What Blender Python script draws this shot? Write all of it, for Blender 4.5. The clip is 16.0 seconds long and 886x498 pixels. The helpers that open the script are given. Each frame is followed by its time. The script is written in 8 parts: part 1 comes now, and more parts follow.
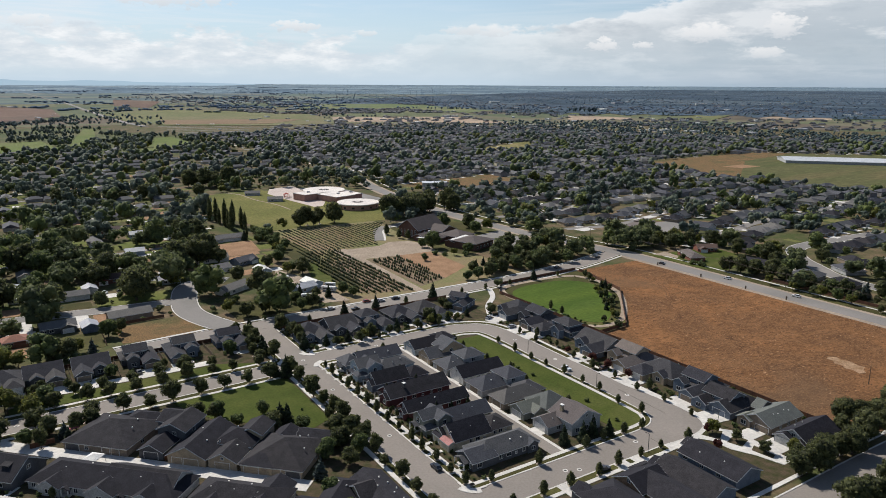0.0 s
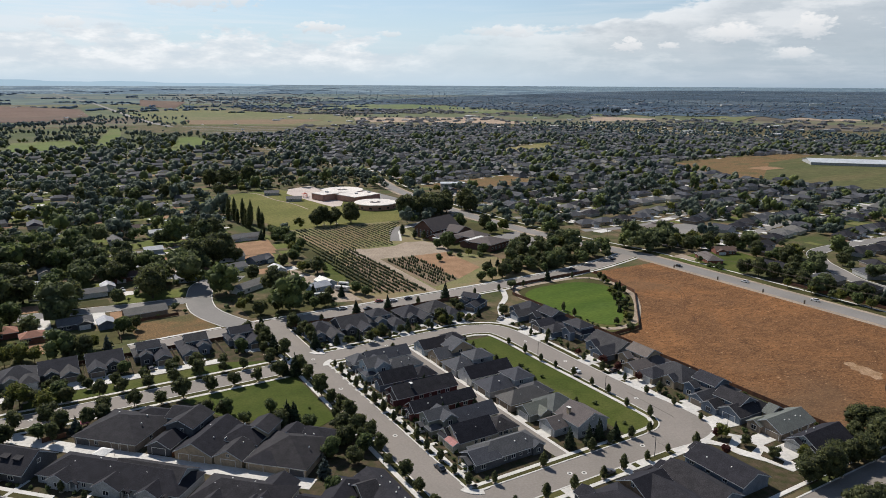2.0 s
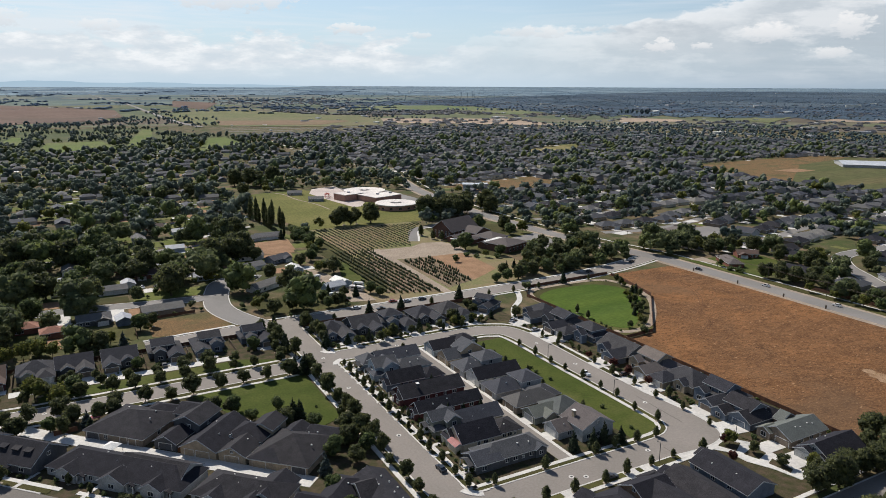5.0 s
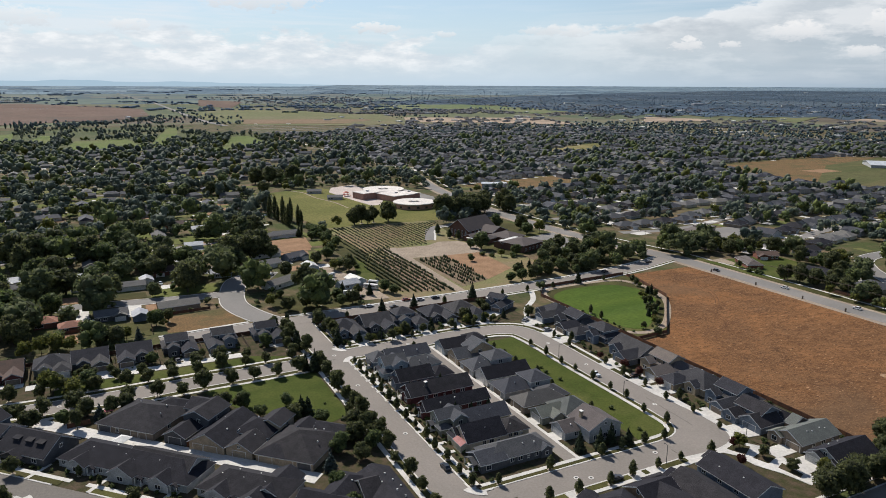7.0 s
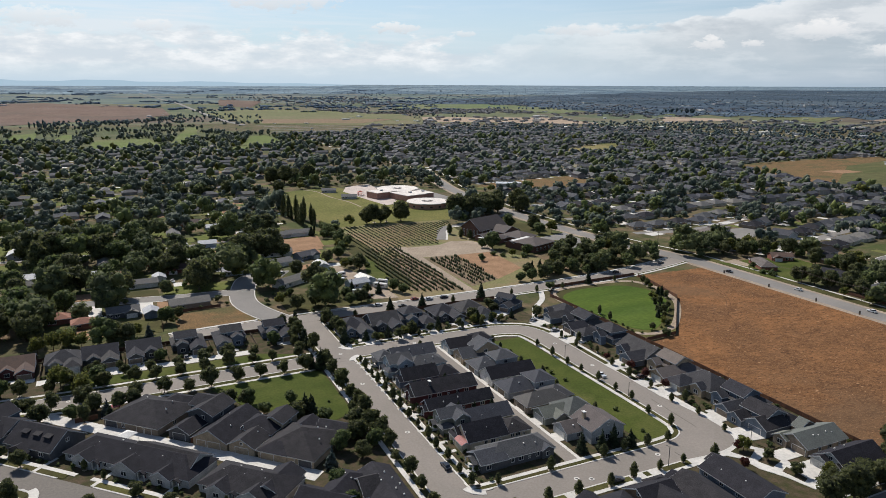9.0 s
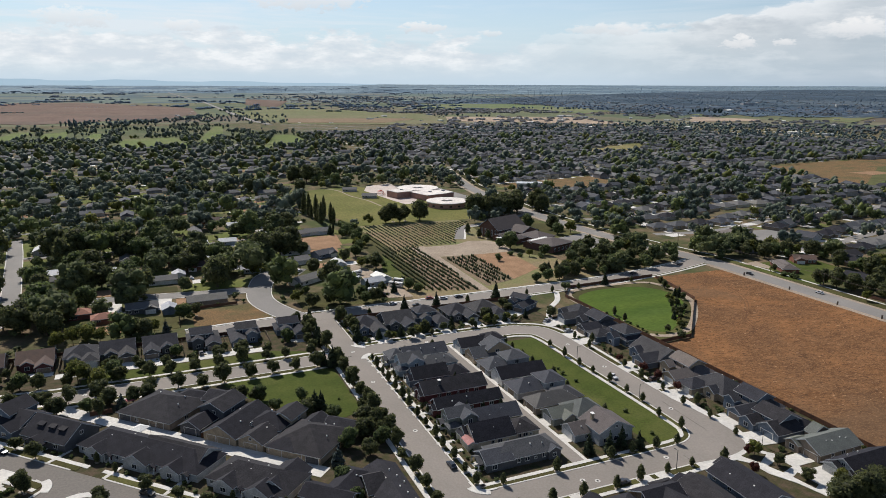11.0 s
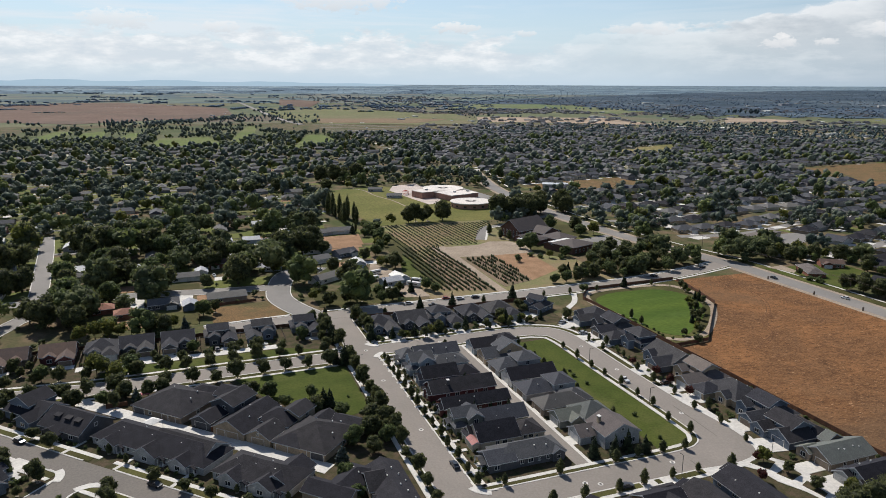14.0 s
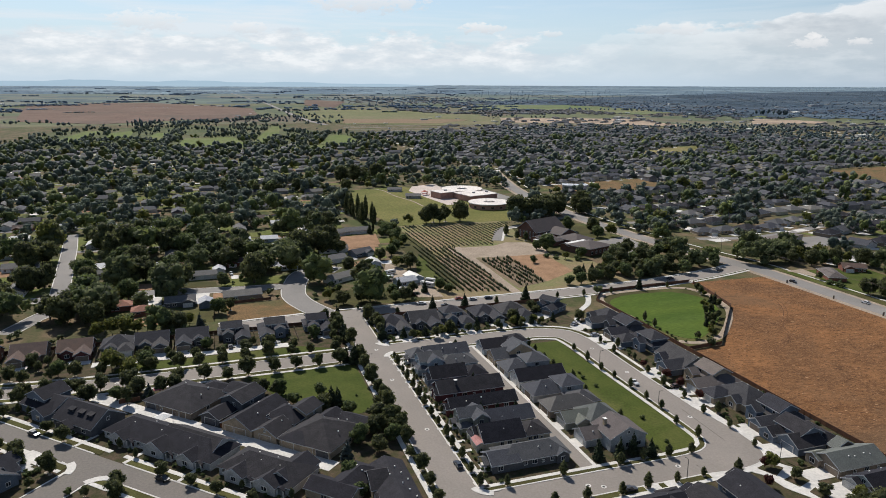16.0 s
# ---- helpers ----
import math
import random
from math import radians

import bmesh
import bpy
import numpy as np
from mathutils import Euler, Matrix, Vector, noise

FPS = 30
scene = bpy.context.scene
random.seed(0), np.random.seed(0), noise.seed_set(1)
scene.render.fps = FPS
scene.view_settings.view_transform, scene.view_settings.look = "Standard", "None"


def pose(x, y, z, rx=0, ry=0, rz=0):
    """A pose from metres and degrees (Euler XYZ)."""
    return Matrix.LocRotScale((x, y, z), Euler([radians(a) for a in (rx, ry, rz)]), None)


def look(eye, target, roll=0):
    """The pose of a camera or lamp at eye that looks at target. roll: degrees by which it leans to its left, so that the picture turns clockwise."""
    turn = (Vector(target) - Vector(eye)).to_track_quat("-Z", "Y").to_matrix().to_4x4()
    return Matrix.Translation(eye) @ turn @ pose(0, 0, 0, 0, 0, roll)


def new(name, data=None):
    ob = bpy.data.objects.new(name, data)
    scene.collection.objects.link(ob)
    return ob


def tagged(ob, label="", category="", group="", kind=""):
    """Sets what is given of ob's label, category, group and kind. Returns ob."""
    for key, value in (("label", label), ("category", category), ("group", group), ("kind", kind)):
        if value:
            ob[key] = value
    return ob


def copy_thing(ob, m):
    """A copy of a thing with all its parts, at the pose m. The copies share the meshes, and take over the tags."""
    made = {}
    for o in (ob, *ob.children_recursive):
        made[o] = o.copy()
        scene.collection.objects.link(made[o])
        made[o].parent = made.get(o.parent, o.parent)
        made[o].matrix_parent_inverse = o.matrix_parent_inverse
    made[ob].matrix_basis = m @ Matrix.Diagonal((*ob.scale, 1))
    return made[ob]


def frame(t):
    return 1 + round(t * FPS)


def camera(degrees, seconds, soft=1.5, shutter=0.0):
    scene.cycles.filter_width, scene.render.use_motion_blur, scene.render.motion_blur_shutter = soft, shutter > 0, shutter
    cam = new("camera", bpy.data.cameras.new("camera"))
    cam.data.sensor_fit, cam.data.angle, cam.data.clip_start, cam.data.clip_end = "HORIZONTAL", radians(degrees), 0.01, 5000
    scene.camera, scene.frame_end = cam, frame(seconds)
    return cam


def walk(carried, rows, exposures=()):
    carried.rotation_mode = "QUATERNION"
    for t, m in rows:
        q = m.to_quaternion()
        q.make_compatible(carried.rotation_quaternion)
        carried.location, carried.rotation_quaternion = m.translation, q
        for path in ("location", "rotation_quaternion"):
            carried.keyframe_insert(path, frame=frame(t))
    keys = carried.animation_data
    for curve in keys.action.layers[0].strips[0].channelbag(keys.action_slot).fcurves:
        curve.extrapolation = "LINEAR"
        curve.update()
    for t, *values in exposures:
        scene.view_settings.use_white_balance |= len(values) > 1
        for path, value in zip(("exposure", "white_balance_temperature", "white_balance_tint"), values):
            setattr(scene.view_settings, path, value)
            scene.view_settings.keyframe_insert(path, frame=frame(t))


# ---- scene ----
cam = camera(64.27, 16.0, soft=0.6)
ROWS = [
    (0.0, -107.54, -151.41, 114.99, -32.75, -13.11, -0.31),
    (0.5, -106.41, -152.09, 114.99, -32.19, -13.10, -0.29),
    (1.0, -105.29, -152.76, 114.99, -31.67, -13.09, -0.31),
    (1.5, -104.17, -153.42, 114.98, -31.26, -13.08, -0.31),
    (2.0, -103.05, -154.08, 114.97, -30.89, -13.07, -0.31),
    (2.5, -101.93, -154.73, 114.95, -30.46, -13.06, -0.32),
    (3.0, -100.81, -155.38, 114.94, -30.15, -13.05, -0.32),
    (3.5, -99.69, -156.02, 114.93, -29.84, -13.04, -0.32),
    (4.0, -98.57, -156.65, 114.91, -29.45, -13.02, -0.29),
    (6.5, -92.95, -159.78, 114.83, -27.09, -13.05, -0.28),
    (7.0, -91.82, -160.40, 114.81, -26.63, -13.08, -0.27),
    (7.5, -90.68, -161.01, 114.80, -26.23, -13.10, -0.28),
    (8.0, -89.54, -161.63, 114.78, -25.87, -13.10, -0.25),
    (8.5, -88.39, -162.24, 114.77, -25.46, -13.10, -0.23),
    (9.0, -87.24, -162.85, 114.77, -25.10, -13.11, -0.24),
    (11.5, -81.36, -165.93, 114.77, -22.53, -13.15, -0.23),
    (12.0, -80.16, -166.55, 114.79, -22.08, -13.15, -0.24),
    (12.5, -78.94, -167.17, 114.81, -21.67, -13.15, -0.24),
    (13.0, -77.72, -167.79, 114.83, -21.32, -13.14, -0.22),
    (13.5, -76.49, -168.42, 114.86, -20.86, -13.13, -0.22),
    (14.0, -75.25, -169.05, 114.89, -20.39, -13.13, -0.22),
    (14.5, -73.99, -169.69, 114.93, -20.02, -13.13, -0.25),
    (15.0, -72.72, -170.33, 114.97, -19.64, -13.13, -0.25),
    (15.5, -71.44, -170.98, 115.03, -19.07, -13.11, -0.25),
    (16.0, -70.14, -171.63, 115.08, -18.40, -13.10, -0.24),
]
EXPOSURE = 0.3
walk(cam, [(t, pose(x, y, z, 90 + pitch, roll, yaw)) for t, x, y, z, yaw, pitch, roll in ROWS], [(0.0, EXPOSURE), (16.0, EXPOSURE)])

# ---- sky and sun ----
SKY = 0.084
SUN_UP, SUN_AZ = 44.0, -9.0  # degrees; azimuth from +Y towards +X
sun = new("sun", bpy.data.lights.new("sun", "SUN"))
sun.data.energy, sun.data.angle, sun.data.color = 4.75, radians(0.6), (1.0, 0.96, 0.90)
_a, _e = radians(SUN_AZ), radians(SUN_UP)
SUN_DIR = Vector((math.sin(_a) * math.cos(_e), math.cos(_a) * math.cos(_e), math.sin(_e)))
sun.matrix_world = look(SUN_DIR * 600, (0, 0, 0))


class Nodes:
    """A short way to wire shader nodes."""

    def __init__(self, tree):
        self.tree = tree
        tree.nodes.clear()

    def add(self, kind, values=None, **props):
        n = self.tree.nodes.new(kind)
        for k, v in props.items():
            setattr(n, k, v)
        for k, v in (values or {}).items():
            if isinstance(v, bpy.types.NodeSocket):
                self.tree.links.new(v, n.inputs[k])
            else:
                n.inputs[k].default_value = v
        return n

    def math(self, op, a, b=0.0, clamp=False):
        return self.add("ShaderNodeMath", {0: a, 1: b}, operation=op, use_clamp=clamp).outputs[0]

    def mix(self, fac, a, b, blend="MIX"):
        n = self.tree.nodes.new("ShaderNodeMix")
        n.data_type, n.blend_type = "RGBA", blend
        for k, v in ((0, fac), (6, a), (7, b)):
            if isinstance(v, bpy.types.NodeSocket):
                self.tree.links.new(v, n.inputs[k])
            else:
                n.inputs[k].default_value = v if k == 0 else (*v[:3], 1)
        return n.outputs[2]

    def ramp(self, fac, *stops):
        n = self.tree.nodes.new("ShaderNodeValToRGB")
        els = n.color_ramp.elements
        while len(els) < len(stops):
            els.new(0.5)
        for el, (p, c) in zip(els, stops):
            el.position = p
            el.color = (c, c, c, 1) if isinstance(c, (int, float)) else (*c, 1)
        self.tree.links.new(fac, n.inputs[0])
        return n.outputs[0]

    def noise(self, vec, scale, detail=3.0, rough=0.55, out=0, dist=0.0):
        return self.add("ShaderNodeTexNoise", {"Vector": vec, "Scale": scale, "Detail": detail, "Roughness": rough, "Distortion": dist}).outputs[out]


def build_world():
    w = bpy.data.worlds.new("sky")
    scene.world = w
    w.use_nodes = True
    n = Nodes(w.node_tree)
    sky = n.add("ShaderNodeTexSky", sky_type="NISHITA", sun_disc=False, sun_elevation=radians(SUN_UP), sun_rotation=radians(SUN_AZ), altitude=800.0, air_density=1.0, dust_density=0.4, ozone_density=2.0)
    d = n.add("ShaderNodeTexCoord").outputs["Generated"]
    s = n.add("ShaderNodeSeparateXYZ", {0: d})
    az = n.math("ARCTAN2", s.outputs[0], s.outputs[1])
    el = n.math("ARCSINE", s.outputs[2])
    blue = n.mix(1.0, sky.outputs[0], (SKY, SKY, SKY), "MULTIPLY")
    # haze towards the horizon
    low = n.ramp(el, (0.0, 1.0), (0.035, 0.86), (0.075, 0.6), (0.12, 0.36), (0.3, 0.1), (0.7, 0.0))
    col = n.mix(low, blue, n.mix(n.ramp(az, (0.6, 0.0), (1.0, 1.0)), (0.455, 0.555, 0.645), (0.30, 0.38, 0.465)))
    def at(kx, ky, z):
        return n.add("ShaderNodeCombineXYZ", {0: n.math("MULTIPLY", az, kx), 1: n.math("MULTIPLY", el, ky), 2: z}).outputs[0]
    # long streaks of high cloud, thinning upwards
    streak = n.ramp(n.noise(at(3.4, 40.0, 1.3), 1.15, 6.0, 0.6, dist=0.4), (0.46, 0.0), (0.66, 0.9))
    fade = n.ramp(el, (0.0, 0.1), (0.03, 0.8), (0.2, 0.8), (0.4, 0.12))
    col = n.mix(n.math("MULTIPLY", streak, n.math("MULTIPLY", fade, n.ramp(az, (0.30, 0.9), (0.48, 0.22), (0.9, 0.5)))), col, (0.65, 0.68, 0.72))
    # a low pale veil with a lumpy top
    veil_edge = n.math("MULTIPLY", n.math("SUBTRACT", n.noise(at(13.0, 34.0, 2.7), 1.0, 9.0, 0.62), 0.5), 0.11)
    veil_over = n.math("ADD", n.math("SUBTRACT", n.ramp(az, (0.0, 0.062), (0.35, 0.066), (0.5, 0.045), (0.6, 0.06)), el), veil_edge)
    veil = n.ramp(n.math("MULTIPLY", veil_over, 10.0), (0.0, 0.0), (0.10, 0.9), (0.4, 0.75), (0.7, 0.4))
    col = n.mix(n.math("MULTIPLY", veil, n.math("MULTIPLY", n.ramp(az, (0.44, 1.0), (0.58, 0.25)), n.ramp(el, (0.004, 0.0), (0.03, 0.95)))), col, n.ramp(n.noise(at(16.0, 46.0, 5.9), 1.0, 9.0, 0.62), (0.42, (0.53, 0.585, 0.64)), (0.52, (0.62, 0.655, 0.69)), (0.62, (0.76, 0.77, 0.785))))
    # a bank of cumulus that climbs towards the east
    top = n.ramp(az, (0.46, 0.0), (0.54, 0.070), (0.72, 0.078), (0.78, 0.092), (0.88, 0.104), (0.92, 0.124), (1.0, 0.138))
    edge = n.math("ADD", n.math("MULTIPLY", n.math("SUBTRACT", n.noise(at(9.0, 24.0, 4.1), 1.0, 10.0, 0.6), 0.5), 0.05), n.math("MULTIPLY", n.math("SUBTRACT", n.noise(at(36.0, 80.0, 3.2), 1.0, 8.0, 0.6), 0.5), 0.022))
    over = n.math("ADD", n.math("SUBTRACT", top, el), edge)
    bank = n.ramp(n.math("MULTIPLY", over, 10.0), (0.0, 0.0), (0.045, 0.85), (0.2, 0.95))
    lumps_ = n.noise(at(9.0, 30.0, 9.4), 1.05, 10.0, 0.6)
    deep = n.math("MULTIPLY", over, 10.0)
    shade = n.ramp(deep, (0.0, (0.76, 0.765, 0.775)), (0.14, (0.62, 0.645, 0.67)), (0.34, (0.47, 0.51, 0.55)), (0.75, (0.40, 0.45, 0.50)))
    shade = n.mix(n.ramp(lumps_, (0.50, 0.0), (0.62, 0.75)), shade, (0.70, 0.71, 0.725))
    shade = n.mix(n.ramp(lumps_, (0.34, 0.6), (0.46, 0.0)), shade, (0.36, 0.405, 0.455))
    col = n.mix(n.math("MULTIPLY", n.math("MULTIPLY", bank, n.ramp(az, (0.47, 0.0), (0.60, 0.6), (0.76, 1.0))), n.ramp(el, (0.0, 0.05), (0.03, 0.4), (0.065, 0.92))), col, shade)
    # single puffs: bearing, height, half width, half height
    rag = n.math("MULTIPLY", n.math("SUBTRACT", n.noise(at(70.0, 130.0, 6.6), 1.0, 9.0, 0.66), 0.5), 5.0)
    for a0, e0, w0, h0, dense in ((0.225, 0.108, 0.075, 0.016, 0.75), (0.373, 0.075, 0.034, 0.0075, 0.8), (0.465, 0.067, 0.016, 0.005, 0.6), (0.787, 0.052, 0.022, 0.010, 0.85), (0.838, 0.052, 0.014, 0.006, 0.8), (0.917, 0.066, 0.034, 0.013, 0.85), (1.005, 0.074, 0.022, 0.017, 0.95), (0.985, 0.042, 0.022, 0.008, 0.75), (-0.06, 0.078, 0.05, 0.012, 0.6), (0.06, 0.072, 0.03, 0.008, 0.6), (0.62, 0.072, 0.06, 0.008, 0.6)):
        u, v = n.math("DIVIDE", n.math("SUBTRACT", az, a0), w0), n.math("DIVIDE", n.math("SUBTRACT", el, e0), h0)
        d2 = n.math("ADD", n.math("ADD", n.math("MULTIPLY", u, u), n.math("MULTIPLY", v, v)), rag)
        tone = n.ramp(n.math("ADD", n.math("MULTIPLY", v, 0.35), 0.5), (0.1, (0.50, 0.535, 0.575)), (0.75, (0.74, 0.74, 0.745)))
        col = n.mix(n.math("MULTIPLY", n.ramp(d2, (0.0, 1.0), (0.55, 0.75), (1.0, 0.0)), dense), col, tone)
    bg = n.add("ShaderNodeBackground", {"Color": col, "Strength": 1.0})
    n.tree.links.new(bg.outputs[0], n.add("ShaderNodeOutputWorld").inputs[0])


build_world()

# ---- materials ----
MATS = {}


def mat(name, a, b=None, rough=0.85, scale=1.0, fine=8.0, vary=0.0, island=False, bump=0.0, metal=0.0, c=None, thin=0.0, spec=0.3, grain=0.2, streak=None, d=None):
    """Two colours mixed by coarse and fine noise at real size; vary: brightness by object (or by island); thin: light through leaves."""
    if name in MATS:
        return MATS[name]
    m = bpy.data.materials.new(name)
    m.use_nodes = True
    n = Nodes(m.node_tree)
    co = n.add("ShaderNodeNewGeometry").outputs["Position"]
    if streak:
        turn, long = streak
        co = n.add("ShaderNodeMapping", {"Vector": co, "Rotation": (0, 0, radians(turn)), "Scale": (1.0 / long, 1.0, 1.0)}).outputs[0]
    b = b or tuple(x * 0.75 for x in a)
    f1 = n.ramp(n.noise(co, scale, 4.0), (0.36, 0.0), (0.64, 1.0))
    col = n.mix(f1, a, b)
    if c:
        col = n.mix(n.ramp(n.noise(co, scale * 0.23, 5.0, 0.65), (0.5, 0.0), (0.62, 1.0)), col, c)
    if d:
        wide = n.add("ShaderNodeNewGeometry").outputs["Position"]
        col = n.mix(n.math("MULTIPLY", n.ramp(n.noise(wide, 0.022, 6.0, 0.7), (0.5, 0.0), (0.62, 1.0)), 0.7), col, d)
    f2 = n.ramp(n.noise(co, fine, 3.0, 0.7), (0.3, 1 - grain * 1.3), (0.7, 1 + grain))
    col = n.mix(1.0, col, f2, "MULTIPLY")
    if vary:
        r = n.add("ShaderNodeNewGeometry").outputs["Random Per Island"] if island else n.add("ShaderNodeObjectInfo").outputs["Random"]
        col = n.mix(1.0, col, n.ramp(r, (0.0, (1 - vary, 1 - vary, 1 - vary * 0.8)), (0.55, (1.0, 1.0, 1.0)), (1.0, (1 + vary, 1 + vary * 0.8, 1 + vary * 0.3))), "MULTIPLY")
    p = n.add("ShaderNodeBsdfPrincipled", {"Base Color": col, "Roughness": rough, "Metallic": metal, "Specular IOR Level": spec})
    if bump:
        p.inputs["Normal"].default_value = (0, 0, 0)
        bn = n.add("ShaderNodeBump", {"Strength": bump, "Distance": 0.3, "Height": n.noise(co, fine * 0.6, 4.0, 0.7)})
        n.tree.links.new(bn.outputs[0], p.inputs["Normal"])
    out = p.outputs[0]
    if thin:
        t = n.add("ShaderNodeBsdfTranslucent", {"Color": col})
        out = n.add("ShaderNodeMixShader", {0: thin, 1: out, 2: t.outputs[0]}).outputs[0]
    n.tree.links.new(out, n.add("ShaderNodeOutputMaterial").inputs[0])
    MATS[name] = m
    return m


M_GROUND = mat("dry ground", (0.145, 0.102, 0.062), (0.050, 0.056, 0.021), scale=0.06, fine=0.6, c=(0.058, 0.070, 0.023), rough=1.0, spec=0.1)


def farmland(name, tones, wide, deep, woods=0.0):
    """Patchwork of fields on the far plain: cells of one crop each, the farthest sized to the camera's view, laid out
    over the flat land before it was bent up.
    """
    m = bpy.data.materials.new(name)
    m.use_nodes = True
    n = Nodes(m.node_tree)
    s = n.add("ShaderNodeSeparateXYZ", {0: n.add("ShaderNodeNewGeometry").outputs["Position"]})
    dx, dy = n.math("SUBTRACT", s.outputs[0], HUB[0]), n.math("SUBTRACT", s.outputs[1], HUB[1])
    near = n.math("SQRT", n.math("ADD", n.math("MULTIPLY", dx, dx), n.math("MULTIPLY", dy, dy)))
    k = n.math("DIVIDE", BEND * BEND, n.math("MULTIPLY", near, n.math("MAXIMUM", n.math("SUBTRACT", 2 * BEND, near), 60.0)))
    x, y = n.math("MULTIPLY", dx, k), n.math("MULTIPLY", dy, k)
    flat = n.add("ShaderNodeCombineXYZ", {0: n.math("DIVIDE", x, wide), 1: n.math("DIVIDE", y, deep)}).outputs[0]
    cell = n.add("ShaderNodeTexVoronoi", {"Vector": flat, "Scale": 1.0, "Randomness": 0.75}, distance="CHEBYCHEV")
    pick_ = n.add("ShaderNodeSeparateColor", {0: cell.outputs["Color"]}).outputs[0]
    ramp = n.tree.nodes.new("ShaderNodeValToRGB")
    ramp.color_ramp.interpolation = "CONSTANT"
    els = ramp.color_ramp.elements
    while len(els) < len(tones):
        els.new(0.5)
    for i, (el, tone) in enumerate(zip(els, tones)):
        el.position, el.color = i / len(tones), (*tone, 1)
    n.tree.links.new(pick_, ramp.inputs[0])
    grain = n.ramp(n.noise(flat, 3.0, 5.0, 0.7), (0.3, 0.72), (0.7, 1.25))
    col = n.mix(1.0, ramp.outputs[0], grain, "MULTIPLY")
    if woods:
        # crowns and hedges too far off to tell apart, with pale roofs between them, all stretched in depth to fit the
        # camera's view
        crowns = n.add("ShaderNodeCombineXYZ", {0: n.math("DIVIDE", x, 24.0), 1: n.math("DIVIDE", y, 800.0)}).outputs[0]
        col = n.mix(woods, col, n.mix(1.0, col, n.ramp(n.noise(crowns, 1.0, 3.0, 0.6), (0.38, 0.30), (0.62, 1.9)), "MULTIPLY"))
        roofs = n.add("ShaderNodeCombineXYZ", {0: n.math("DIVIDE", x, 20.0), 1: n.math("DIVIDE", y, 700.0), 2: 7.0}).outputs[0]
        col = n.mix(n.ramp(n.noise(roofs, 1.0, 2.0, 0.5), (0.66, 0.0), (0.72, 0.6 * woods)), col, (0.30, 0.33, 0.36))
    p = n.add("ShaderNodeBsdfPrincipled", {"Base Color": col, "Roughness": 1.0, "Specular IOR Level": 0.1})
    n.tree.links.new(p.outputs[0], n.add("ShaderNodeOutputMaterial").inputs[0])
    return m


HUB = (-90.0, -155.0)
BEND = 2450.0
EYE_Z = 115.0
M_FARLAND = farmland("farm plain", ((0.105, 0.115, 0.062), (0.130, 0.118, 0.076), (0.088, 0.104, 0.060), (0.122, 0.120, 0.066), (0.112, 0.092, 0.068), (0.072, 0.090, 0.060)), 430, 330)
# The two farther plains get bluer tones: distance haze put into the colour.
M_FARPLAIN = farmland("hazed far farm plain", ((0.110, 0.140, 0.118), (0.140, 0.150, 0.122), (0.084, 0.114, 0.116), (0.124, 0.150, 0.130), (0.076, 0.106, 0.116), (0.132, 0.136, 0.118)), 620, 620)
M_LASTPLAIN = farmland("farthest plain in haze blue", ((0.140, 0.190, 0.220), (0.090, 0.132, 0.166), (0.165, 0.210, 0.232), (0.078, 0.118, 0.154), (0.120, 0.168, 0.200)), 900, 3000, 0.5)
M_ASPHALT = mat("pale asphalt", (0.218, 0.189, 0.163), (0.184, 0.161, 0.139), scale=0.03, fine=1.3, rough=0.9, grain=0.09, c=(0.199, 0.174, 0.150))
M_STREET = mat("worn street asphalt", (0.150, 0.130, 0.112), (0.122, 0.107, 0.093), scale=0.03, fine=1.3, rough=0.9, grain=0.12, c=(0.135, 0.118, 0.102))
M_OLD_ASPHALT = mat("weathered asphalt", (0.200, 0.182, 0.165), (0.150, 0.140, 0.128), scale=0.03, fine=0.9, rough=0.9, grain=0.08)
M_CONCRETE = mat("pale concrete", (0.54, 0.51, 0.465), (0.44, 0.415, 0.38), scale=0.12, fine=1.0, rough=0.85, grain=0.12)
M_LAWN = mat("mown lawn", (0.045, 0.045, 0.015), (0.062, 0.055, 0.021), scale=0.07, fine=1.6, rough=1.0, c=(0.092, 0.088, 0.029), spec=0.1)
M_PARK = mat("watered park lawn", (0.044, 0.076, 0.011), (0.074, 0.106, 0.016), scale=0.035, fine=1.2, rough=1.0, spec=0.1, c=(0.084, 0.118, 0.026), streak=(20, 4.0))
M_GREEN = mat("estate lawn", (0.044, 0.060, 0.011), (0.064, 0.076, 0.016), scale=0.08, fine=1.2, rough=1.0, spec=0.1, c=(0.090, 0.092, 0.027))
M_VERGE = mat("planted bed", (0.040, 0.042, 0.017), (0.082, 0.058, 0.038), scale=0.35, fine=2.2, rough=1.0, spec=0.1)


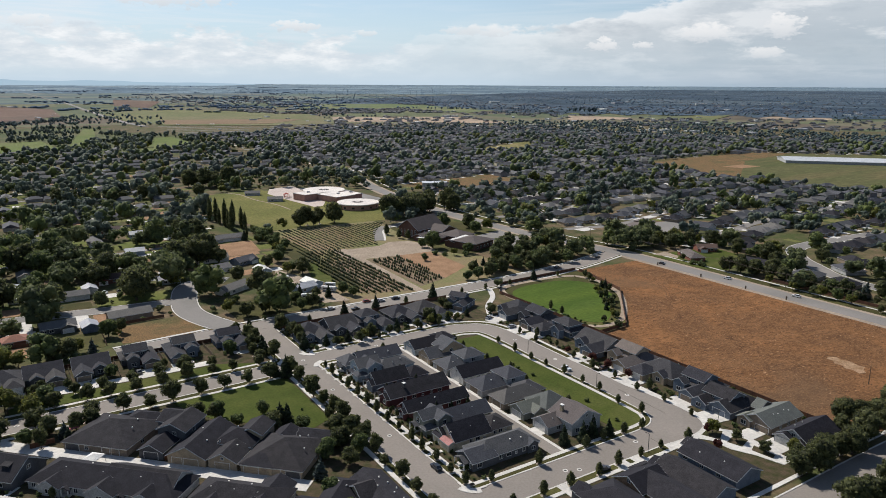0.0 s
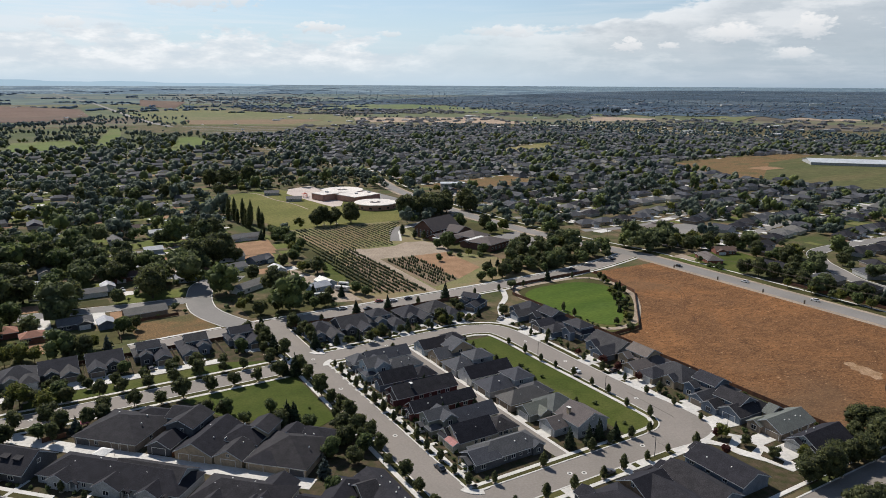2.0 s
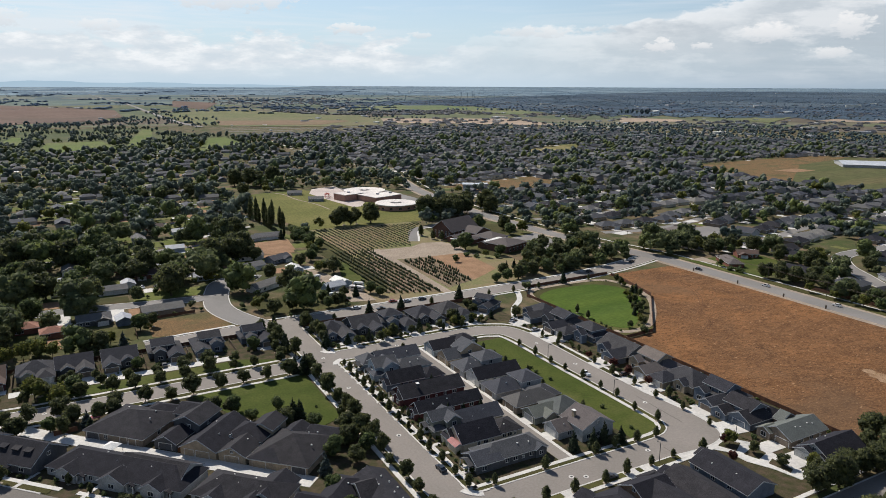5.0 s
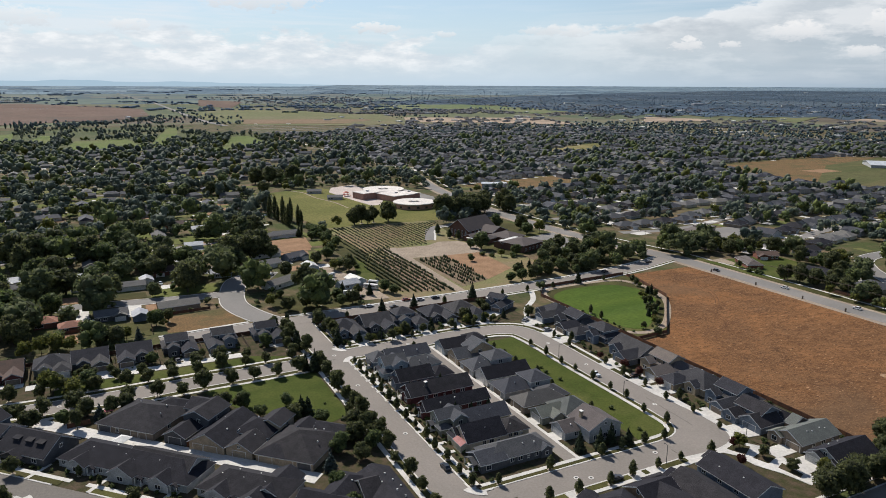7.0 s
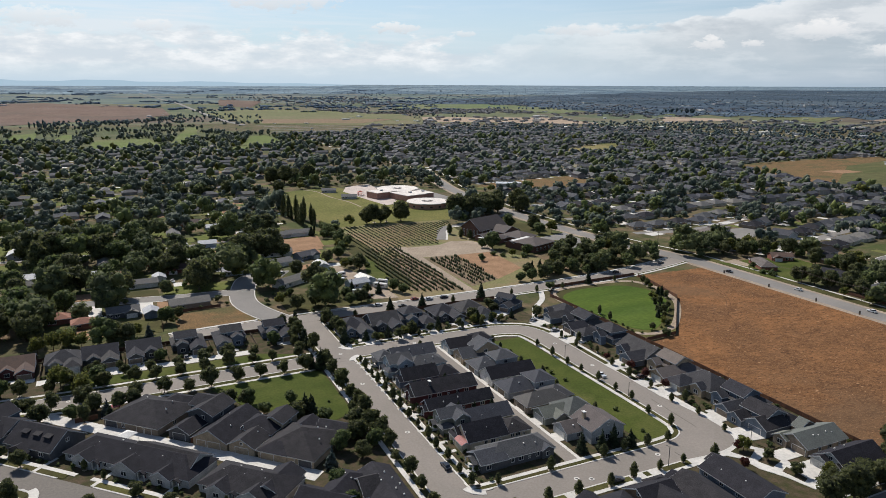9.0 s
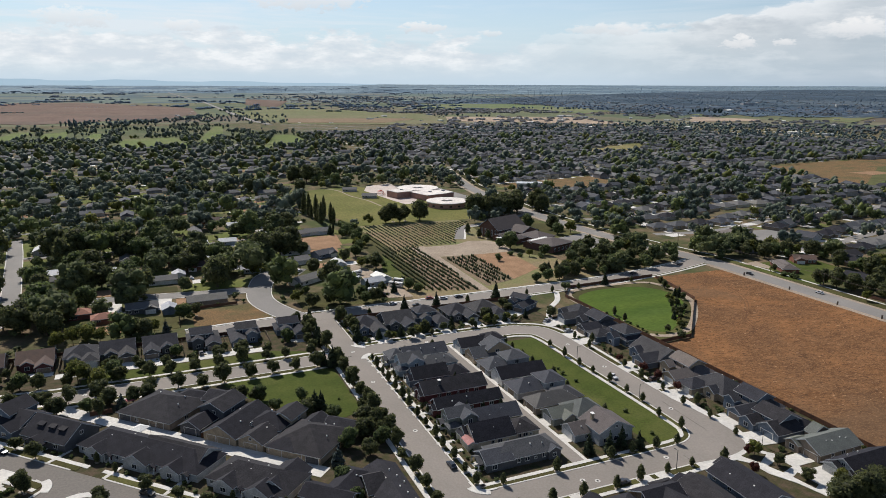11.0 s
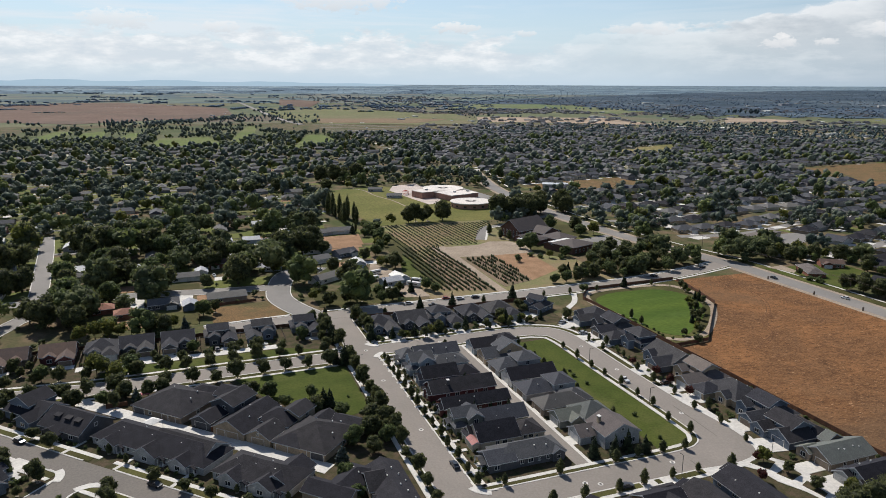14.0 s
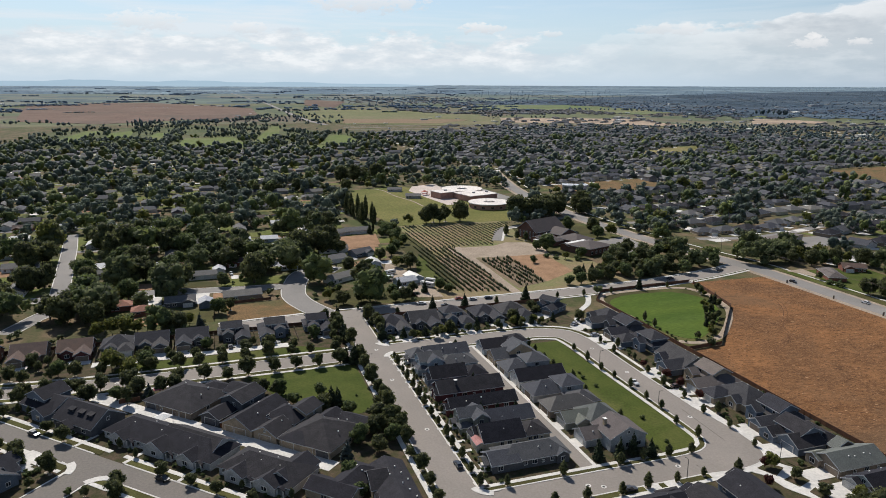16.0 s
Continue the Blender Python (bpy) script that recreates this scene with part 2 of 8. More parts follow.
def stubble(name):
    """Dry stubble: broad dull and rusty patches, mown swirls, and pale straw flecks."""
    m = bpy.data.materials.new(name)
    m.use_nodes = True
    n = Nodes(m.node_tree)
    co = n.add("ShaderNodeNewGeometry").outputs["Position"]
    broad = n.ramp(n.noise(co, 0.02, 5.0, 0.62, dist=0.6), (0.38, 0.0), (0.62, 1.0))
    col = n.mix(broad, (0.184, 0.086, 0.035), (0.112, 0.058, 0.028))
    rows_ = n.add("ShaderNodeMapping", {"Vector": co, "Rotation": (0, 0, radians(24)), "Scale": (0.5, 1.0, 1.0)}).outputs[0]
    swirl = n.ramp(n.noise(rows_, 0.16, 8.0, 0.78, dist=1.2), (0.36, 0.60), (0.64, 1.40))
    col = n.mix(1.0, col, swirl, "MULTIPLY")
    strokes = n.add("ShaderNodeMapping", {"Vector": co, "Rotation": (0, 0, radians(32)), "Scale": (0.55, 1.0, 1.0)}).outputs[0]
    straw = n.ramp(n.noise(strokes, 1.3, 4.0, 0.7, dist=0.5), (0.525, 0.0), (0.585, 0.75))
    col = n.mix(straw, col, (0.215, 0.108, 0.048))
    dark = n.ramp(n.noise(strokes, 1.0, 4.0, 0.7, dist=0.5), (0.385, 0.85), (0.455, 0.0))
    col = n.mix(dark, col, (0.070, 0.036, 0.018))
    flecks = n.ramp(n.noise(rows_, 0.75, 3.0, 0.6), (0.645, 0.0), (0.70, 0.8))
    col = n.mix(flecks, col, (0.36, 0.215, 0.118))
    bare = n.ramp(n.noise(co, 0.011, 4.0, 0.6), (0.56, 0.0), (0.66, 0.45))
    col = n.mix(bare, col, (0.125, 0.078, 0.045))
    p = n.add("ShaderNodeBsdfPrincipled", {"Base Color": col, "Roughness": 1.0, "Specular IOR Level": 0.1})
    bn = n.add("ShaderNodeBump", {"Strength": 1.0, "Distance": 0.3, "Height": n.noise(strokes, 1.3, 4.0, 0.7, dist=0.5)})
    n.tree.links.new(bn.outputs[0], p.inputs["Normal"])
    n.tree.links.new(p.outputs[0], n.add("ShaderNodeOutputMaterial").inputs[0])
    return m


M_FIELD = stubble("dry stubble")
M_DIRT = mat("bare earth", (0.28, 0.17, 0.10), (0.22, 0.13, 0.075), scale=0.12, fine=1.0, rough=1.0, spec=0.1)
M_TRACK = mat("dusty track", (0.315, 0.252, 0.192), (0.250, 0.198, 0.148), scale=0.08, fine=0.8, rough=1.0, spec=0.1)
M_DRYGRASS = mat("dry school lawn", (0.125, 0.112, 0.038), (0.092, 0.096, 0.030), scale=0.02, fine=0.3, rough=1.0, c=(0.22, 0.18, 0.08), spec=0.1)
M_ROOF = mat("charcoal shingles", (0.0200, 0.0192, 0.0232), (0.0285, 0.0270, 0.0322), scale=0.4, fine=3.0, vary=0.3, rough=0.9, spec=0.15, grain=0.35)
M_ROOF_MID = mat("slate shingles", (0.052, 0.054, 0.062), (0.064, 0.065, 0.073), scale=0.4, fine=3.0, vary=0.25, rough=0.9, grain=0.3)
M_ROOF_GREY = mat("grey shingles", (0.135, 0.128, 0.12), (0.11, 0.105, 0.10), scale=0.4, fine=3.0, vary=0.2, rough=0.9)
M_ROOF_BROWN = mat("brown shingles", (0.095, 0.06, 0.048), (0.075, 0.05, 0.042), scale=0.4, fine=3.0, vary=0.2, rough=0.9)
M_ROOF_PALE = mat("pale metal roof", (0.42, 0.42, 0.42), (0.34, 0.35, 0.36), scale=0.3, fine=2.0, vary=0.3, rough=0.6)
M_TRIM = mat("white trim paint", (0.62, 0.60, 0.56), (0.55, 0.53, 0.50), scale=0.5, fine=4.0)
M_GLASS = mat("window glass", (0.02, 0.024, 0.03), (0.03, 0.034, 0.04), rough=0.08, spec=0.6)
M_DRYTRACK = mat("pale stubble patch", (0.33, 0.22, 0.135), (0.25, 0.155, 0.09), scale=0.35, fine=2.5, rough=1.0, c=(0.19, 0.11, 0.055), grain=0.4, spec=0.1)
M_BOARD = mat("grey-white boards", (0.42, 0.42, 0.43), (0.34, 0.35, 0.36), scale=0.8, fine=3.0)
M_GUTTER = mat("pale gutter paint", (0.50, 0.49, 0.47), (0.42, 0.41, 0.40), scale=0.8, fine=3.0)
M_FENCE = mat("red-brown fence boards", (0.13, 0.060, 0.035), (0.095, 0.048, 0.03), scale=0.5, fine=3.0, vary=0.2)
M_BARK = mat("grey-brown bark", (0.085, 0.065, 0.045), (0.06, 0.045, 0.032), scale=2.0, fine=12.0)
SIDING = {
    "slate blue": (0.13, 0.155, 0.19), "sage grey": (0.20, 0.205, 0.17), "warm beige": (0.36, 0.28, 0.19), "light grey": (0.36, 0.36, 0.35),
    "barn red": (0.105, 0.036, 0.034), "taupe": (0.23, 0.18, 0.135), "pale blue": (0.30, 0.35, 0.38), "cream": (0.46, 0.41, 0.31),
    "charcoal": (0.09, 0.09, 0.095), "brick red": (0.19, 0.075, 0.05), "white": (0.60, 0.58, 0.54), "olive": (0.16, 0.15, 0.09),
}


def siding(tone):
    return mat(tone + " siding", SIDING[tone], scale=0.4, fine=3.0)


def leaves(name, a, b):
    return mat(name, a, b, rough=0.75, scale=0.5, fine=2.4, vary=0.5, island=True, thin=0.5, spec=0.2)


M_LEAF = leaves("dark summer leaves", (0.080, 0.092, 0.040), (0.116, 0.124, 0.052))
M_LEAF_MID = leaves("green leaves", (0.088, 0.118, 0.045), (0.116, 0.142, 0.054))
M_LEAF_LIGHT = leaves("yellow-green leaves", (0.125, 0.142, 0.036), (0.14, 0.14, 0.035))
M_LEAF_RED = leaves("plum leaves", (0.10, 0.032, 0.025), (0.075, 0.03, 0.024))
M_NEEDLE = leaves("conifer needles", (0.036, 0.052, 0.028), (0.05, 0.064, 0.036))
M_BLUE = leaves("blue spruce needles", (0.075, 0.098, 0.092), (0.06, 0.08, 0.075))
M_WOODS = mat("woodland leaves", (0.088, 0.107, 0.049), (0.130, 0.147, 0.064), rough=0.8, scale=0.05, fine=1.5, vary=0.4, island=True, thin=0.4, spec=0.15)
# Distance haze is put into the bluish colours of these two woods.
M_LASTWOODS = mat("farthest woods in haze blue", (0.150, 0.208, 0.285), (0.190, 0.250, 0.325), rough=0.9, scale=0.01, fine=0.3, vary=0.35, island=True, thin=0.45, spec=0.1)
M_FARWOODS = mat("distant woods tinted for haze", (0.100, 0.138, 0.142), (0.140, 0.176, 0.172), rough=0.9, scale=0.01, fine=0.3, vary=0.5, island=True, thin=0.4, spec=0.1)
M_BRIGHTWOODS = mat("lively green leaves", (0.094, 0.122, 0.044), (0.132, 0.156, 0.058), rough=0.8, scale=0.05, fine=1.5, vary=0.5, island=True, thin=0.35, spec=0.15)
# Slight haze is put into this leaf colour as added blue.
M_TOWNWOODS = mat("haze-tinted town leaves", (0.092, 0.118, 0.094), (0.138, 0.160, 0.118), rough=0.8, scale=0.05, fine=1.5, vary=0.35, island=True, thin=0.35, spec=0.15)
M_FARROOF = mat("mixed far roofs", (0.038, 0.041, 0.050), (0.080, 0.080, 0.088), scale=0.02, fine=0.5, vary=0.5, island=True)
M_FARWALL = mat("mixed far walls", (0.36, 0.33, 0.29), (0.24, 0.225, 0.20), scale=0.02, fine=0.5, vary=0.5, island=True)

from mathutils.geometry import tessellate_polygon

# ---- mesh helpers ----
def mesh_of(name, bm, material):
    me = bpy.data.meshes.new(name)
    bmesh.ops.recalc_face_normals(bm, faces=bm.faces)
    bm.to_mesh(me)
    bm.free()
    me.materials.append(material)
    return me


def part(name, bm, material, parent=None, label=""):
    """Links a bmesh as one mesh object, under a thing or a part."""
    ob = new(name, mesh_of(name, bm, material))
    if parent:
        ob.parent = parent
    return tagged(ob, label)


def thing(name, m, label, category, group="", kind=""):
    ob = new(name)
    ob.matrix_basis = m
    return tagged(ob, label, category, group, kind)


def box(bm, x0, x1, y0, y1, z0, z1):
    v = [bm.verts.new(p) for p in ((x0, y0, z0), (x1, y0, z0), (x1, y1, z0), (x0, y1, z0), (x0, y0, z1), (x1, y0, z1), (x1, y1, z1), (x0, y1, z1))]
    for f in ((3, 2, 1, 0), (4, 5, 6, 7), (0, 1, 5, 4), (1, 2, 6, 5), (2, 3, 7, 6), (3, 0, 4, 7)):
        bm.faces.new([v[i] for i in f])
    return bm


def boxes(*args):
    bm = bmesh.new()
    for a in args:
        box(bm, *a)
    return bm


def extrude(bm, section, axis, a, b):
    """A closed section extruded from a to b: section in (y, z) along x, or (x, z) along y."""
    rings = []
    for t in (a, b):
        rings.append([bm.verts.new((t, p, z) if axis == "x" else (p, t, z)) for p, z in section])
    k = len(section)
    for i in range(k):
        bm.faces.new((rings[0][i], rings[0][(i + 1) % k], rings[1][(i + 1) % k], rings[1][i]))
    bm.faces.new(rings[0][::-1])
    bm.faces.new(rings[1])
    return bm


def inside(x, y, poly):
    hit, j = False, len(poly) - 1
    for i in range(len(poly)):
        xi, yi = poly[i]
        xj, yj = poly[j]
        if (yi > y) != (yj > y) and x < (xj - xi) * (y - yi) / (yj - yi) + xi:
            hit = not hit
        j = i
    return hit


def warp(x, y):
    """Land past 2.4 km, bent up to fit the camera's view: place, height, scale."""
    dx, dy = x - HUB[0], y - HUB[1]
    far = math.hypot(dx, dy)
    if far <= BEND:
        return x, y, 0.0, 1.0
    near = 2 * BEND - BEND * BEND / far
    s = near / far
    return HUB[0] + dx * s, HUB[1] + dy * s, EYE_Z * (1 - s), s


OPEN = []


def slab(name, poly, z, material, label, category, depth=0.25, kind="structure", far=False, lift=0.0):
    """A flat piece of ground with a small edge. Far ones follow the bent-up land."""
    if category in ("field", "lawn", "yard", "track", "drive", "earth", "park", "site") and not label.startswith("planted yard"):
        OPEN.append(poly)
    bm = bmesh.new()
    top = []
    for x, y in poly:
        if far:
            x, y, h, s = warp(x, y)
            top.append(bm.verts.new((x, y, h + z)))
        else:
            top.append(bm.verts.new((x, y, z)))
    tris = tessellate_polygon([[Vector((px, py, 0)) for px, py in poly]])
    for tri in tris:
        bm.faces.new([top[q] for q in tri])
    low = [bm.verts.new((v.co.x, v.co.y, v.co.z - depth)) for v in top]
    for i in range(len(top)):
        j = (i + 1) % len(top)
        bm.faces.new((top[i], low[i], low[j], top[j]))
    ob = part(name, bm, material)
    return tagged(ob, label, category, kind=kind)


def rect(x0, x1, y0, y1):
    return [(x0, y0), (x1, y0), (x1, y1), (x0, y1)]


def smooth_line(pts, steps=6):
    """A round line through a few points."""
    out = []
    p = [pts[0], *pts, pts[-1]]
    for i in range(1, len(p) - 2):
        for k in range(steps):
            t = k / steps
            out.append(tuple(0.5 * (2 * p[i][c] + (p[i + 1][c] - p[i - 1][c]) * t + (2 * p[i - 1][c] - 5 * p[i][c] + 4 * p[i + 1][c] - p[i + 2][c]) * t * t + (3 * p[i][c] - p[i - 1][c] - 3 * p[i + 1][c] + p[i + 2][c]) * t ** 3) for c in (0, 1)))
    out.append(tuple(pts[-1]))
    return out


def offset(line, d):
    """The line moved d to its right."""
    out = []
    for i, (x, y) in enumerate(line):
        a, b = line[max(i - 1, 0)], line[min(i + 1, len(line) - 1)]
        dx, dy = b[0] - a[0], b[1] - a[1]
        n = math.hypot(dx, dy) or 1
        out.append((x + dy / n * d, y - dx / n * d))
    return out


def ribbon(name, line, d0, d1, z, material, label, category, depth=0.2, far=False):
    """A band along a line, from d0 to d1 to its right: roads, kerbs, walks."""
    a, b = offset(line, d0), offset(line, d1)
    bm = bmesh.new()
    rows = []
    for (ax, ay), (bx, by) in zip(a, b):
        h = 0.0
        if far:
            ax, ay, h, s = warp(ax, ay)
            bx, by, h, s = warp(bx, by)
        rows.append([bm.verts.new(p) for p in ((ax, ay, h + z - depth), (ax, ay, h + z), (bx, by, h + z), (bx, by, h + z - depth))])
    for r, s in zip(rows, rows[1:]):
        for k in range(3):
            bm.faces.new((r[k], r[k + 1], s[k + 1], s[k]))
    bm.faces.new(rows[0][::-1])
    bm.faces.new(rows[-1])
    return tagged(part(name, bm, material), label, category, kind="structure")


# ---- the land ----
def build_ground():
    bm = bmesh.new()
    radii = [0, 60, 130, 220, 330, 460, 620, 820, 1050, 1300, 1600, 1900, 2200, 2450, 2600, 2800, 3050, 3300, 3600, 4000, 4500, 5000, 5700, 6500, 7500, 9000, 11000, 14000, 30000, 200000]
    segs = 96
    prev = None
    mid = bm.verts.new((HUB[0], HUB[1], 0))
    for r in radii[1:]:
        ring = []
        for k in range(segs):
            a = 2 * math.pi * k / segs
            x, y, h, s = warp(HUB[0] + r * math.cos(a), HUB[1] + r * math.sin(a))
            ring.append(bm.verts.new((x, y, h)))
        for k in range(segs):
            j = (k + 1) % segs
            if prev:
                bm.faces.new((prev[k], ring[k], ring[j], prev[j]))
            else:
                bm.faces.new((mid, ring[k], ring[j]))
        prev = ring
    ob = part("ground", bm, M_GROUND)
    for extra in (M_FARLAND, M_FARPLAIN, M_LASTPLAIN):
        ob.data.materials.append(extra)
    # outer rings use the plains with haze put into their colour
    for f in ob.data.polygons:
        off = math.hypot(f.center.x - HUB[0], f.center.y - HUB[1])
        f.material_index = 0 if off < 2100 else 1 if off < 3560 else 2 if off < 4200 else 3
    tagged(ob, "dry grass and earth plain reaching the horizon", "ground", kind="structure")


build_ground()

# roads of the estate: lines, with widths
ELM = [(-7.3, -90), (-7.0, 30), (-6.6, 80), (-6.2, 172)]
TOPST = smooth_line([(-5.5, 117.5), (60, 117.5), (78, 115), (87, 104), (87.5, 60), (87.5, 12), (85.4, 1), (79.5, -5.2), (69, -7.5), (40, -7.5), (-5.5, -7.5)], 8)
WEST = smooth_line([(-5.5, 115), (-60, 114.5), (-110, 114), (-160, 118), (-240, 130)], 8)
MAIN = smooth_line([(-70, 168), (-20, 171.5), (60, 171.5), (160, 173), (215, 180), (262, 192)], 8)
ARTERY = smooth_line([(263, -260), (262, 0), (262, 160), (260, 195), (250, 250), (243, 320), (243, 420), (256, 540), (276, 630), (300, 720)], 6)
DIAG = smooth_line([(-200, 140.3), (-119, 59.3), (-62, 2.3), (-17, -42.7)], 4)


CUL = smooth_line([(-16, 171), (-23.5, 188), (-28.5, 205), (-29, 220), (-25, 241), (-18, 260), (-6, 266), (4, 261)], 6)
WESTERN = smooth_line([(-300, 250), (-120, 243), (-62, 236), (-28, 233)], 6)
WESTLANE = smooth_line([(-166, 190), (-158, 210), (-152, 229), (-156, 275), (-161.5, 323), (-168, 380), (-175, 430)], 6)
STUB = smooth_line([(-107.5, 50.5), (-125, 30), (-140, 10)], 4)
SOUTH = smooth_line([(20, -57), (75, -57), (130, -57), (190, -59), (266, -64)], 6)
EASTERN = smooth_line([(322, 40), (328, 72), (340, 91), (356, 113), (380, 130), (414, 133), (460, 130), (560, 120)], 6)
ROADS = {"elm": (ELM, 5.5), "crescent": (TOPST, 5.5), "west": (WEST, 5.5), "main": (MAIN, 5.8), "artery": (ARTERY, 6.2), "diag": (DIAG, 4.0), "cul": (CUL, 6.5), "western": (WESTERN, 5.0), "westlane": (WESTLANE, 4.6), "south": (SOUTH, 5.5), "stub": (STUB, 5.5), "eastern": (EASTERN, 5.5)}


def resample(line, step):
    out, left = [line[0]], step
    for a, b in zip(line, line[1:]):
        n = math.hypot(b[0] - a[0], b[1] - a[1])
        at = left
        while at <= n:
            out.append((a[0] + (b[0] - a[0]) * at / n, a[1] + (b[1] - a[1]) * at / n))
            at += step
        left = at - n
    return out


FINE = {k: (np.array(resample(line, 2.0)), half) for k, (line, half) in ROADS.items()}


def on_road(x, y, margin=0.0, skip=""):
    for k, (pts, half) in FINE.items():
        if k != skip and (np.hypot(pts[:, 0] - x, pts[:, 1] - y) < half + margin).any():
            return True
    return False


def runs(line, d, skip, margin, step=2.0):
    """Stretches of the line that keep clear of the other roads when moved d to the right."""
    pts = resample(line, step)
    run, moved = [], offset(pts, d)
    for p, q in zip(pts, moved):
        if on_road(q[0], q[1], margin, skip):
            if len(run) > 2:
                yield run
            run = []
        else:
            run.append(p)
    if len(run) > 2:
        yield run


def band(name, key, d0, d1, z, material, label, category, margin=0.3):
    for run in runs(ROADS[key][0], (d0 + d1) / 2, key, margin):
        ribbon(name, run, min(d0, d1), max(d0, d1), z, material, label, category)


def road(key, label, material, z, kerb=True):
    line, half = ROADS[key]
    ribbon("road_" + key, line, -half, half, z, material, label, "road")
    if kerb:
        for s in (-1, 1):
            band("kerb", key, s * half, s * (half + 0.5), 0.2, M_CONCRETE, "pale concrete kerb along the street", "kerb")


road("elm", "pale worn asphalt residential street", M_ASPHALT, 0.09)
road("crescent", "pale asphalt street curving round the houses", M_ASPHALT, 0.10)
road("west", "pale asphalt street lined with trees", M_ASPHALT, 0.11)
road("main", "wide pale asphalt road past the nursery", M_ASPHALT, 0.12)
road("artery", "straight through road with worn asphalt", M_OLD_ASPHALT, 0.13, False)
road("diag", "worn asphalt street in front of duplex houses", M_STREET, 0.09)
road("cul", "grey asphalt lane between old gardens", M_OLD_ASPHALT, 0.10)
road("western", "grey asphalt lane past ranch houses", M_OLD_ASPHALT, 0.09)
road("westlane", "grey asphalt lane under big trees", M_OLD_ASPHALT, 0.08)
road("stub", "worn asphalt side street", M_STREET, 0.10)
road("south", "tree-shaded asphalt street", M_ASPHALT, 0.08)
road("eastern", "grey asphalt street among eastern houses", M_OLD_ASPHALT, 0.08)
# the widened bend of the crescent
BULGE = smooth_line([(92.9, 26), (94.2, 16), (95, 5), (94.2, -5), (90.4, -11.6), (81, -14.2), (68, -13.4)], 5)
slab("bend_asphalt", [*BULGE, (68, -8), (80, -5), (87, 2), (88, 26)], 0.212, M_ASPHALT, "pale asphalt at the widened street bend", "road")
ribbon("kerb", BULGE, -0.5, 0.0, 0.25, M_CONCRETE, "pale concrete kerb round the street bend", "kerb")
ribbon("pavement", BULGE, -2.6, -0.5, 0.222, M_CONCRETE, "pale concrete pavement round the street bend", "pavement")
# walks and verges
for key, d0, d1 in (("elm", 7.6, 9.2), ("elm", -8.0, -9.6), ("crescent", -8.4, -9.9), ("crescent", 7.6, 9.1), ("west", 8.6, 10.1), ("west", -8.6, -10.1), ("main", -7.4, -9.0), ("main", 7.6, 9.1), ("diag", -6.8, -8.4), ("diag", 7.2, 8.7), ("artery", 16.5, 18.1), ("south", 8.6, 10.0), ("south", -8.6, -10.0)):
    band("pavement", key, d0, d1, 0.18, M_CONCRETE, "pale concrete pavement beside the street", "pavement", 0.5)
for key, d0, d1 in (("elm", 6.0, 7.6), ("elm", -6.0, -8.0), ("crescent", -6.0, -8.4), ("crescent", 6.0, 7.6), ("west", 6.0, 8.6), ("west", -6.0, -8.6), ("main", 6.3, 7.6), ("diag", -4.5, -6.8), ("diag", 4.5, 7.2), ("artery", 9.2, 16.5)):
    band("verge", key, d0, d1, 0.16, M_LAWN, "grass verge between kerb and pavement", "verge", 0.5)

band("shoulder", "artery", -6.2, -10.0, 0.10, M_TRACK, "dusty shoulder of the through road", "verge")
band("shoulder", "artery", 6.2, 9.2, 0.10, M_TRACK, "dusty shoulder of the through road", "verge")

# fields, lawns and yards
M_STRAW = mat("dry straw grass", (0.172, 0.104, 0.048), (0.128, 0.084, 0.040), scale=0.12, fine=1.2, rough=1.0, c=(0.092, 0.080, 0.034), grain=0.4, spec=0.1)
M_SCHOOLGRASS = mat("sun-dried mown grass", (0.106, 0.108, 0.028), (0.150, 0.136, 0.044), scale=0.02, fine=0.4, rough=1.0, c=(0.076, 0.092, 0.022), spec=0.1, grain=0.25)
M_MEADOW = mat("sports field grass", (0.098, 0.092, 0.040), (0.074, 0.080, 0.030), scale=0.03, fine=0.3, rough=1.0, c=(0.140, 0.104, 0.052), spec=0.1, streak=(-24, 7.0), grain=0.3)
YARD = "planted yard ground between the houses"
slab("yard_block", rect(1, 81, -1, 111), 0.05, M_VERGE, YARD, "yard")
slab("yard_north", rect(1, 100, 124, 165), 0.05, M_VERGE, YARD, "yard")
slab("yard_east", [(93, 122), (104, 130), (127, 118), (127, -48), (92, -46)], 0.05, M_VERGE, YARD, "yard")
slab("yard_west", rect(-200, -12, 122, 166), 0.05, M_VERGE, YARD, "yard")
slab("yard_south", [(-175, 108), (-12, 108), (-12, -42), (-20, -34), (-160, 106)], 0.045, M_VERGE, YARD, "yard")
slab("yard_front", rect(0, 91.9, -49, -13), 0.05, M_VERGE, YARD, "yard")
slab("green_lawn", [(-62, 106), (-17, 106), (-17, 62), (-26, 58), (-52, 84)], 0.12, M_GREEN, "mown green lawn with a worn patch", "lawn")
slab("green_strip", [(63, 104), (78, 104), (78.5, 2), (75, 0), (63, 0)], 0.10, M_GREEN, "long green lawn strip beside the crescent", "lawn")
slab("brown_field", [(128, -48), (256, -52), (256, 166), (200, 168), (190.5, 121), (148, 76), (128, 74)], 0.06, M_FIELD, "dry red-brown stubble field", "field")
M_RUT = mat("trodden stubble", (0.150, 0.074, 0.036), (0.112, 0.056, 0.028), scale=0.5, fine=1.6, rough=1.0, spec=0.1, grain=0.5)
for d in (-0.9, 0.9):
    ribbon("wheel_rut", smooth_line([(231, 152), (222, 122), (210, 104), (192, 88), (184, 74), (160, 60)], 8), d - 0.2, d + 0.2, 0.085, M_RUT, "faint wheel rut through the stubble", "track", 0.05)
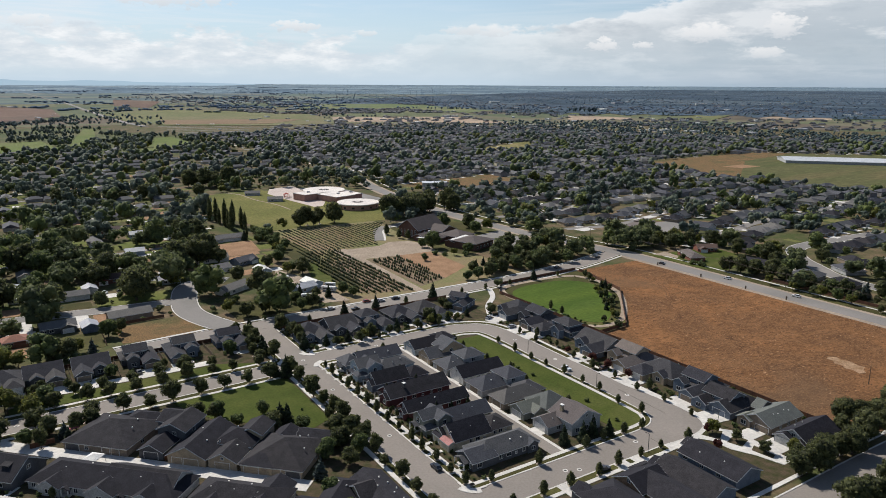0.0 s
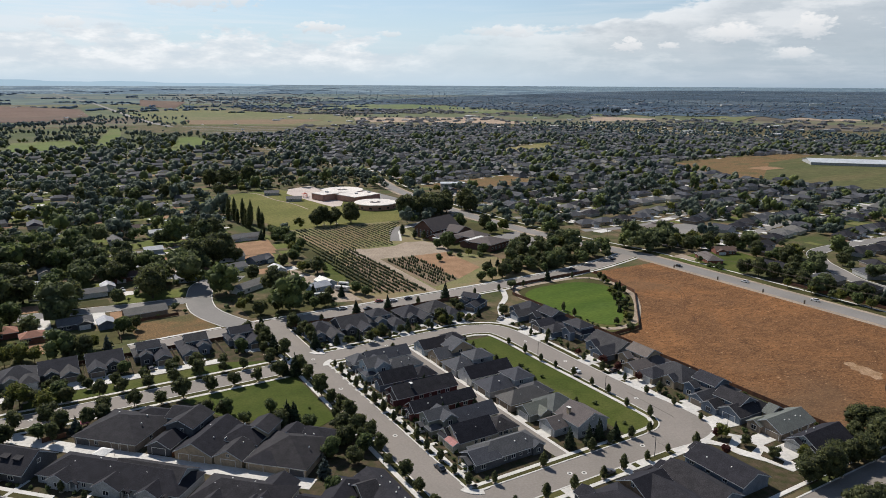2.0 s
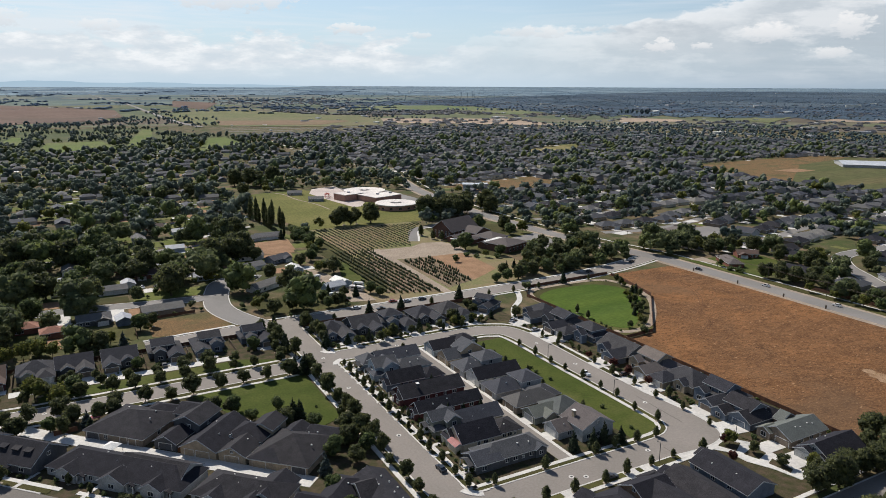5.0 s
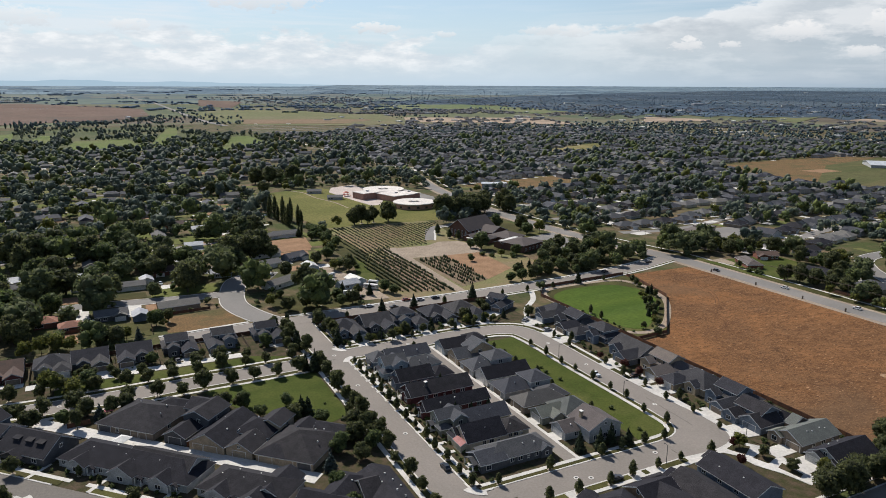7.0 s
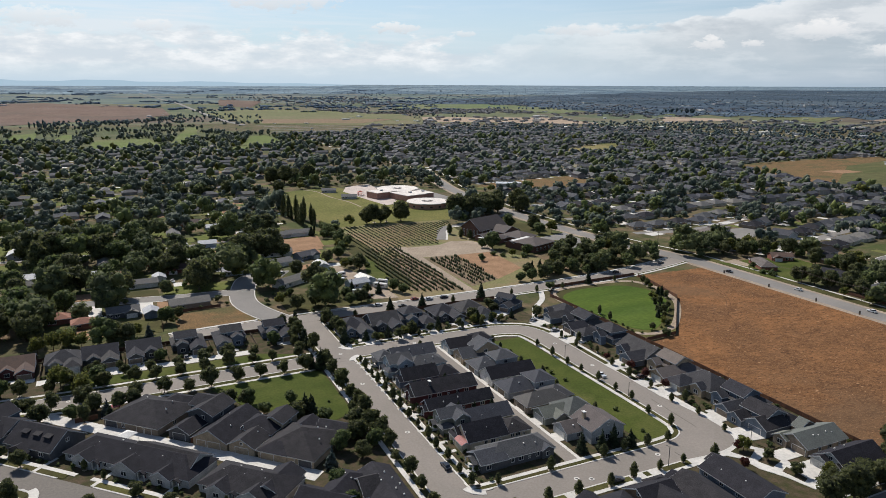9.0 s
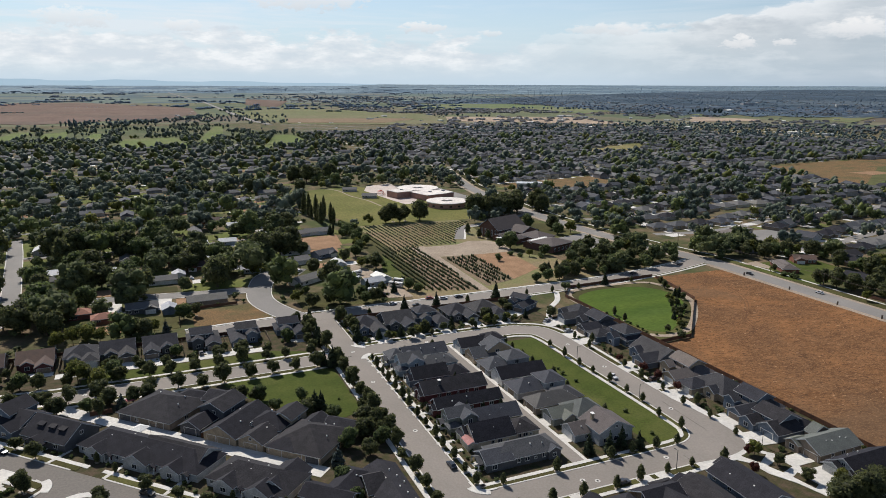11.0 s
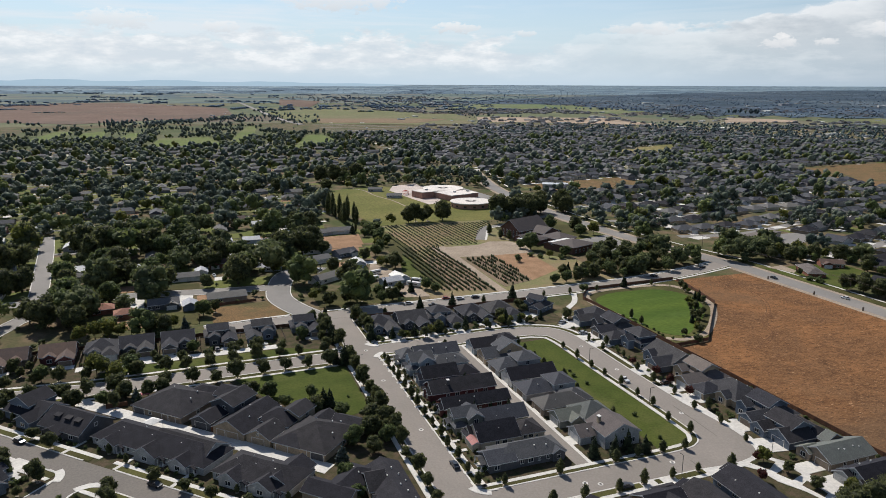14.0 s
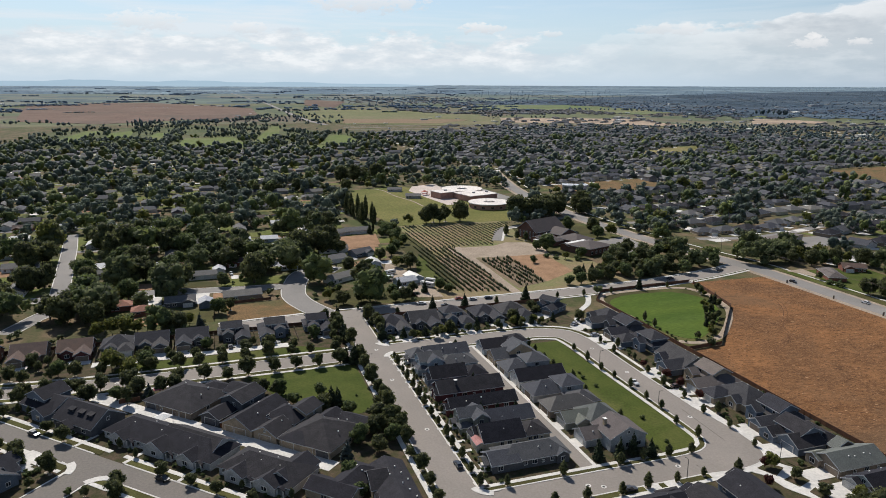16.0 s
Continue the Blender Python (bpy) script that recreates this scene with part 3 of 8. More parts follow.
slab("bare_patch", [(189, 0), (191, 0.8), (193.8, -1.2), (193, -4), (194, -8), (192.6, -11), (193, -14), (190, -15), (187, -17.5), (184, -16.4), (185.5, -13), (184.6, -10), (186.6, -8), (186, -5), (188.4, -3)], 0.10, M_DRYTRACK, "pale bare patch in the dry field", "earth")
slab("park_ground", [(128, 117), (127, 153), (138, 166.4), (199, 169), (199.5, 160), (190, 122), (147.5, 77), (130, 76)], 0.08, M_LAWN, "park grass border with planting beds", "park")
slab("park_lawn", smooth_line([(131, 122), (131.5, 146), (144, 156), (162, 157), (178, 153.5), (186, 139), (178, 115), (151, 91), (139, 87), (132.5, 98), (131, 122)], 6)[:-1], 0.16, M_PARK, "mown oval park lawn", "lawn")
PATH = smooth_line([(129.5, 120), (129, 150), (142, 162.5), (184, 161.5), (193, 148), (191, 132), (182, 113), (156, 87), (139, 81.5), (131, 86)], 8)
ribbon("park_path", PATH, -1.7, 1.7, 0.2, M_TRACK, "pale gravel path round the park lawn", "path")
ribbon("link_path", smooth_line([(98, 122), (108, 138), (120, 150), (128, 164)], 6), -1.5, 1.5, 0.2, M_CONCRETE, "pale concrete footpath to the park", "path")
slab("nursery_ground", [(48, 180), (170, 182), (172, 300), (165, 392), (78, 388), (56, 250)], 0.05, mat("nursery grass", (0.165, 0.138, 0.056), (0.195, 0.138, 0.078), scale=0.05, fine=0.7, rough=1.0, c=(0.130, 0.138, 0.044)), "dry nursery ground with grass between rows", "field")
ribbon("nursery_track", [(92, 180), (98, 300)], -2.6, 2.6, 0.11, M_TRACK, "pale dusty track between nursery rows", "track")
slab("nursery_turning", [(88, 298), (88, 267), (120, 263), (153, 261), (158, 284), (152, 300), (138, 304), (125, 296)], 0.10, M_TRACK, "pale dusty turning ground", "track")
slab("nursery_plot", [(121, 264), (149, 261), (146, 214), (132, 205), (119, 197)], 0.09, M_DIRT, "reddish bare nursery beds", "field")
slab("school_lawn", [(64, 596), (140, 620), (160, 560), (205, 440), (178, 384), (78, 390), (60, 480)], 0.06, M_SCHOOLGRASS, "sun-dried school lawn", "lawn")
slab("school_yard", [(178, 606), (224, 592), (235, 450), (215, 460), (192, 545)], 0.09, M_OLD_ASPHALT, "worn grey school yard", "yard")
slab("tan_field", [(290, 560), (369, 593), (448, 599), (446, 520), (373, 488), (335, 505)], 0.08, M_STRAW, "dry tan field beside the road", "field")
slab("church_yard", [(153, 262), (156, 300), (164, 352), (225, 380), (233, 250), (165, 240)], 0.055, M_LAWN, "green church lawn", "lawn")
ribbon("church_drive", smooth_line([(134, 312), (141, 326), (149, 343), (159, 355), (172, 358), (200, 372), (236, 385)], 6), -3.6, 3.6, 0.14, M_OLD_ASPHALT, "grey curved church drive", "drive")
ribbon("church_kerb", smooth_line([(134, 312), (141, 326), (149, 343), (159, 355), (172, 358)], 6), 3.6, 5.2, 0.17, M_CONCRETE, "pale concrete walk along the church drive", "pavement")
slab("school_plaza", [(140, 580), (153, 612), (186, 626), (178, 560), (172, 500), (160, 478), (151, 478), (145, 526)], 0.11, mat("pinkish concrete", (0.46, 0.38, 0.33), (0.39, 0.32, 0.28), scale=0.05, fine=0.6), "pinkish concrete school forecourt", "yard")
ribbon("school_path", smooth_line([(100, 612), (113, 590), (116, 548), (124, 512), (126, 476)], 6), -0.9, 0.9, 0.12, M_TRACK, "pale dusty path across the school lawn", "path")
slab("west_field", [(-66, 204), (-30, 208), (-28, 186), (-34, 174), (-66, 180)], 0.08, M_STRAW, "dry yellow-brown lot", "field")
slab("earth_lot", [(12, 356), (50, 358), (44, 318), (12, 322)], 0.09, M_DIRT, "bare reddish earth lot", "earth")
slab("ball_field", [(741, 606), (1054, 612), (1200, 440), (1100, 330), (717, 231), (725, 332), (682, 419)], 0.08, M_MEADOW, "dry grass sports field", "field")
slab("ball_margin", [(741, 606), (1054, 612), (1090, 570), (900, 530), (712, 408), (682, 419)], 0.12, M_STRAW, "dry tan margin of the sports field", "field")
slab("infield", [(800, 500), (850, 500), (850, 470), (806, 470)], 0.14, M_DIRT, "bare earth ball infield", "field")
slab("yellow_field", [(673, 931), (863, 1013), (734, 856), (641, 870)], 0.08, M_DRYGRASS, "dry yellow-green field", "field")
slab("back_yard", [(-114, 183), (-99, 182), (-97, 197), (-113, 198)], 0.10, M_DIRT, "bare reddish back yard", "yard")
slab("back_lawn", [(-97, 182), (-73, 180), (-72, 202), (-96, 206)], 0.10, M_LAWN, "rough green back lawn", "yard")
slab("dirt_drive", [(-73, 214), (-64, 213), (-63, 230), (-72, 231)], 0.11, M_DIRT, "bare reddish drive beside a ranch house", "yard")
slab("dirt_garden", [(-114, 250), (-99, 249), (-99, 262), (-113, 264)], 0.11, M_DIRT, "bare reddish garden plot", "yard")
slab("concrete_drive", [(-84, 214), (-75, 213), (-74, 233), (-82, 234)], 0.12, M_CONCRETE, "pale concrete drive before a garage", "driveway")
slab("concrete_drive", [(-112, 212), (-99, 210), (-99, 236), (-106, 237)], 0.12, M_CONCRETE, "pale concrete drive with parked vehicles", "driveway")
slab("side_garden", [(-122, 176), (-116, 176), (-114, 208), (-122, 208)], 0.10, M_LAWN, "rough green side garden", "yard")
slab("west_lawn", [(-92, 247), (-70, 246), (-70, 257), (-92, 259)], 0.10, M_LAWN, "green front lawn of a ranch house", "yard")
slab("corner_lawn", [(-12, 186), (36, 183), (36, 200), (10, 214), (-12, 216)], 0.10, M_LAWN, "green garden lawn inside the bend", "yard")
BROWN_YARD, NURSERY_CORNER = [(14, 360), (52, 363), (47, 326), (12, 322)], [(66, 290), (61, 230), (54, 213), (50, 240), (56, 262)]
slab("storage_yard", [(30, 190), (50, 186), (48, 236), (38, 272), (30, 246)], 0.10, M_TRACK, "dusty storage yard with sheds", "yard")
slab("corner_plot", [(273, 172), (330, 165), (326, 122), (279, 118), (272, 132)], 0.17, M_GREEN, "green garden of the corner house", "yard")
slab("brown_yard", BROWN_YARD, 0.135, M_DIRT, "bare brown yard behind an old house", "yard")
slab("nursery_corner", NURSERY_CORNER, 0.12, M_GREEN, "bright green grass beside the nursery", "lawn")
slab("corner_plot_drive", [(276, 172), (290, 174), (288, 160), (282, 156), (280, 164)], 0.2, M_TRACK, "pale dusty drive of the corner house", "driveway")
slab("shared_walk", [(80, -15), (84, -13), (91, -12), (96.5, -20), (96.5, -27), (95, -42), (90, -42), (88, -34), (84.5, -27), (84, -20)], 0.17, M_CONCRETE, "broad pale concrete walk among the end houses", "pavement")
for pts in ([(84.5, -15.6), (90, -14), (92.5, -18), (87, -21)], [(87.5, -23.4), (94, -21.6), (94.4, -26.4), (89, -28)], [(89.6, -31), (93, -29.6), (93, -37), (90.6, -38)], [(96, -16), (102, -16.6), (102, -20), (97.6, -20.4)]):
    slab("planting_bed", pts, 0.24, M_VERGE, "planted island with bark mulch and shrubs", "bed")
slab("shared_drive", [(90, -12), (102.2, -14), (102.4, -4.6), (93, -3.5)], 0.19, M_CONCRETE, "broad pale concrete drive at the bend", "driveway")
slab("end_drive", rect(94.5, 103.8, -27, -21), 0.18, M_CONCRETE, "pale concrete drive of an end house", "driveway")
slab("end_drive", rect(93, 103.6, -37.5, -29.6), 0.185, M_CONCRETE, "pale concrete drive of an end house", "driveway")
for k in range(6):
    pa = -152 + 23 * k
    slab("front_walk", [((pa + a + b) * 0.70711, (b - pa - a) * 0.70711) for a, b in ((0, -37.9), (1.3, -37.9), (1.3, -29), (0, -29))], 0.2, M_CONCRETE, "narrow pale front walk across the verge", "path")
slab("frontage_lane", [(-122, 134.4), (-38, 134), (-38, 139), (-122, 139.6)], 0.14, M_CONCRETE, "pale concrete lane in front of the houses", "road")
slab("frontage_lawn", [(-112, 124.6), (-20, 124.6), (-36, 133), (-112, 133.4)], 0.13, M_GREEN, "green median lawn with trees", "median")
GOLF = [(-430, 1330), (-420, 1800), (-250, 1900), (130, 1960), (170, 1700), (262, 1560), (262, 1300), (110, 1075), (60, 1130), (0, 1180), (-90, 1225), (-150, 1200), (-260, 1290), (-340, 1290)]
M_FAIRWAY = mat("watered fairway grass", (0.088, 0.118, 0.030), (0.112, 0.138, 0.040), scale=0.02, fine=0.2, rough=1.0, spec=0.1, c=(0.120, 0.132, 0.048))
M_ROUGH = mat("golf rough grass", (0.058, 0.074, 0.030), (0.086, 0.092, 0.040), scale=0.02, fine=0.2, rough=1.0, spec=0.1, c=(0.100, 0.096, 0.048))
slab("golf_lawn", GOLF, 0.08, M_ROUGH, "rough grass of a golf course with groups of trees", "course")
FAIRWAYS = ([(-122, 1323), (-113, 1470), (-13, 1480), (2, 1304), (-4, 1200), (-74, 1226), (-140, 1240)], [(15, 1225), (27, 1364), (69, 1644), (106, 1860), (128, 1850), (95, 1560), (55, 1373)], [(74, 1145), (141, 1232), (200, 1471), (240, 1493), (236, 1313), (175, 1205), (108, 1090)], [(-370, 1372), (-350, 1780), (-310, 1760), (-312, 1411)], [(-280, 1399), (-282, 1688), (-240, 1760), (-225, 1486)], [(-204, 1380), (-180, 1656), (-150, 1660), (-160, 1380)])
for pts in FAIRWAYS:
    slab("fairway", pts, 0.16, M_FAIRWAY, "bright mown golf fairway", "lawn")
M_PLOUGH = mat("ploughed brown earth", (0.122, 0.078, 0.060), (0.150, 0.100, 0.076), scale=0.008, fine=0.08, rough=1.0, c=(0.104, 0.078, 0.060), spec=0.1)
M_CROP = mat("pale green crop", (0.115, 0.128, 0.058), (0.145, 0.140, 0.066), scale=0.008, fine=0.08, rough=1.0, c=(0.16, 0.138, 0.08), spec=0.1)
M_SAND = mat("graded building sand", (0.36, 0.27, 0.195), (0.28, 0.21, 0.155), scale=0.02, fine=0.2, rough=1.0, c=(0.20, 0.16, 0.12), spec=0.1)
slab("plough_field", [(-924, 3969), (-700, 4500), (-404, 4600), (154, 3436), (124, 2646), (-100, 2330), (-355, 2094), (-618, 2300)], 0.9, M_PLOUGH, "brown ploughed field far off", "field", far=True)
slab("plough_corner", [(-240, 2600), (-60, 2620), (60, 2560), (60, 2420), (-110, 2300), (-250, 2420)], 1.15, mat("dark turned earth", (0.105, 0.072, 0.058), (0.125, 0.085, 0.066), scale=0.01, fine=0.1, rough=1.0, spec=0.1), "darker turned corner of the ploughed field", "field", far=True)
slab("far_meadow", [(262, 2240), (270, 2801), (584, 3376), (746, 3036), (870, 2560), (971, 2488), (858, 2029), (753, 1818), (592, 1800), (332, 1930)], 0.8, M_CROP, "yellow-green meadow far off", "field", far=True)
slab("far_stubble", [(376, 2300), (731, 2236), (780, 2080), (608, 1900), (330, 1989)], 1.1, mat("pale tan stubble", (0.205, 0.135, 0.085), (0.165, 0.118, 0.075), scale=0.01, fine=0.1, rough=1.0, c=(0.15, 0.13, 0.07), spec=0.1), "tan stubble strip far off", "field", far=True)
slab("far_fallow", [(467, 3915), (670, 5337), (854, 4680), (544, 3391)], 1.0, M_PLOUGH, "fallow brown field far off", "field", far=True)
slab("far_green", [(1162, 3004), (1443, 3762), (1978, 3800), (1961, 2544), (1601, 2324), (1608, 2900)], 1.0, mat("fresh green crop", (0.105, 0.135, 0.060), (0.125, 0.150, 0.066), scale=0.008, fine=0.08, rough=1.0, c=(0.15, 0.15, 0.08), spec=0.1), "long green crop field far off", "field", far=True)
slab("building_site", [(944, 2223), (1355, 2041), (1290, 1640), (1240, 1590), (984, 1834), (819, 1911)], 0.5, M_SAND, "pale graded ground of a new housing quarter", "site", far=True)
slab("far_tan", [(1811, 1930), (1917, 1706), (1802, 1599), (1548, 1642)], 0.8, M_SAND, "pale tan field strip far off", "field", far=True)
slab("far_tan", [(2087, 1630), (2534, 1817), (2756, 1835), (2016, 1427)], 0.8, M_CROP, "dry green field far off", "field", far=True)
slab("far_tan", [(2437, 1562), (2582, 1324), (2428, 1238), (2235, 1402)], 0.8, M_SAND, "pale tan field strip far off", "field", far=True)
slab("far_crop", [(2172, 2325), (2301, 2271), (2012, 1979), (1941, 2072)], 0.8, M_FAIRWAY, "bright green crop field far off", "field", far=True)
ribbon("road_country", smooth_line([(289, 9178), (286, 5792), (300, 4605), (262, 3003), (246, 2240), (262, 1900)], 6), -9, 9, 1.3, M_OLD_ASPHALT, "pale country road running to the horizon", "road", far=True)

# low hills beyond the plain, emitting the pale blue of distance haze
def hills():
    bm = bmesh.new()
    rows = []
    for k in range(61):
        a = radians(-32 + 50 * k / 60)
        t = k / 60
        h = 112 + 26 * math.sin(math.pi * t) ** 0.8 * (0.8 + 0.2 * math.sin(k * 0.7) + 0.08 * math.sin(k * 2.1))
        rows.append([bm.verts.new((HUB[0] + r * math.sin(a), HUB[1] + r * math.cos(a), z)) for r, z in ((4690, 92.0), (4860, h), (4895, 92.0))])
    for p, q in zip(rows, rows[1:]):
        for k in (0, 1):
            bm.faces.new((p[k], p[k + 1], q[k + 1], q[k]))
    m = bpy.data.materials.new("far hills glowing haze blue")
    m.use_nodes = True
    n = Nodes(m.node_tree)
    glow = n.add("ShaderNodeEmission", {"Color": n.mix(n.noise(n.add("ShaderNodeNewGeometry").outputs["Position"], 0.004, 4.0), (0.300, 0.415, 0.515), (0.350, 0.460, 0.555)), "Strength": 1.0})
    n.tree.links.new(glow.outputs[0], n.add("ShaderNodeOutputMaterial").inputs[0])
    tagged(part("backdrop_hills", bm, m), "low hills on the horizon glowing in haze blue", "hills", kind="structure")


hills()


# rounded street corners: asphalt out to the curve, then kerb and a paved ramp
def corner(px, py, u, v, r):
    a, b = (px + u[0] * r, py + u[1] * r), (px + v[0] * r, py + v[1] * r)
    arc = [tuple((1 - t) ** 2 * a[c] + 2 * t * (1 - t) * (px, py)[c] + t * t * b[c] for c in (0, 1)) for t in (k / 10 for k in range(11))]
    side = 1 if u[0] * v[1] - u[1] * v[0] < 0 else -1
    push = 0.5
    tip = (px - (u[0] + v[0]) * push, py - (u[1] + v[1]) * push)
    slab("corner_asphalt", [(a[0] - v[0] * push, a[1] - v[1] * push), *arc, (b[0] - u[0] * push, b[1] - u[1] * push), tip], 0.215, M_ASPHALT, "asphalt at a rounded street corner", "road")
    lo, hi = sorted((0.0, 0.5 * side))
    ribbon("corner_kerb", arc, lo, hi, 0.25, M_CONCRETE, "rounded concrete kerb at a street corner", "kerb")
    lo, hi = sorted((0.5 * side, 2.6 * side))
    ribbon("corner_ramp", arc[2:-2], lo, hi, 0.225, M_CONCRETE, "pale paved ramp at a street corner", "pavement")


c = math.sqrt(0.5)
for px, py, u, v, r in ((-1.5, -2, (1, 0), (0, 1), 6), (-1.2, 112, (1, 0), (0, -1), 6), (-1.0, 123, (1, 0), (0, 1), 6), (-12.2, 120.3, (-1, 0), (0, 1), 6), (-12.2, 109.4, (-1, 0), (0, -1), 6), (-1.4, -13, (1, 0), (0, -1), 6), (-115.2, 49.7, (-c, c), (-0.655, -0.755), 6.5), (-107.4, 41.8, (c, -c), (-0.655, -0.755), 7.5)):
    corner(px, py, u, v, r)
def skew(*pq):
    """Points given along and across the diagonal streets."""
    return [((p + q) * c, (q - p) * c) for p, q in pq]


slab("corner_drive", skew((-141, -46.7), (-136, -46.7), (-129, -52.5), (-125, -52), (-125, -54), (-130, -56), (-138, -54)), 0.2, M_CONCRETE, "pale concrete drive of the corner house", "driveway")
slab("yard_corner", skew((-175, -46.6), (-55, -46.6), (-55, -84), (-175, -84)), 0.05, M_VERGE, YARD, "yard")

# ---- houses ----
def gable_section(half, eave, rise, over, thick=0.28):
    k = rise / half
    return [(-half - over, eave - over * k - thick), (-half - over, eave - over * k), (0, eave + rise), (half + over, eave - over * k), (half + over, eave - over * k - thick), (0, eave + rise - thick)]


def hip(bm, cx, cy, w, d, eave, pitch, over=0.5, thick=0.25):
    x0, x1, y0, y1 = cx - w / 2 - over, cx + w / 2 + over, cy - d / 2 - over, cy + d / 2 + over
    h = min(x1 - x0, y1 - y0) / 2
    z = eave - over * pitch
    top = z + h * pitch
    if x1 - x0 >= y1 - y0:
        r = [(x0 + h, cy, top), (x1 - h + 0.01, cy, top)]
    else:
        r = [(cx, y0 + h, top), (cx, y1 - h + 0.01, top)]
    low = [bm.verts.new((*p, z - thick)) for p in ((x0, y0), (x1, y0), (x1, y1), (x0, y1))]
    up = [bm.verts.new((*p, z)) for p in ((x0, y0), (x1, y0), (x1, y1), (x0, y1))]
    a, b = (bm.verts.new(p) for p in r)
    for i in range(4):
        bm.faces.new((low[i], low[(i + 1) % 4], up[(i + 1) % 4], up[i]))
    bm.faces.new(low[::-1])
    if x1 - x0 >= y1 - y0:
        faces = ((up[0], up[1], b, a), (up[1], up[2], b), (up[2], up[3], a, b), (up[3], up[0], a))
    else:
        faces = ((up[0], up[1], a), (up[1], up[2], b, a), (up[2], up[3], b), (up[3], up[0], a, b))
    for f in faces:
        bm.faces.new(f)


def eaves(roof_ob):
    """Pale gutter boards on the upright edges of a roof."""
    roof_ob.data.materials.append(M_GUTTER)
    for f in roof_ob.data.polygons:
        if abs(f.normal.z) < 0.05 and len(f.vertices) == 4:
            f.material_index = 1


def mass(house, cx, cy, w, d, h, ridge, kind, wall, roof, pitch=0.5, over=0.5, boards=True):
    """One volume of a house: walls with gables, and its roof."""
    bm = bmesh.new()
    if kind == "hip":
        box(bm, cx - w / 2, cx + w / 2, cy - d / 2, cy + d / 2, 0, h)
        part("wall", bm, wall, house)
        bm = bmesh.new()
        hip(bm, cx, cy, w, d, h + 0.25, pitch, over)
        eaves(part("roof", bm, roof, house))
        return
    half, length, mid, axis = (d / 2, w, cy, "x") if ridge == "x" else (w / 2, d, cx, "y")
    rise = half * pitch
    a, b = (cx - w / 2, cx + w / 2) if ridge == "x" else (cy - d / 2, cy + d / 2)
    sec = [(-half + mid, 0), (half + mid, 0), (half + mid, h), (mid, h + rise), (-half + mid, h)]
    extrude(bm, sec, axis, a, b)
    part("wall", bm, wall, house)
    bm = bmesh.new()
    sec = [(p + mid, z) for p, z in gable_section(half, h + 0.3, rise, over)]
    extrude(bm, sec, axis, a - over, b + over)
    eaves(part("roof", bm, roof, house))
    if not boards:
        return
    # pale boards along the gable edges
    for at in (a - over - 0.05, b + over):
        bm = bmesh.new()
        k = rise / half
        low, out = h + 0.3 - over * k, half + over
        extrude(bm, [(mid - out, low - 0.34), (mid - out, low - 0.03), (mid, h + 0.3 + rise - 0.03), (mid + out, low - 0.03), (mid + out, low - 0.34), (mid, h + 0.3 + rise - 0.36)], axis, at, at + 0.05)
        part("bargeboard", bm, M_BOARD, house, "pale gable board")


def window(house, x, y, z, w, h, face):
    """A trimmed window on a wall that looks to -y, +y, -x or +x."""
    t = 0.09
    def bar(bm, u0, u1, v0, v1, d0, d1):
        if face in ("-y", "+y"):
            s = -1 if face == "-y" else 1
            box(bm, x + u0, x + u1, *sorted((y + s * d0, y + s * d1)), z + v0, z + v1)
        else:
            s = -1 if face == "-x" else 1
            box(bm, *sorted((x + s * d0, x + s * d1)), y + u0, y + u1, z + v0, z + v1)
    bm = bmesh.new()
    for u0, u1, v0, v1 in ((-w / 2 - t, w / 2 + t, h, h + t * 1.6), (-w / 2 - t, w / 2 + t, -t * 1.6, 0), (-w / 2 - t, -w / 2, 0, h), (w / 2, w / 2 + t, 0, h), (-0.04, 0.04, 0, h)):
        bar(bm, u0, u1, v0, v1, 0.0, 0.09)
    frame_ob = part("window", bm, M_TRIM, house, "white-trimmed window")
    bm = bmesh.new()
    bar(bm, -w / 2, w / 2, 0, h, -0.02, 0.03)
    part("pane", bm, M_GLASS, frame_ob, "dark glass pane")


def garage_door(house, x, y, w, face, material, h=2.2):
    """A panelled door on a wall that looks to -y, +y, -x or +x."""
    s = -1 if face[0] == "-" else 1
    def bar(bm, u0, u1, d0, d1, z0, z1):
        if face[1] == "y":
            box(bm, x + u0, x + u1, *sorted((y + s * d0, y + s * d1)), z0, z1)
        else:
            box(bm, *sorted((x + s * d0, x + s * d1)), y + u0, y + u1, z0, z1)
    bm = bmesh.new()
    for k in range(4):
        bar(bm, -w / 2, w / 2, -0.02, 0.06, 0.05 + k * h / 4, 0.01 + (k + 1) * h / 4)
    door = part("garage_door", bm, material, house, "panelled garage door")
    bm = bmesh.new()
    for u0, u1, z0, z1 in ((-w / 2 - 0.15, -w / 2, 0, h + 0.2), (w / 2, w / 2 + 0.15, 0, h + 0.2), (-w / 2, w / 2, h + 0.05, h + 0.2)):
        bar(bm, u0, u1, 0, 0.1, z0, z1)
    part("frame", bm, M_TRIM, door)


def front_door(house, x, y, face="-y"):
    s = -1 if face == "-y" else 1
    bm = boxes((x - 0.5, x + 0.5, *sorted((y, y + s * 0.07)), 0.1, 2.2))
    part("door", bm, mat("dark door paint", (0.07, 0.03, 0.025), scale=1.0), house, "dark painted front door")


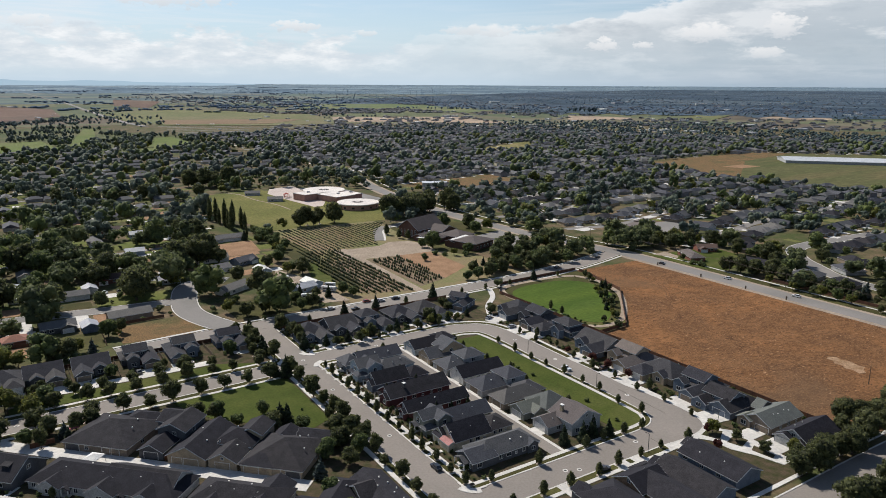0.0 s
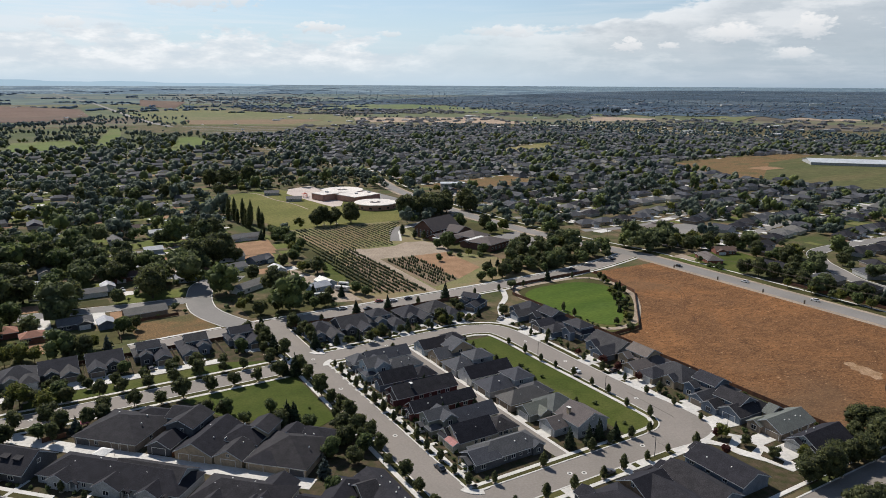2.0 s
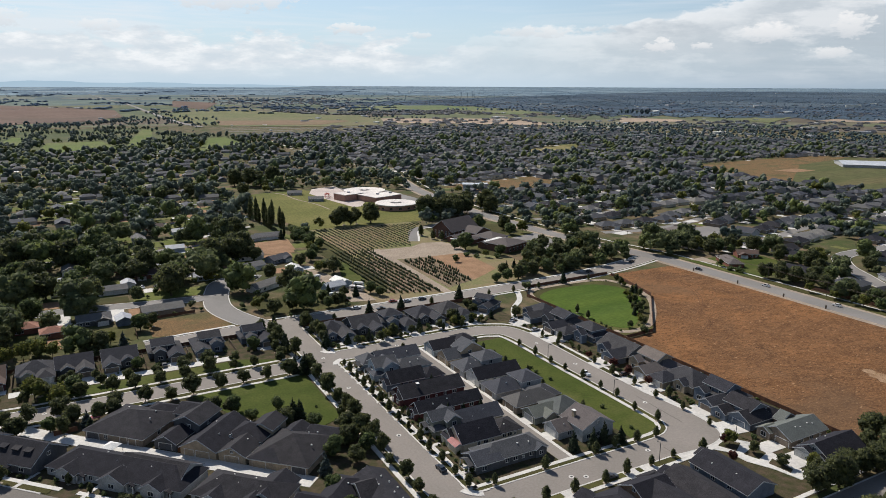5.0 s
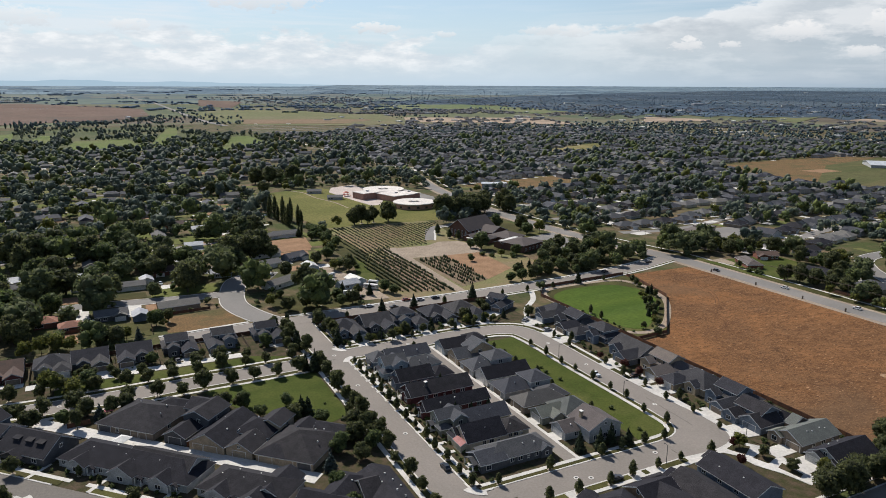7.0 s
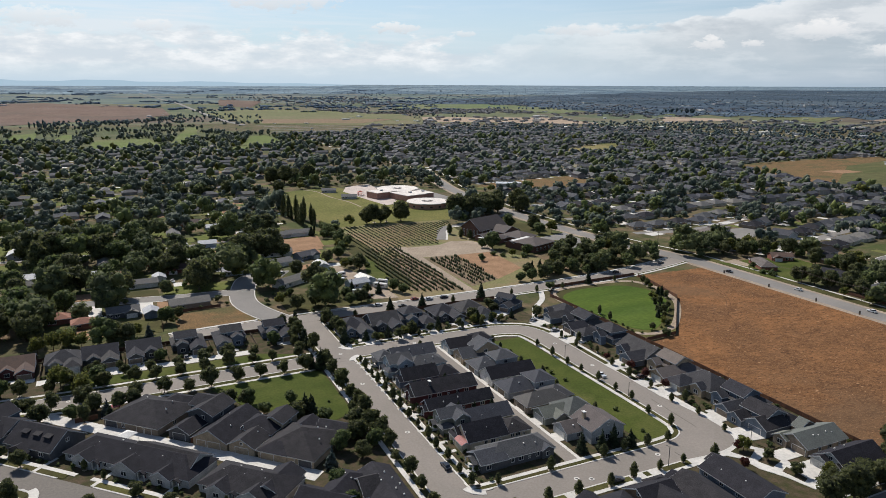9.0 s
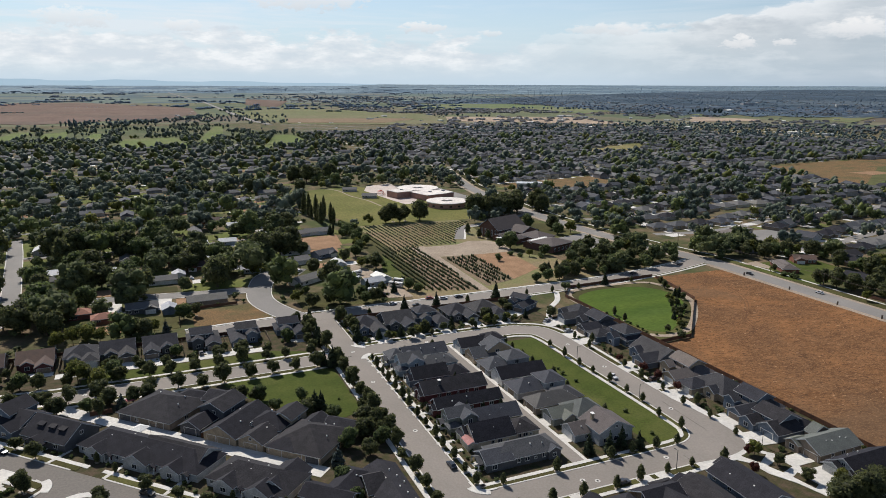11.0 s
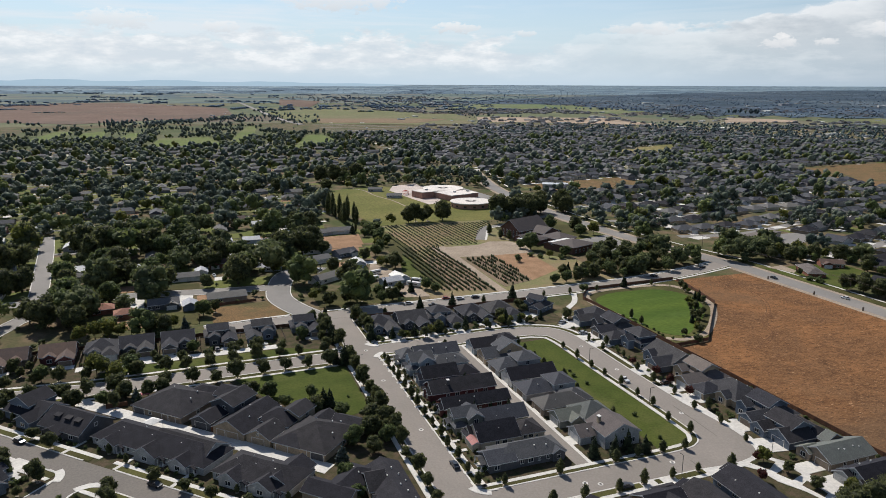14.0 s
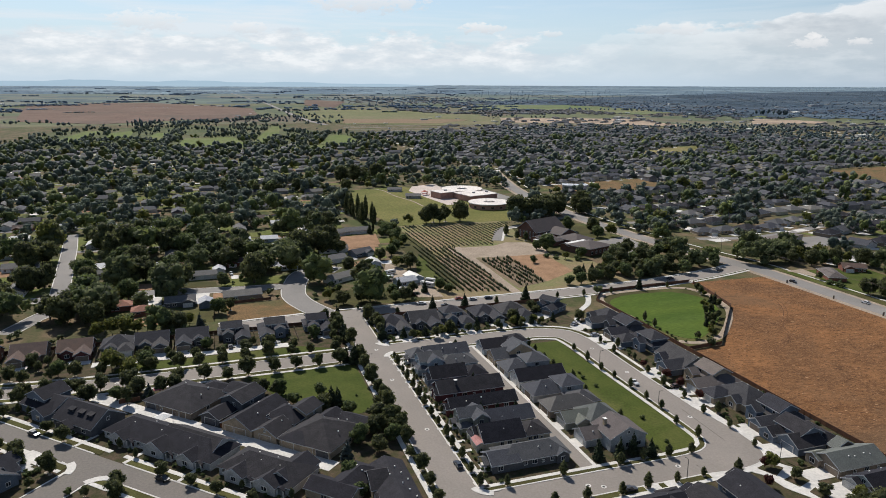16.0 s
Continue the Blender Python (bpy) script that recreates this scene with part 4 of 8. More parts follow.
def porch(house, x, y, w, d, roof, h=2.5):
    """A gabled porch in front of the wall at y, on posts."""
    bm = bmesh.new()
    half = w / 2
    extrude(bm, [(p + x, z) for p, z in gable_section(half, h, half * 0.45, 0.25, 0.2)], "y", y - d, y + 0.4)
    part("porch_roof", bm, roof, house)
    for px in (x - half + 0.2, x + half - 0.2):
        part("post", boxes((px - 0.14, px + 0.14, y - d + 0.1, y - d + 0.38, 0, h)), M_TRIM, house, "white porch post")
    part("porch_floor", boxes((x - half, x + half, y - d, y, 0, 0.2)), M_CONCRETE, house)


def vents(house, spots):
    for x, y, z in spots:
        part("roof_vent", boxes((x - 0.18, x + 0.18, y - 0.18, y + 0.18, z - 0.1, z + 0.35)), M_TRIM, house, "pale roof vent")


def chimney(house, x, y, z0, z1, material):
    ob = part("chimney", boxes((x - 0.6, x + 0.6, y - 0.45, y + 0.45, z0, z1)), material, house)
    part("cap", boxes((x - 0.72, x + 0.72, y - 0.57, y + 0.57, z1, z1 + 0.15)), M_TRIM, ob)


M_ROOF_SAGE = mat("pale sage shingles", (0.118, 0.124, 0.110), (0.098, 0.103, 0.092), scale=0.4, fine=3.0, vary=0.2, rough=0.9)
M_ROOF_TAN = mat("tan-grey shingles", (0.128, 0.106, 0.095), (0.106, 0.088, 0.080), scale=0.4, fine=3.0, vary=0.2, rough=0.9)
M_ROOF_DARK = mat("dark slate shingles", (0.036, 0.0355, 0.0405), (0.047, 0.046, 0.052), scale=0.4, fine=3.0, vary=0.3, rough=0.9, spec=0.15, grain=0.35)
ROOF_WORD = {M_ROOF_DARK.name: "dark slate shingle roof", M_ROOF_TAN.name: "tan shingle roof", M_ROOF_MID.name: "slate-grey shingle roof", M_ROOF.name: "charcoal shingle roof", M_ROOF_GREY.name: "grey shingle roof", M_ROOF_BROWN.name: "brown shingle roof", M_ROOF_PALE.name: "pale metal roof"}


def driveway(m, x0, x1, y0, y1):
    """A concrete drive in front of a garage, in the house's own directions."""
    pts = [m @ Vector((x, y, 0)) for x, y in ((x0, y0), (x1, y0), (x1, y1), (x0, y1))]
    slab("driveway", [(p.x, p.y) for p in pts], 0.21, M_CONCRETE, "pale concrete driveway before a garage", "driveway")


BEDS = []  # front gardens to plant: placing, side, width, front line


def front_house(x, y, rot, w, d, tone, high=False, roof=M_ROOF, style=0, flip=1, group="houses round the crescent", drive=8.6):
    """A house with its garage wing towards the street."""
    if roof is M_ROOF:
        roof = M_ROOF_DARK
    m, s = pose(x, y, 0.06, 0, 0, rot), siding(tone)
    word = "two-storey" if high else "one-storey"
    h = thing("house", m, f"{word} {tone} house with {ROOF_WORD[roof.name]} and front garage", "house", group)
    top = 5.4 if high else 3.0
    body = d * 0.68
    yb = d / 2 - body / 2
    kind = ("hip", "gable", "hip", "gable")[style % 4]
    if high:
        mass(h, 0, yb + body * 0.1, w, body * 0.8, 3.0, "x", "hip", s, roof, 0.5)
        mass(h, -flip * w * 0.06, yb + body * 0.06, w * 0.66, body * 0.62, top, "x", kind, s, roof, 0.52)
    else:
        mass(h, 0, yb, w, body, top, "x", kind, s, roof, 0.55)
    gw = w * 0.46
    gx = flip * (w / 2 - gw / 2)
    gd = d - body + 3
    gy = -d / 2 + gd / 2
    if drive:
        driveway(m, gx - 3.5, gx + 3.5, -d / 2 - drive, -d / 2 + 0.3)
        driveway(m, *sorted((gx - flip * 5.6, gx - flip * 3.55)), -d / 2 - 2.5, -d / 2 + 1.0)
    mass(h, gx, gy, gw, gd, 2.9, "y", "gable" if style != 2 else "hip", s, roof, 0.55)
    ex = -flip * w * 0.2
    mass(h, ex, d / 2 - body - 0.6, w * 0.34, 3.0, 3.1 if not high else 4.2, "y", "gable", s, roof, 0.62, 0.35)
    porch(h, ex + flip * w * 0.2, d / 2 - body, w * 0.18, 2.0, roof)
    front_door(h, ex + flip * w * 0.2, d / 2 - body)
    garage_door(h, gx, -d / 2, min(5.0, gw * 0.8), "-y", M_TRIM if style != 1 else siding("taupe"))
    window(h, ex, d / 2 - body - 2.1, 0.9, 1.8, 1.4, "-y")
    if high:
        window(h, ex, yb - body * 0.25, 3.6, 1.5, 1.2, "-y")
        window(h, flip * w * 0.12, yb - body * 0.25, 3.6, 1.3, 1.2, "-y")
    for sx, face in ((-1, "-x"), (1, "+x")):
        for k in (-0.25, 0.2):
            window(h, sx * w / 2, yb + body * k, 1.0, 1.3, 1.2, face)
    if not high:
        vents(h, [(w * 0.2, yb + body * 0.22, top + body * 0.16), (-w * 0.15, yb + body * 0.25, top + body * 0.14)])
    BEDS.append((m, -flip, w, -d / 2))
    return h


def terrace(x, y, rot, w, d, tone, roof=M_ROOF, style=0):
    """A long low house along the street, with front gables."""
    m, s = pose(x, y, 0.06, 0, 0, rot), siding(tone)
    h = thing("long_house", m, f"long low {tone} house with {ROOF_WORD[roof.name]} and gables", "house", "duplex houses")
    mass(h, 0, d * 0.02, w, d * 0.8, 2.8, "x", "hip" if style != 1 else "gable", s, roof, 0.44)
    for sx in (-0.3, 0.28):
        mass(h, sx * w, -d * 0.3, w * 0.26, d * 0.4, 3.0, "y", "gable", s, roof, 0.55)
        window(h, sx * w, -d * 0.5, 0.9, 1.8, 1.4, "-y")
        porch(h, sx * w + w * 0.18, -d * 0.35, 2.6, 1.8, roof)
        front_door(h, sx * w + w * 0.18, -d * 0.35)
    for k in (-0.42, -0.05, 0.08):
        window(h, k * w, -d * 0.35, 0.9, 1.4, 1.3, "-y")
    vents(h, [(w * 0.1, d * 0.08, 4.9), (-w * 0.25, -d * 0.05, 4.9), (w * 0.33, d * 0.1, 4.6)])
    return h


class Lot:
    """A house on a narrow lot, given in street directions; west: its front looks west, else east."""

    def __init__(self, x, y, west, tone, label, roof=M_ROOF, group="houses round the green"):
        self.x, self.y, self.k, self.wall, self.roof = x, y, 1 if west else -1, siding(tone), roof
        self.ob = thing("house", pose(x, y, 0.06, 0, 0, -90 if west else 90), label, "house", group)

    def loc(self, X, Y):
        return self.k * (self.y - Y), self.k * (X - self.x)

    def vol(self, X0, X1, Y0, Y1, eave, ridge, kind="gable", pitch=0.6, over=0.45, wall=None, roof=None):
        cx, cy = self.loc((X0 + X1) / 2, (Y0 + Y1) / 2)
        mass(self.ob, cx, cy, Y1 - Y0, X1 - X0, eave, {"x": "y", "y": "x"}[ridge], kind, wall or self.wall, roof or self.roof, pitch, over)

    def face(self, side):
        """The local name of the wall that looks to the west, east, north or south."""
        return {"w": "-y", "e": "+y", "s": "+x", "n": "-x"}[side] if self.k > 0 else {"w": "+y", "e": "-y", "s": "-x", "n": "+x"}[side]

    def win(self, X, Y, z, side, w=1.2, h=1.3):
        window(self.ob, *self.loc(X, Y), z, w, h, self.face(side))

    def garage(self, X, Y, side, w=4.8, material=None):
        garage_door(self.ob, *self.loc(X, Y), w, self.face(side), material or M_TRIM)

    def porch(self, X, Y, w, d, roof=None, h=2.5):
        lx, ly = self.loc(X, Y)
        porch(self.ob, lx, ly, w, d, roof or self.roof, h)
        front_door(self.ob, lx, ly)

    def vents(self, *spots):
        vents(self.ob, [(*self.loc(X, Y), z) for X, Y, z in spots])


def side_windows(lot, Y, X0, X1, n, side="s", z=1.2):
    for k in range(n):
        lot.win(X0 + (X1 - X0) * (k + 0.5) / n, Y, z, side, (1.1, 1.6, 0.8)[k % 3], (1.3, 1.2, 0.7)[k % 3])


# houses west of the alley, fronts to the street
h = Lot(19, 11, True, "charcoal", "long charcoal corner house with hipped shingle roof and white porch", M_ROOF_MID)
h.vol(9, 31.6, 6.6, 16.6, 3.0, "x", "hip", 0.55)
h.vol(5.4, 14.5, 6.3, 15, 2.9, "x", "gable", 0.5)
h.vol(27, 31.0, 6.0, 9.0, 2.9, "y", "gable", 0.6, 0.3)
h.porch(5.4, 11, 5.5, 2.0)
h.garage(31.6, 12, "e")
side_windows(h, 6.6, 15, 27, 4)
h.win(8, 6.3, 0.9, "s", 1.6, 1.4)
h.win(29, 6.0, 1.0, "s", 1.2, 1.2)
h.win(5.4, 8, 0.9, "w", 1.4, 1.4)
h.vents((22, 9.5, 4.8), (26, 9, 4.6))
h = Lot(19, 25, True, "cream", "steep-roofed cream house with rose porch roof and rear garage")
h.vol(8.2, 22.4, 20, 30.4, 3.0, "x", "gable", 0.76)
h.vol(22.4, 31.8, 20.6, 30, 2.8, "x", "hip", 0.5)
M_ROSE = mat("rose shingles", (0.36, 0.17, 0.155), (0.30, 0.14, 0.125), scale=0.4, fine=3.0, rough=0.9)
h.vol(5.6, 8.4, 20, 25, 2.5, "y", "gable", 0.5, 0.3, None, M_ROSE)
h.vol(5.8, 8.4, 25.2, 30, 2.5, "y", "gable", 0.45, 0.25)
h.vol(7.0, 10, 25.5, 30.5, 3.2, "x", "gable", 0.75, 0.3)
side_windows(h, 20, 13, 21, 3)
side_windows(h, 20.6, 23.5, 30, 3)
h.garage(31.8, 25.3, "e")
h.win(8.2, 23.2, 4.2, "w", 1.3, 1.3)
for Y in (20.6, 23.4, 26.4, 29.4):
    part("post", boxes((*[f(h.loc(5.9, Y)[0], 0.13 * s) for f, s in ((lambda a, b: a + b, -1), (lambda a, b: a + b, 1))], *[h.loc(5.9, Y)[1] + 0.13 * s for s in (-1, 1)], 0, 2.5)), M_TRIM, h.ob, "white porch post")
h.vents((16, 23, 5.2), (26, 23.2, 4.2))
h = Lot(19, 36.5, True, "sage grey", "two-storey sage grey house with crossing gables and rear garage", M_ROOF_MID)
h.vol(12, 31.4, 32, 41, 2.9, "x", "gable", 0.66)
h.vol(5, 13.6, 34.6, 41.2, 5.2, "x", "gable", 0.62)
h.vol(9.4, 14.6, 32.2, 41, 5.2, "y", "gable", 0.62)
h.vol(4.6, 9, 32.4, 36, 2.7, "y", "hip", 0.55)
h.win(5, 38, 3.3, "w", 1.6, 1.5)
h.win(12, 32.2, 3.3, "s", 1.4, 1.4)
h.porch(5, 39, 3.6, 2.0)
h.garage(31.4, 36.5, "e")
side_windows(h, 32, 16, 29, 3)
h.vents((20, 33.6, 3.9), (25, 35, 4.8))
for y0, y1, ridge_pitch in ((46.2, 53.2, 0.74), (59, 69, 0.62)):
    h = Lot(19, (y0 + y1) / 2, True, "barn red", "long barn-red house with charcoal gable roof and front dormers")
    h.vol(6.0, 31.4, y0, y1, 3.0, "x", "gable", ridge_pitch)
    h.vol(4.4, 8.5, y0 + 0.4, (y0 + y1) / 2 + 0.6, 2.8, "x", "gable", 0.62, 0.3)
    h.porch(6.0, y1 - 2.2, 3.8, 2.0)
    h.win(4.4, y0 + 2.2, 0.9, "w", 1.5, 1.4)
    h.win(6.0, (y0 + y1) / 2, 3.4, "w", 1.2, 1.2)
    h.garage(31.4, (y0 + y1) / 2, "e")
    side_windows(h, y0, 10, 29, 5)
    h.vents((18, (y0 + y1) / 2 - 1.5, 5.0), (12, (y0 + y1) / 2 - 2.2, 4.6))
chimney(h.ob, *h.loc(13, 62), 4.4, 6.6, M_ROOF_MID)
h = Lot(19, 77, True, "slate blue", "slate blue house with steep charcoal gable and rear garage")
h.vol(7.6, 22, 73.4, 82, 3.0, "x", "gable", 0.76)
h.vol(22, 30.6, 73, 81.6, 2.8, "x", "hip", 0.55)
h.vol(5.6, 9, 73.6, 77.6, 2.8, "x", "gable", 0.7, 0.3)
h.porch(7.6, 79.8, 3.6, 2.0)
h.win(7.6, 77.8, 4.0, "w", 1.2, 1.3)
h.garage(30.6, 77.3, "e")
side_windows(h, 73.4, 10, 21, 3)
h = Lot(19, 89, True, "pale blue", "two-storey pale blue house with crossing hips and rear garage", M_ROOF_MID)
h.vol(15, 31, 85.2, 94.4, 2.8, "x", "hip", 0.52)
h.vol(6.4, 16, 86, 94.2, 5.3, "x", "gable", 0.58)
h.vol(9.4, 15.6, 84.2, 93, 5.3, "y", "gable", 0.62)
h.vol(5, 9.5, 84.4, 89, 2.8, "y", "hip", 0.5)
h.win(6.4, 90, 3.4, "w", 1.8, 1.4)
h.win(12.5, 84.2, 3.4, "s", 1.4, 1.4)
h.win(12.5, 84.2, 0.9, "s", 1.4, 1.4)
h.porch(6.4, 92.2, 3.4, 2.0)
h.garage(31, 89.8, "e")
h.vents((22, 87, 4.3), (26, 88, 4.6))
h = Lot(19, 101, True, "slate blue", "slate blue house with long gabled roof and hipped front", M_ROOF_MID)
h.vol(12, 31.4, 96.6, 105.6, 3.0, "x", "gable", 0.62)
h.vol(5.4, 13, 96.4, 105.4, 3.2, "y", "hip", 0.66)
h.porch(5.4, 100, 4.2, 2.2)
h.win(5.4, 103, 0.9, "w", 1.5, 1.4)
h.garage(31.4, 101, "e")
side_windows(h, 96.6, 15, 30, 4)
h.vents((20, 99, 4.9), (26, 98.4, 4.5))
# houses east of the alley, fronts to the green strip
h = Lot(50, 13, False, "light grey", "two-storey pale grey house with tan shingle roof and chimney", M_ROOF_TAN)
h.vol(40.4, 49, 12, 20, 2.8, "x", "gable", 0.58)
h.vol(46.5, 59.5, 7, 18.6, 4.6, "y", "gable", 0.5)
h.garage(40.4, 16, "w", 4.9)
chimney(h.ob, *h.loc(48.6, 14.5), 5.0, 8.0, siding("warm beige"))
h.win(53, 7, 5.6, "s", 0.8, 0.9)
for X in (49, 53, 57):
    h.win(X, 7, 1.0, "s", 1.5, 1.5)
h.win(45, 12, 1.0, "s")
h.vents((44, 14, 4.2), (52, 14, 7.0))
h = Lot(50, 28, False, "sage grey", "sage grey house with pale sage crossing roofs", M_ROOF_SAGE)
h.vol(40.0, 50, 24.6, 32.4, 2.8, "x", "gable", 0.58)
h.vol(43.4, 48.6, 22.8, 30, 2.8, "y", "gable", 0.6)
h.vol(48, 60, 22, 33.4, 3.3, "y", "hip", 0.62)
h.garage(40, 28.5, "w", 4.9, siding("light grey"))
h.win(52, 22, 1.0, "s", 1.6, 1.4)
h.win(56, 22, 1.0, "s", 1.4, 1.4)
h = Lot(50, 36.5, False, "taupe", "taupe house with slate shingle hips and pale porch", mat("warm slate shingles", (0.082, 0.078, 0.078), (0.068, 0.065, 0.066), scale=0.4, fine=3.0, vary=0.2, rough=0.9))
h.vol(39, 57, 34.4, 43.6, 2.9, "x", "hip", 0.62)
h.vol(50, 60, 36.5, 46, 3.1, "y", "hip", 0.58)
h.garage(39, 39, "w", 4.9, siding("taupe"))
side_windows(h, 34.4, 46, 56, 2)
h.vents((45, 37, 4.4), (54, 38, 4.8), (56, 42, 5.2))
h = Lot(50, 53, False, "light grey", "two-storey pale grey house with slate hips", M_ROOF_MID)
h.vol(38.8, 53, 47.6, 58.6, 2.8, "x", "hip", 0.55)
h.vol(50, 59, 47, 57, 5.3, "y", "hip", 0.5)
h.garage(38.8, 53, "w", 5.0, siding("taupe"))
h.win(53, 47, 3.4, "s", 1.5, 1.4)
h.win(56.5, 47, 1.0, "s", 1.5, 1.4)
h.win(50, 50, 3.6, "w", 1.2, 1.2)
h.vents((45, 50.5, 4.6), (47, 55, 4.5))
h = Lot(50, 65.5, False, "white", "white house with one long charcoal gable roof")
h.vol(39, 59, 60.6, 70.2, 3.0, "x", "gable", 0.66)
h.garage(39, 66, "w", 4.9)
h.win(39, 65.4, 4.0, "w", 0.9, 0.9)
side_windows(h, 60.6, 44, 58, 3)
h = Lot(50, 77, False, "light grey", "two-storey pale grey house with slate hips and taupe garage", M_ROOF_MID)
h.vol(38.6, 50, 71.4, 82.4, 2.8, "x", "hip", 0.55)
h.vol(47.6, 57.6, 72.4, 81.6, 5.3, "x", "hip", 0.5)
h.garage(38.6, 77, "w", 5.0, siding("taupe"))
h.win(52, 72.4, 3.4, "s", 1.5, 1.4)
h.win(55, 72.4, 1.0, "s", 1.5, 1.4)
h.vents((43, 74, 4.2), (46, 75, 4.7))
h = Lot(50, 90, False, "warm beige", "two-storey beige house with gabled garage and dark roof", M_ROOF_MID)
h.vol(38.8, 51, 85, 94.4, 2.8, "x", "gable", 0.62)
h.vol(45.6, 56, 86, 94, 5.2, "y", "gable", 0.58)
h.vol(52, 59, 84.6, 94, 3.0, "x", "hip", 0.5)
h.garage(38.8, 89.7, "w", 4.9, siding("warm beige"))
h.win(50, 86, 3.4, "s", 1.6, 1.4)
h.win(45.6, 90, 3.8, "w", 1.2, 1.2)
h = Lot(50, 102, False, "pale blue", "pale blue house with white-trimmed garage gable")
h.vol(38.6, 54, 97.2, 106.6, 2.9, "x", "gable", 0.58)
h.vol(51, 59, 96.6, 105, 5.0, "y", "hip", 0.5)
h.garage(38.6, 102, "w", 5.0)
h.win(38.6, 102, 3.4, "w", 0.8, 0.8)
h.win(54, 96.6, 3.4, "s", 1.4, 1.3)
for Y in (9.4, 22.2, 28.6, 38.8, 50.9, 57.2, 66.6, 74.8, 79.8, 86.4, 92.2, 99.8, 104.6):
    slab("front_walk", rect(-1.7, 4.6, Y - 0.75, Y + 0.75), 0.215, M_CONCRETE, "short pale front walk across the verge", "path")
slab("alley", rect(32.8, 37.2, -2, 112), 0.12, M_ASPHALT, "narrow pale alley between garages", "road")
slab("alley_edge", rect(37.2, 38.4, -1, 111), 0.15, M_CONCRETE, "pale concrete edge along the alley", "kerb")
for Y, d in ((16, 1.9), (28.5, 1.5), (39, 0.5), (53, 0.4), (66, 0.5), (77, 0.3), (89.7, 0.4), (102, 0.3)):
    slab("driveway", rect(38.4, 38.4 + d + 0.1, Y - 2.8, Y + 2.8), 0.155, M_CONCRETE, "short pale concrete apron before a garage", "driveway")

# houses north of the top street
for x, y, w, d, tone, high, style, flip in ((9, 142, 14, 21, "slate blue", False, 0, 1), (25, 143, 14, 20, "charcoal", False, 1, 1), (41, 143, 14.5, 21, "slate blue", True, 2, 1), (58, 144, 13, 20, "charcoal", False, 0, 1), (73, 144, 14, 20, "taupe", False, 2, 1)):
    front_house(x, y, 0, w, d, tone, high, M_ROOF, style, flip, "houses north of the street")
front_house(94, 146, -60, 13, 14, "slate blue", True, M_ROOF, 1, 1, "houses north of the street")
# houses east of the crescent
for y, tone, high, style, roof, flip, w in ((121, "slate blue", False, 0, M_ROOF, 1, 15.5), (104, "charcoal", True, 1, M_ROOF, 1, 16.5), (86, "slate blue", True, 2, M_ROOF, -1, 17), (62, "slate blue", False, 1, M_ROOF, 1, 18.5), (43, "warm beige", True, 3, M_ROOF_TAN, 1, 16.5), (25, "warm beige", False, 2, M_ROOF, -1, 17), (8.5, "slate blue", True, 1, M_ROOF, 1, 15)):
    front_house(111.5, y, -90, w, 20, tone, high, roof, style, flip)
EAST = "houses round the crescent"
h = Lot(112, -7, True, "slate blue", "slate blue house with low garage gable and raised rear storey", M_ROOF, EAST)
h.vol(102, 113, -14, -4.6, 2.8, "x", "gable", 0.55)
h.vol(100.5, 110, -4.8, 1.4, 2.8, "x", "gable", 0.6)
h.vol(106, 115, -10.5, 0.6, 5.0, "y", "gable", 0.5)
h.vol(113, 120, -14, 0.4, 2.9, "y", "hip", 0.5)
h.garage(102, -9.3, "w", 5.0, siding("slate blue"))
h.win(100.5, -1.7, 0.9, "w", 1.8, 1.4)
h.win(106, -3.5, 3.8, "w", 1.4, 1.1)
h.win(111, -10.5, 3.6, "s", 1.4, 1.2)
h = Lot(112, -21, True, "taupe", "taupe house with sage shingle gable and deep porch", M_ROOF_SAGE, EAST)
h.vol(103.6, 122, -28.4, -17.4, 2.9, "x", "gable", 0.5)
h.vol(102.4, 107, -21.4, -16.4, 2.8, "x", "gable", 0.55, 0.4)
h.vol(113, 121, -18, -14.6, 2.9, "y", "gable", 0.55, 0.3)
h.garage(103.6, -25.2, "w", 4.9, siding("taupe"))
h.win(102.4, -19, 0.9, "w", 1.8, 1.4)
side_windows(h, -28.4, 107, 121, 3)
h.vents((110, -25, 4.7), (112, -25.4, 4.5), (116, -25, 4.7), (118, -25.6, 4.4))
h = Lot(112, -35, True, "light grey", "pale grey house with stepped charcoal gables and white garage", M_ROOF, EAST)
h.vol(103.4, 122, -41.6, -31.2, 2.9, "x", "gable", 0.58)
h.vol(101.4, 106, -37.6, -31.2, 2.6, "x", "gable", 0.5, 0.5)
h.vol(102.4, 106, -41, -37.6, 2.6, "x", "gable", 0.6, 0.4)
h.garage(101.4, -34.4, "w", 5.2, siding("white"))
h.win(103.4, -36.4, 3.6, "w", 1.2, 1.0)
side_windows(h, -41.6, 107, 120, 3)
h.vents((108, -34, 5.0), (113, -33.6, 4.8))
# houses west, behind the tree-lined street
for x, tone, high, style, roof, flip in ((-25, "slate blue", True, 1, M_ROOF, 1), (-46, "slate blue", True, 1, M_ROOF, -1), (-64, "charcoal", True, 1, M_ROOF, 1), (-82, "charcoal", False, 1, M_ROOF, -1), (-99, "charcoal", False, 1, M_ROOF, 1), (-113, "sage grey", False, 2, M_ROOF, 1), (-130, "barn red", False, 1, M_ROOF_BROWN, 1), (-148, "taupe", False, 1, M_ROOF_BROWN, -1), (-166, "brick red", False, 1, M_ROOF_BROWN, 1)):
    front_house(x, 152, 0, 13.4, 18, tone, high, roof, style, flip, "houses along the tree-lined street", 4.0)
# south duplexes in the diagonal grid
DG = -46.0


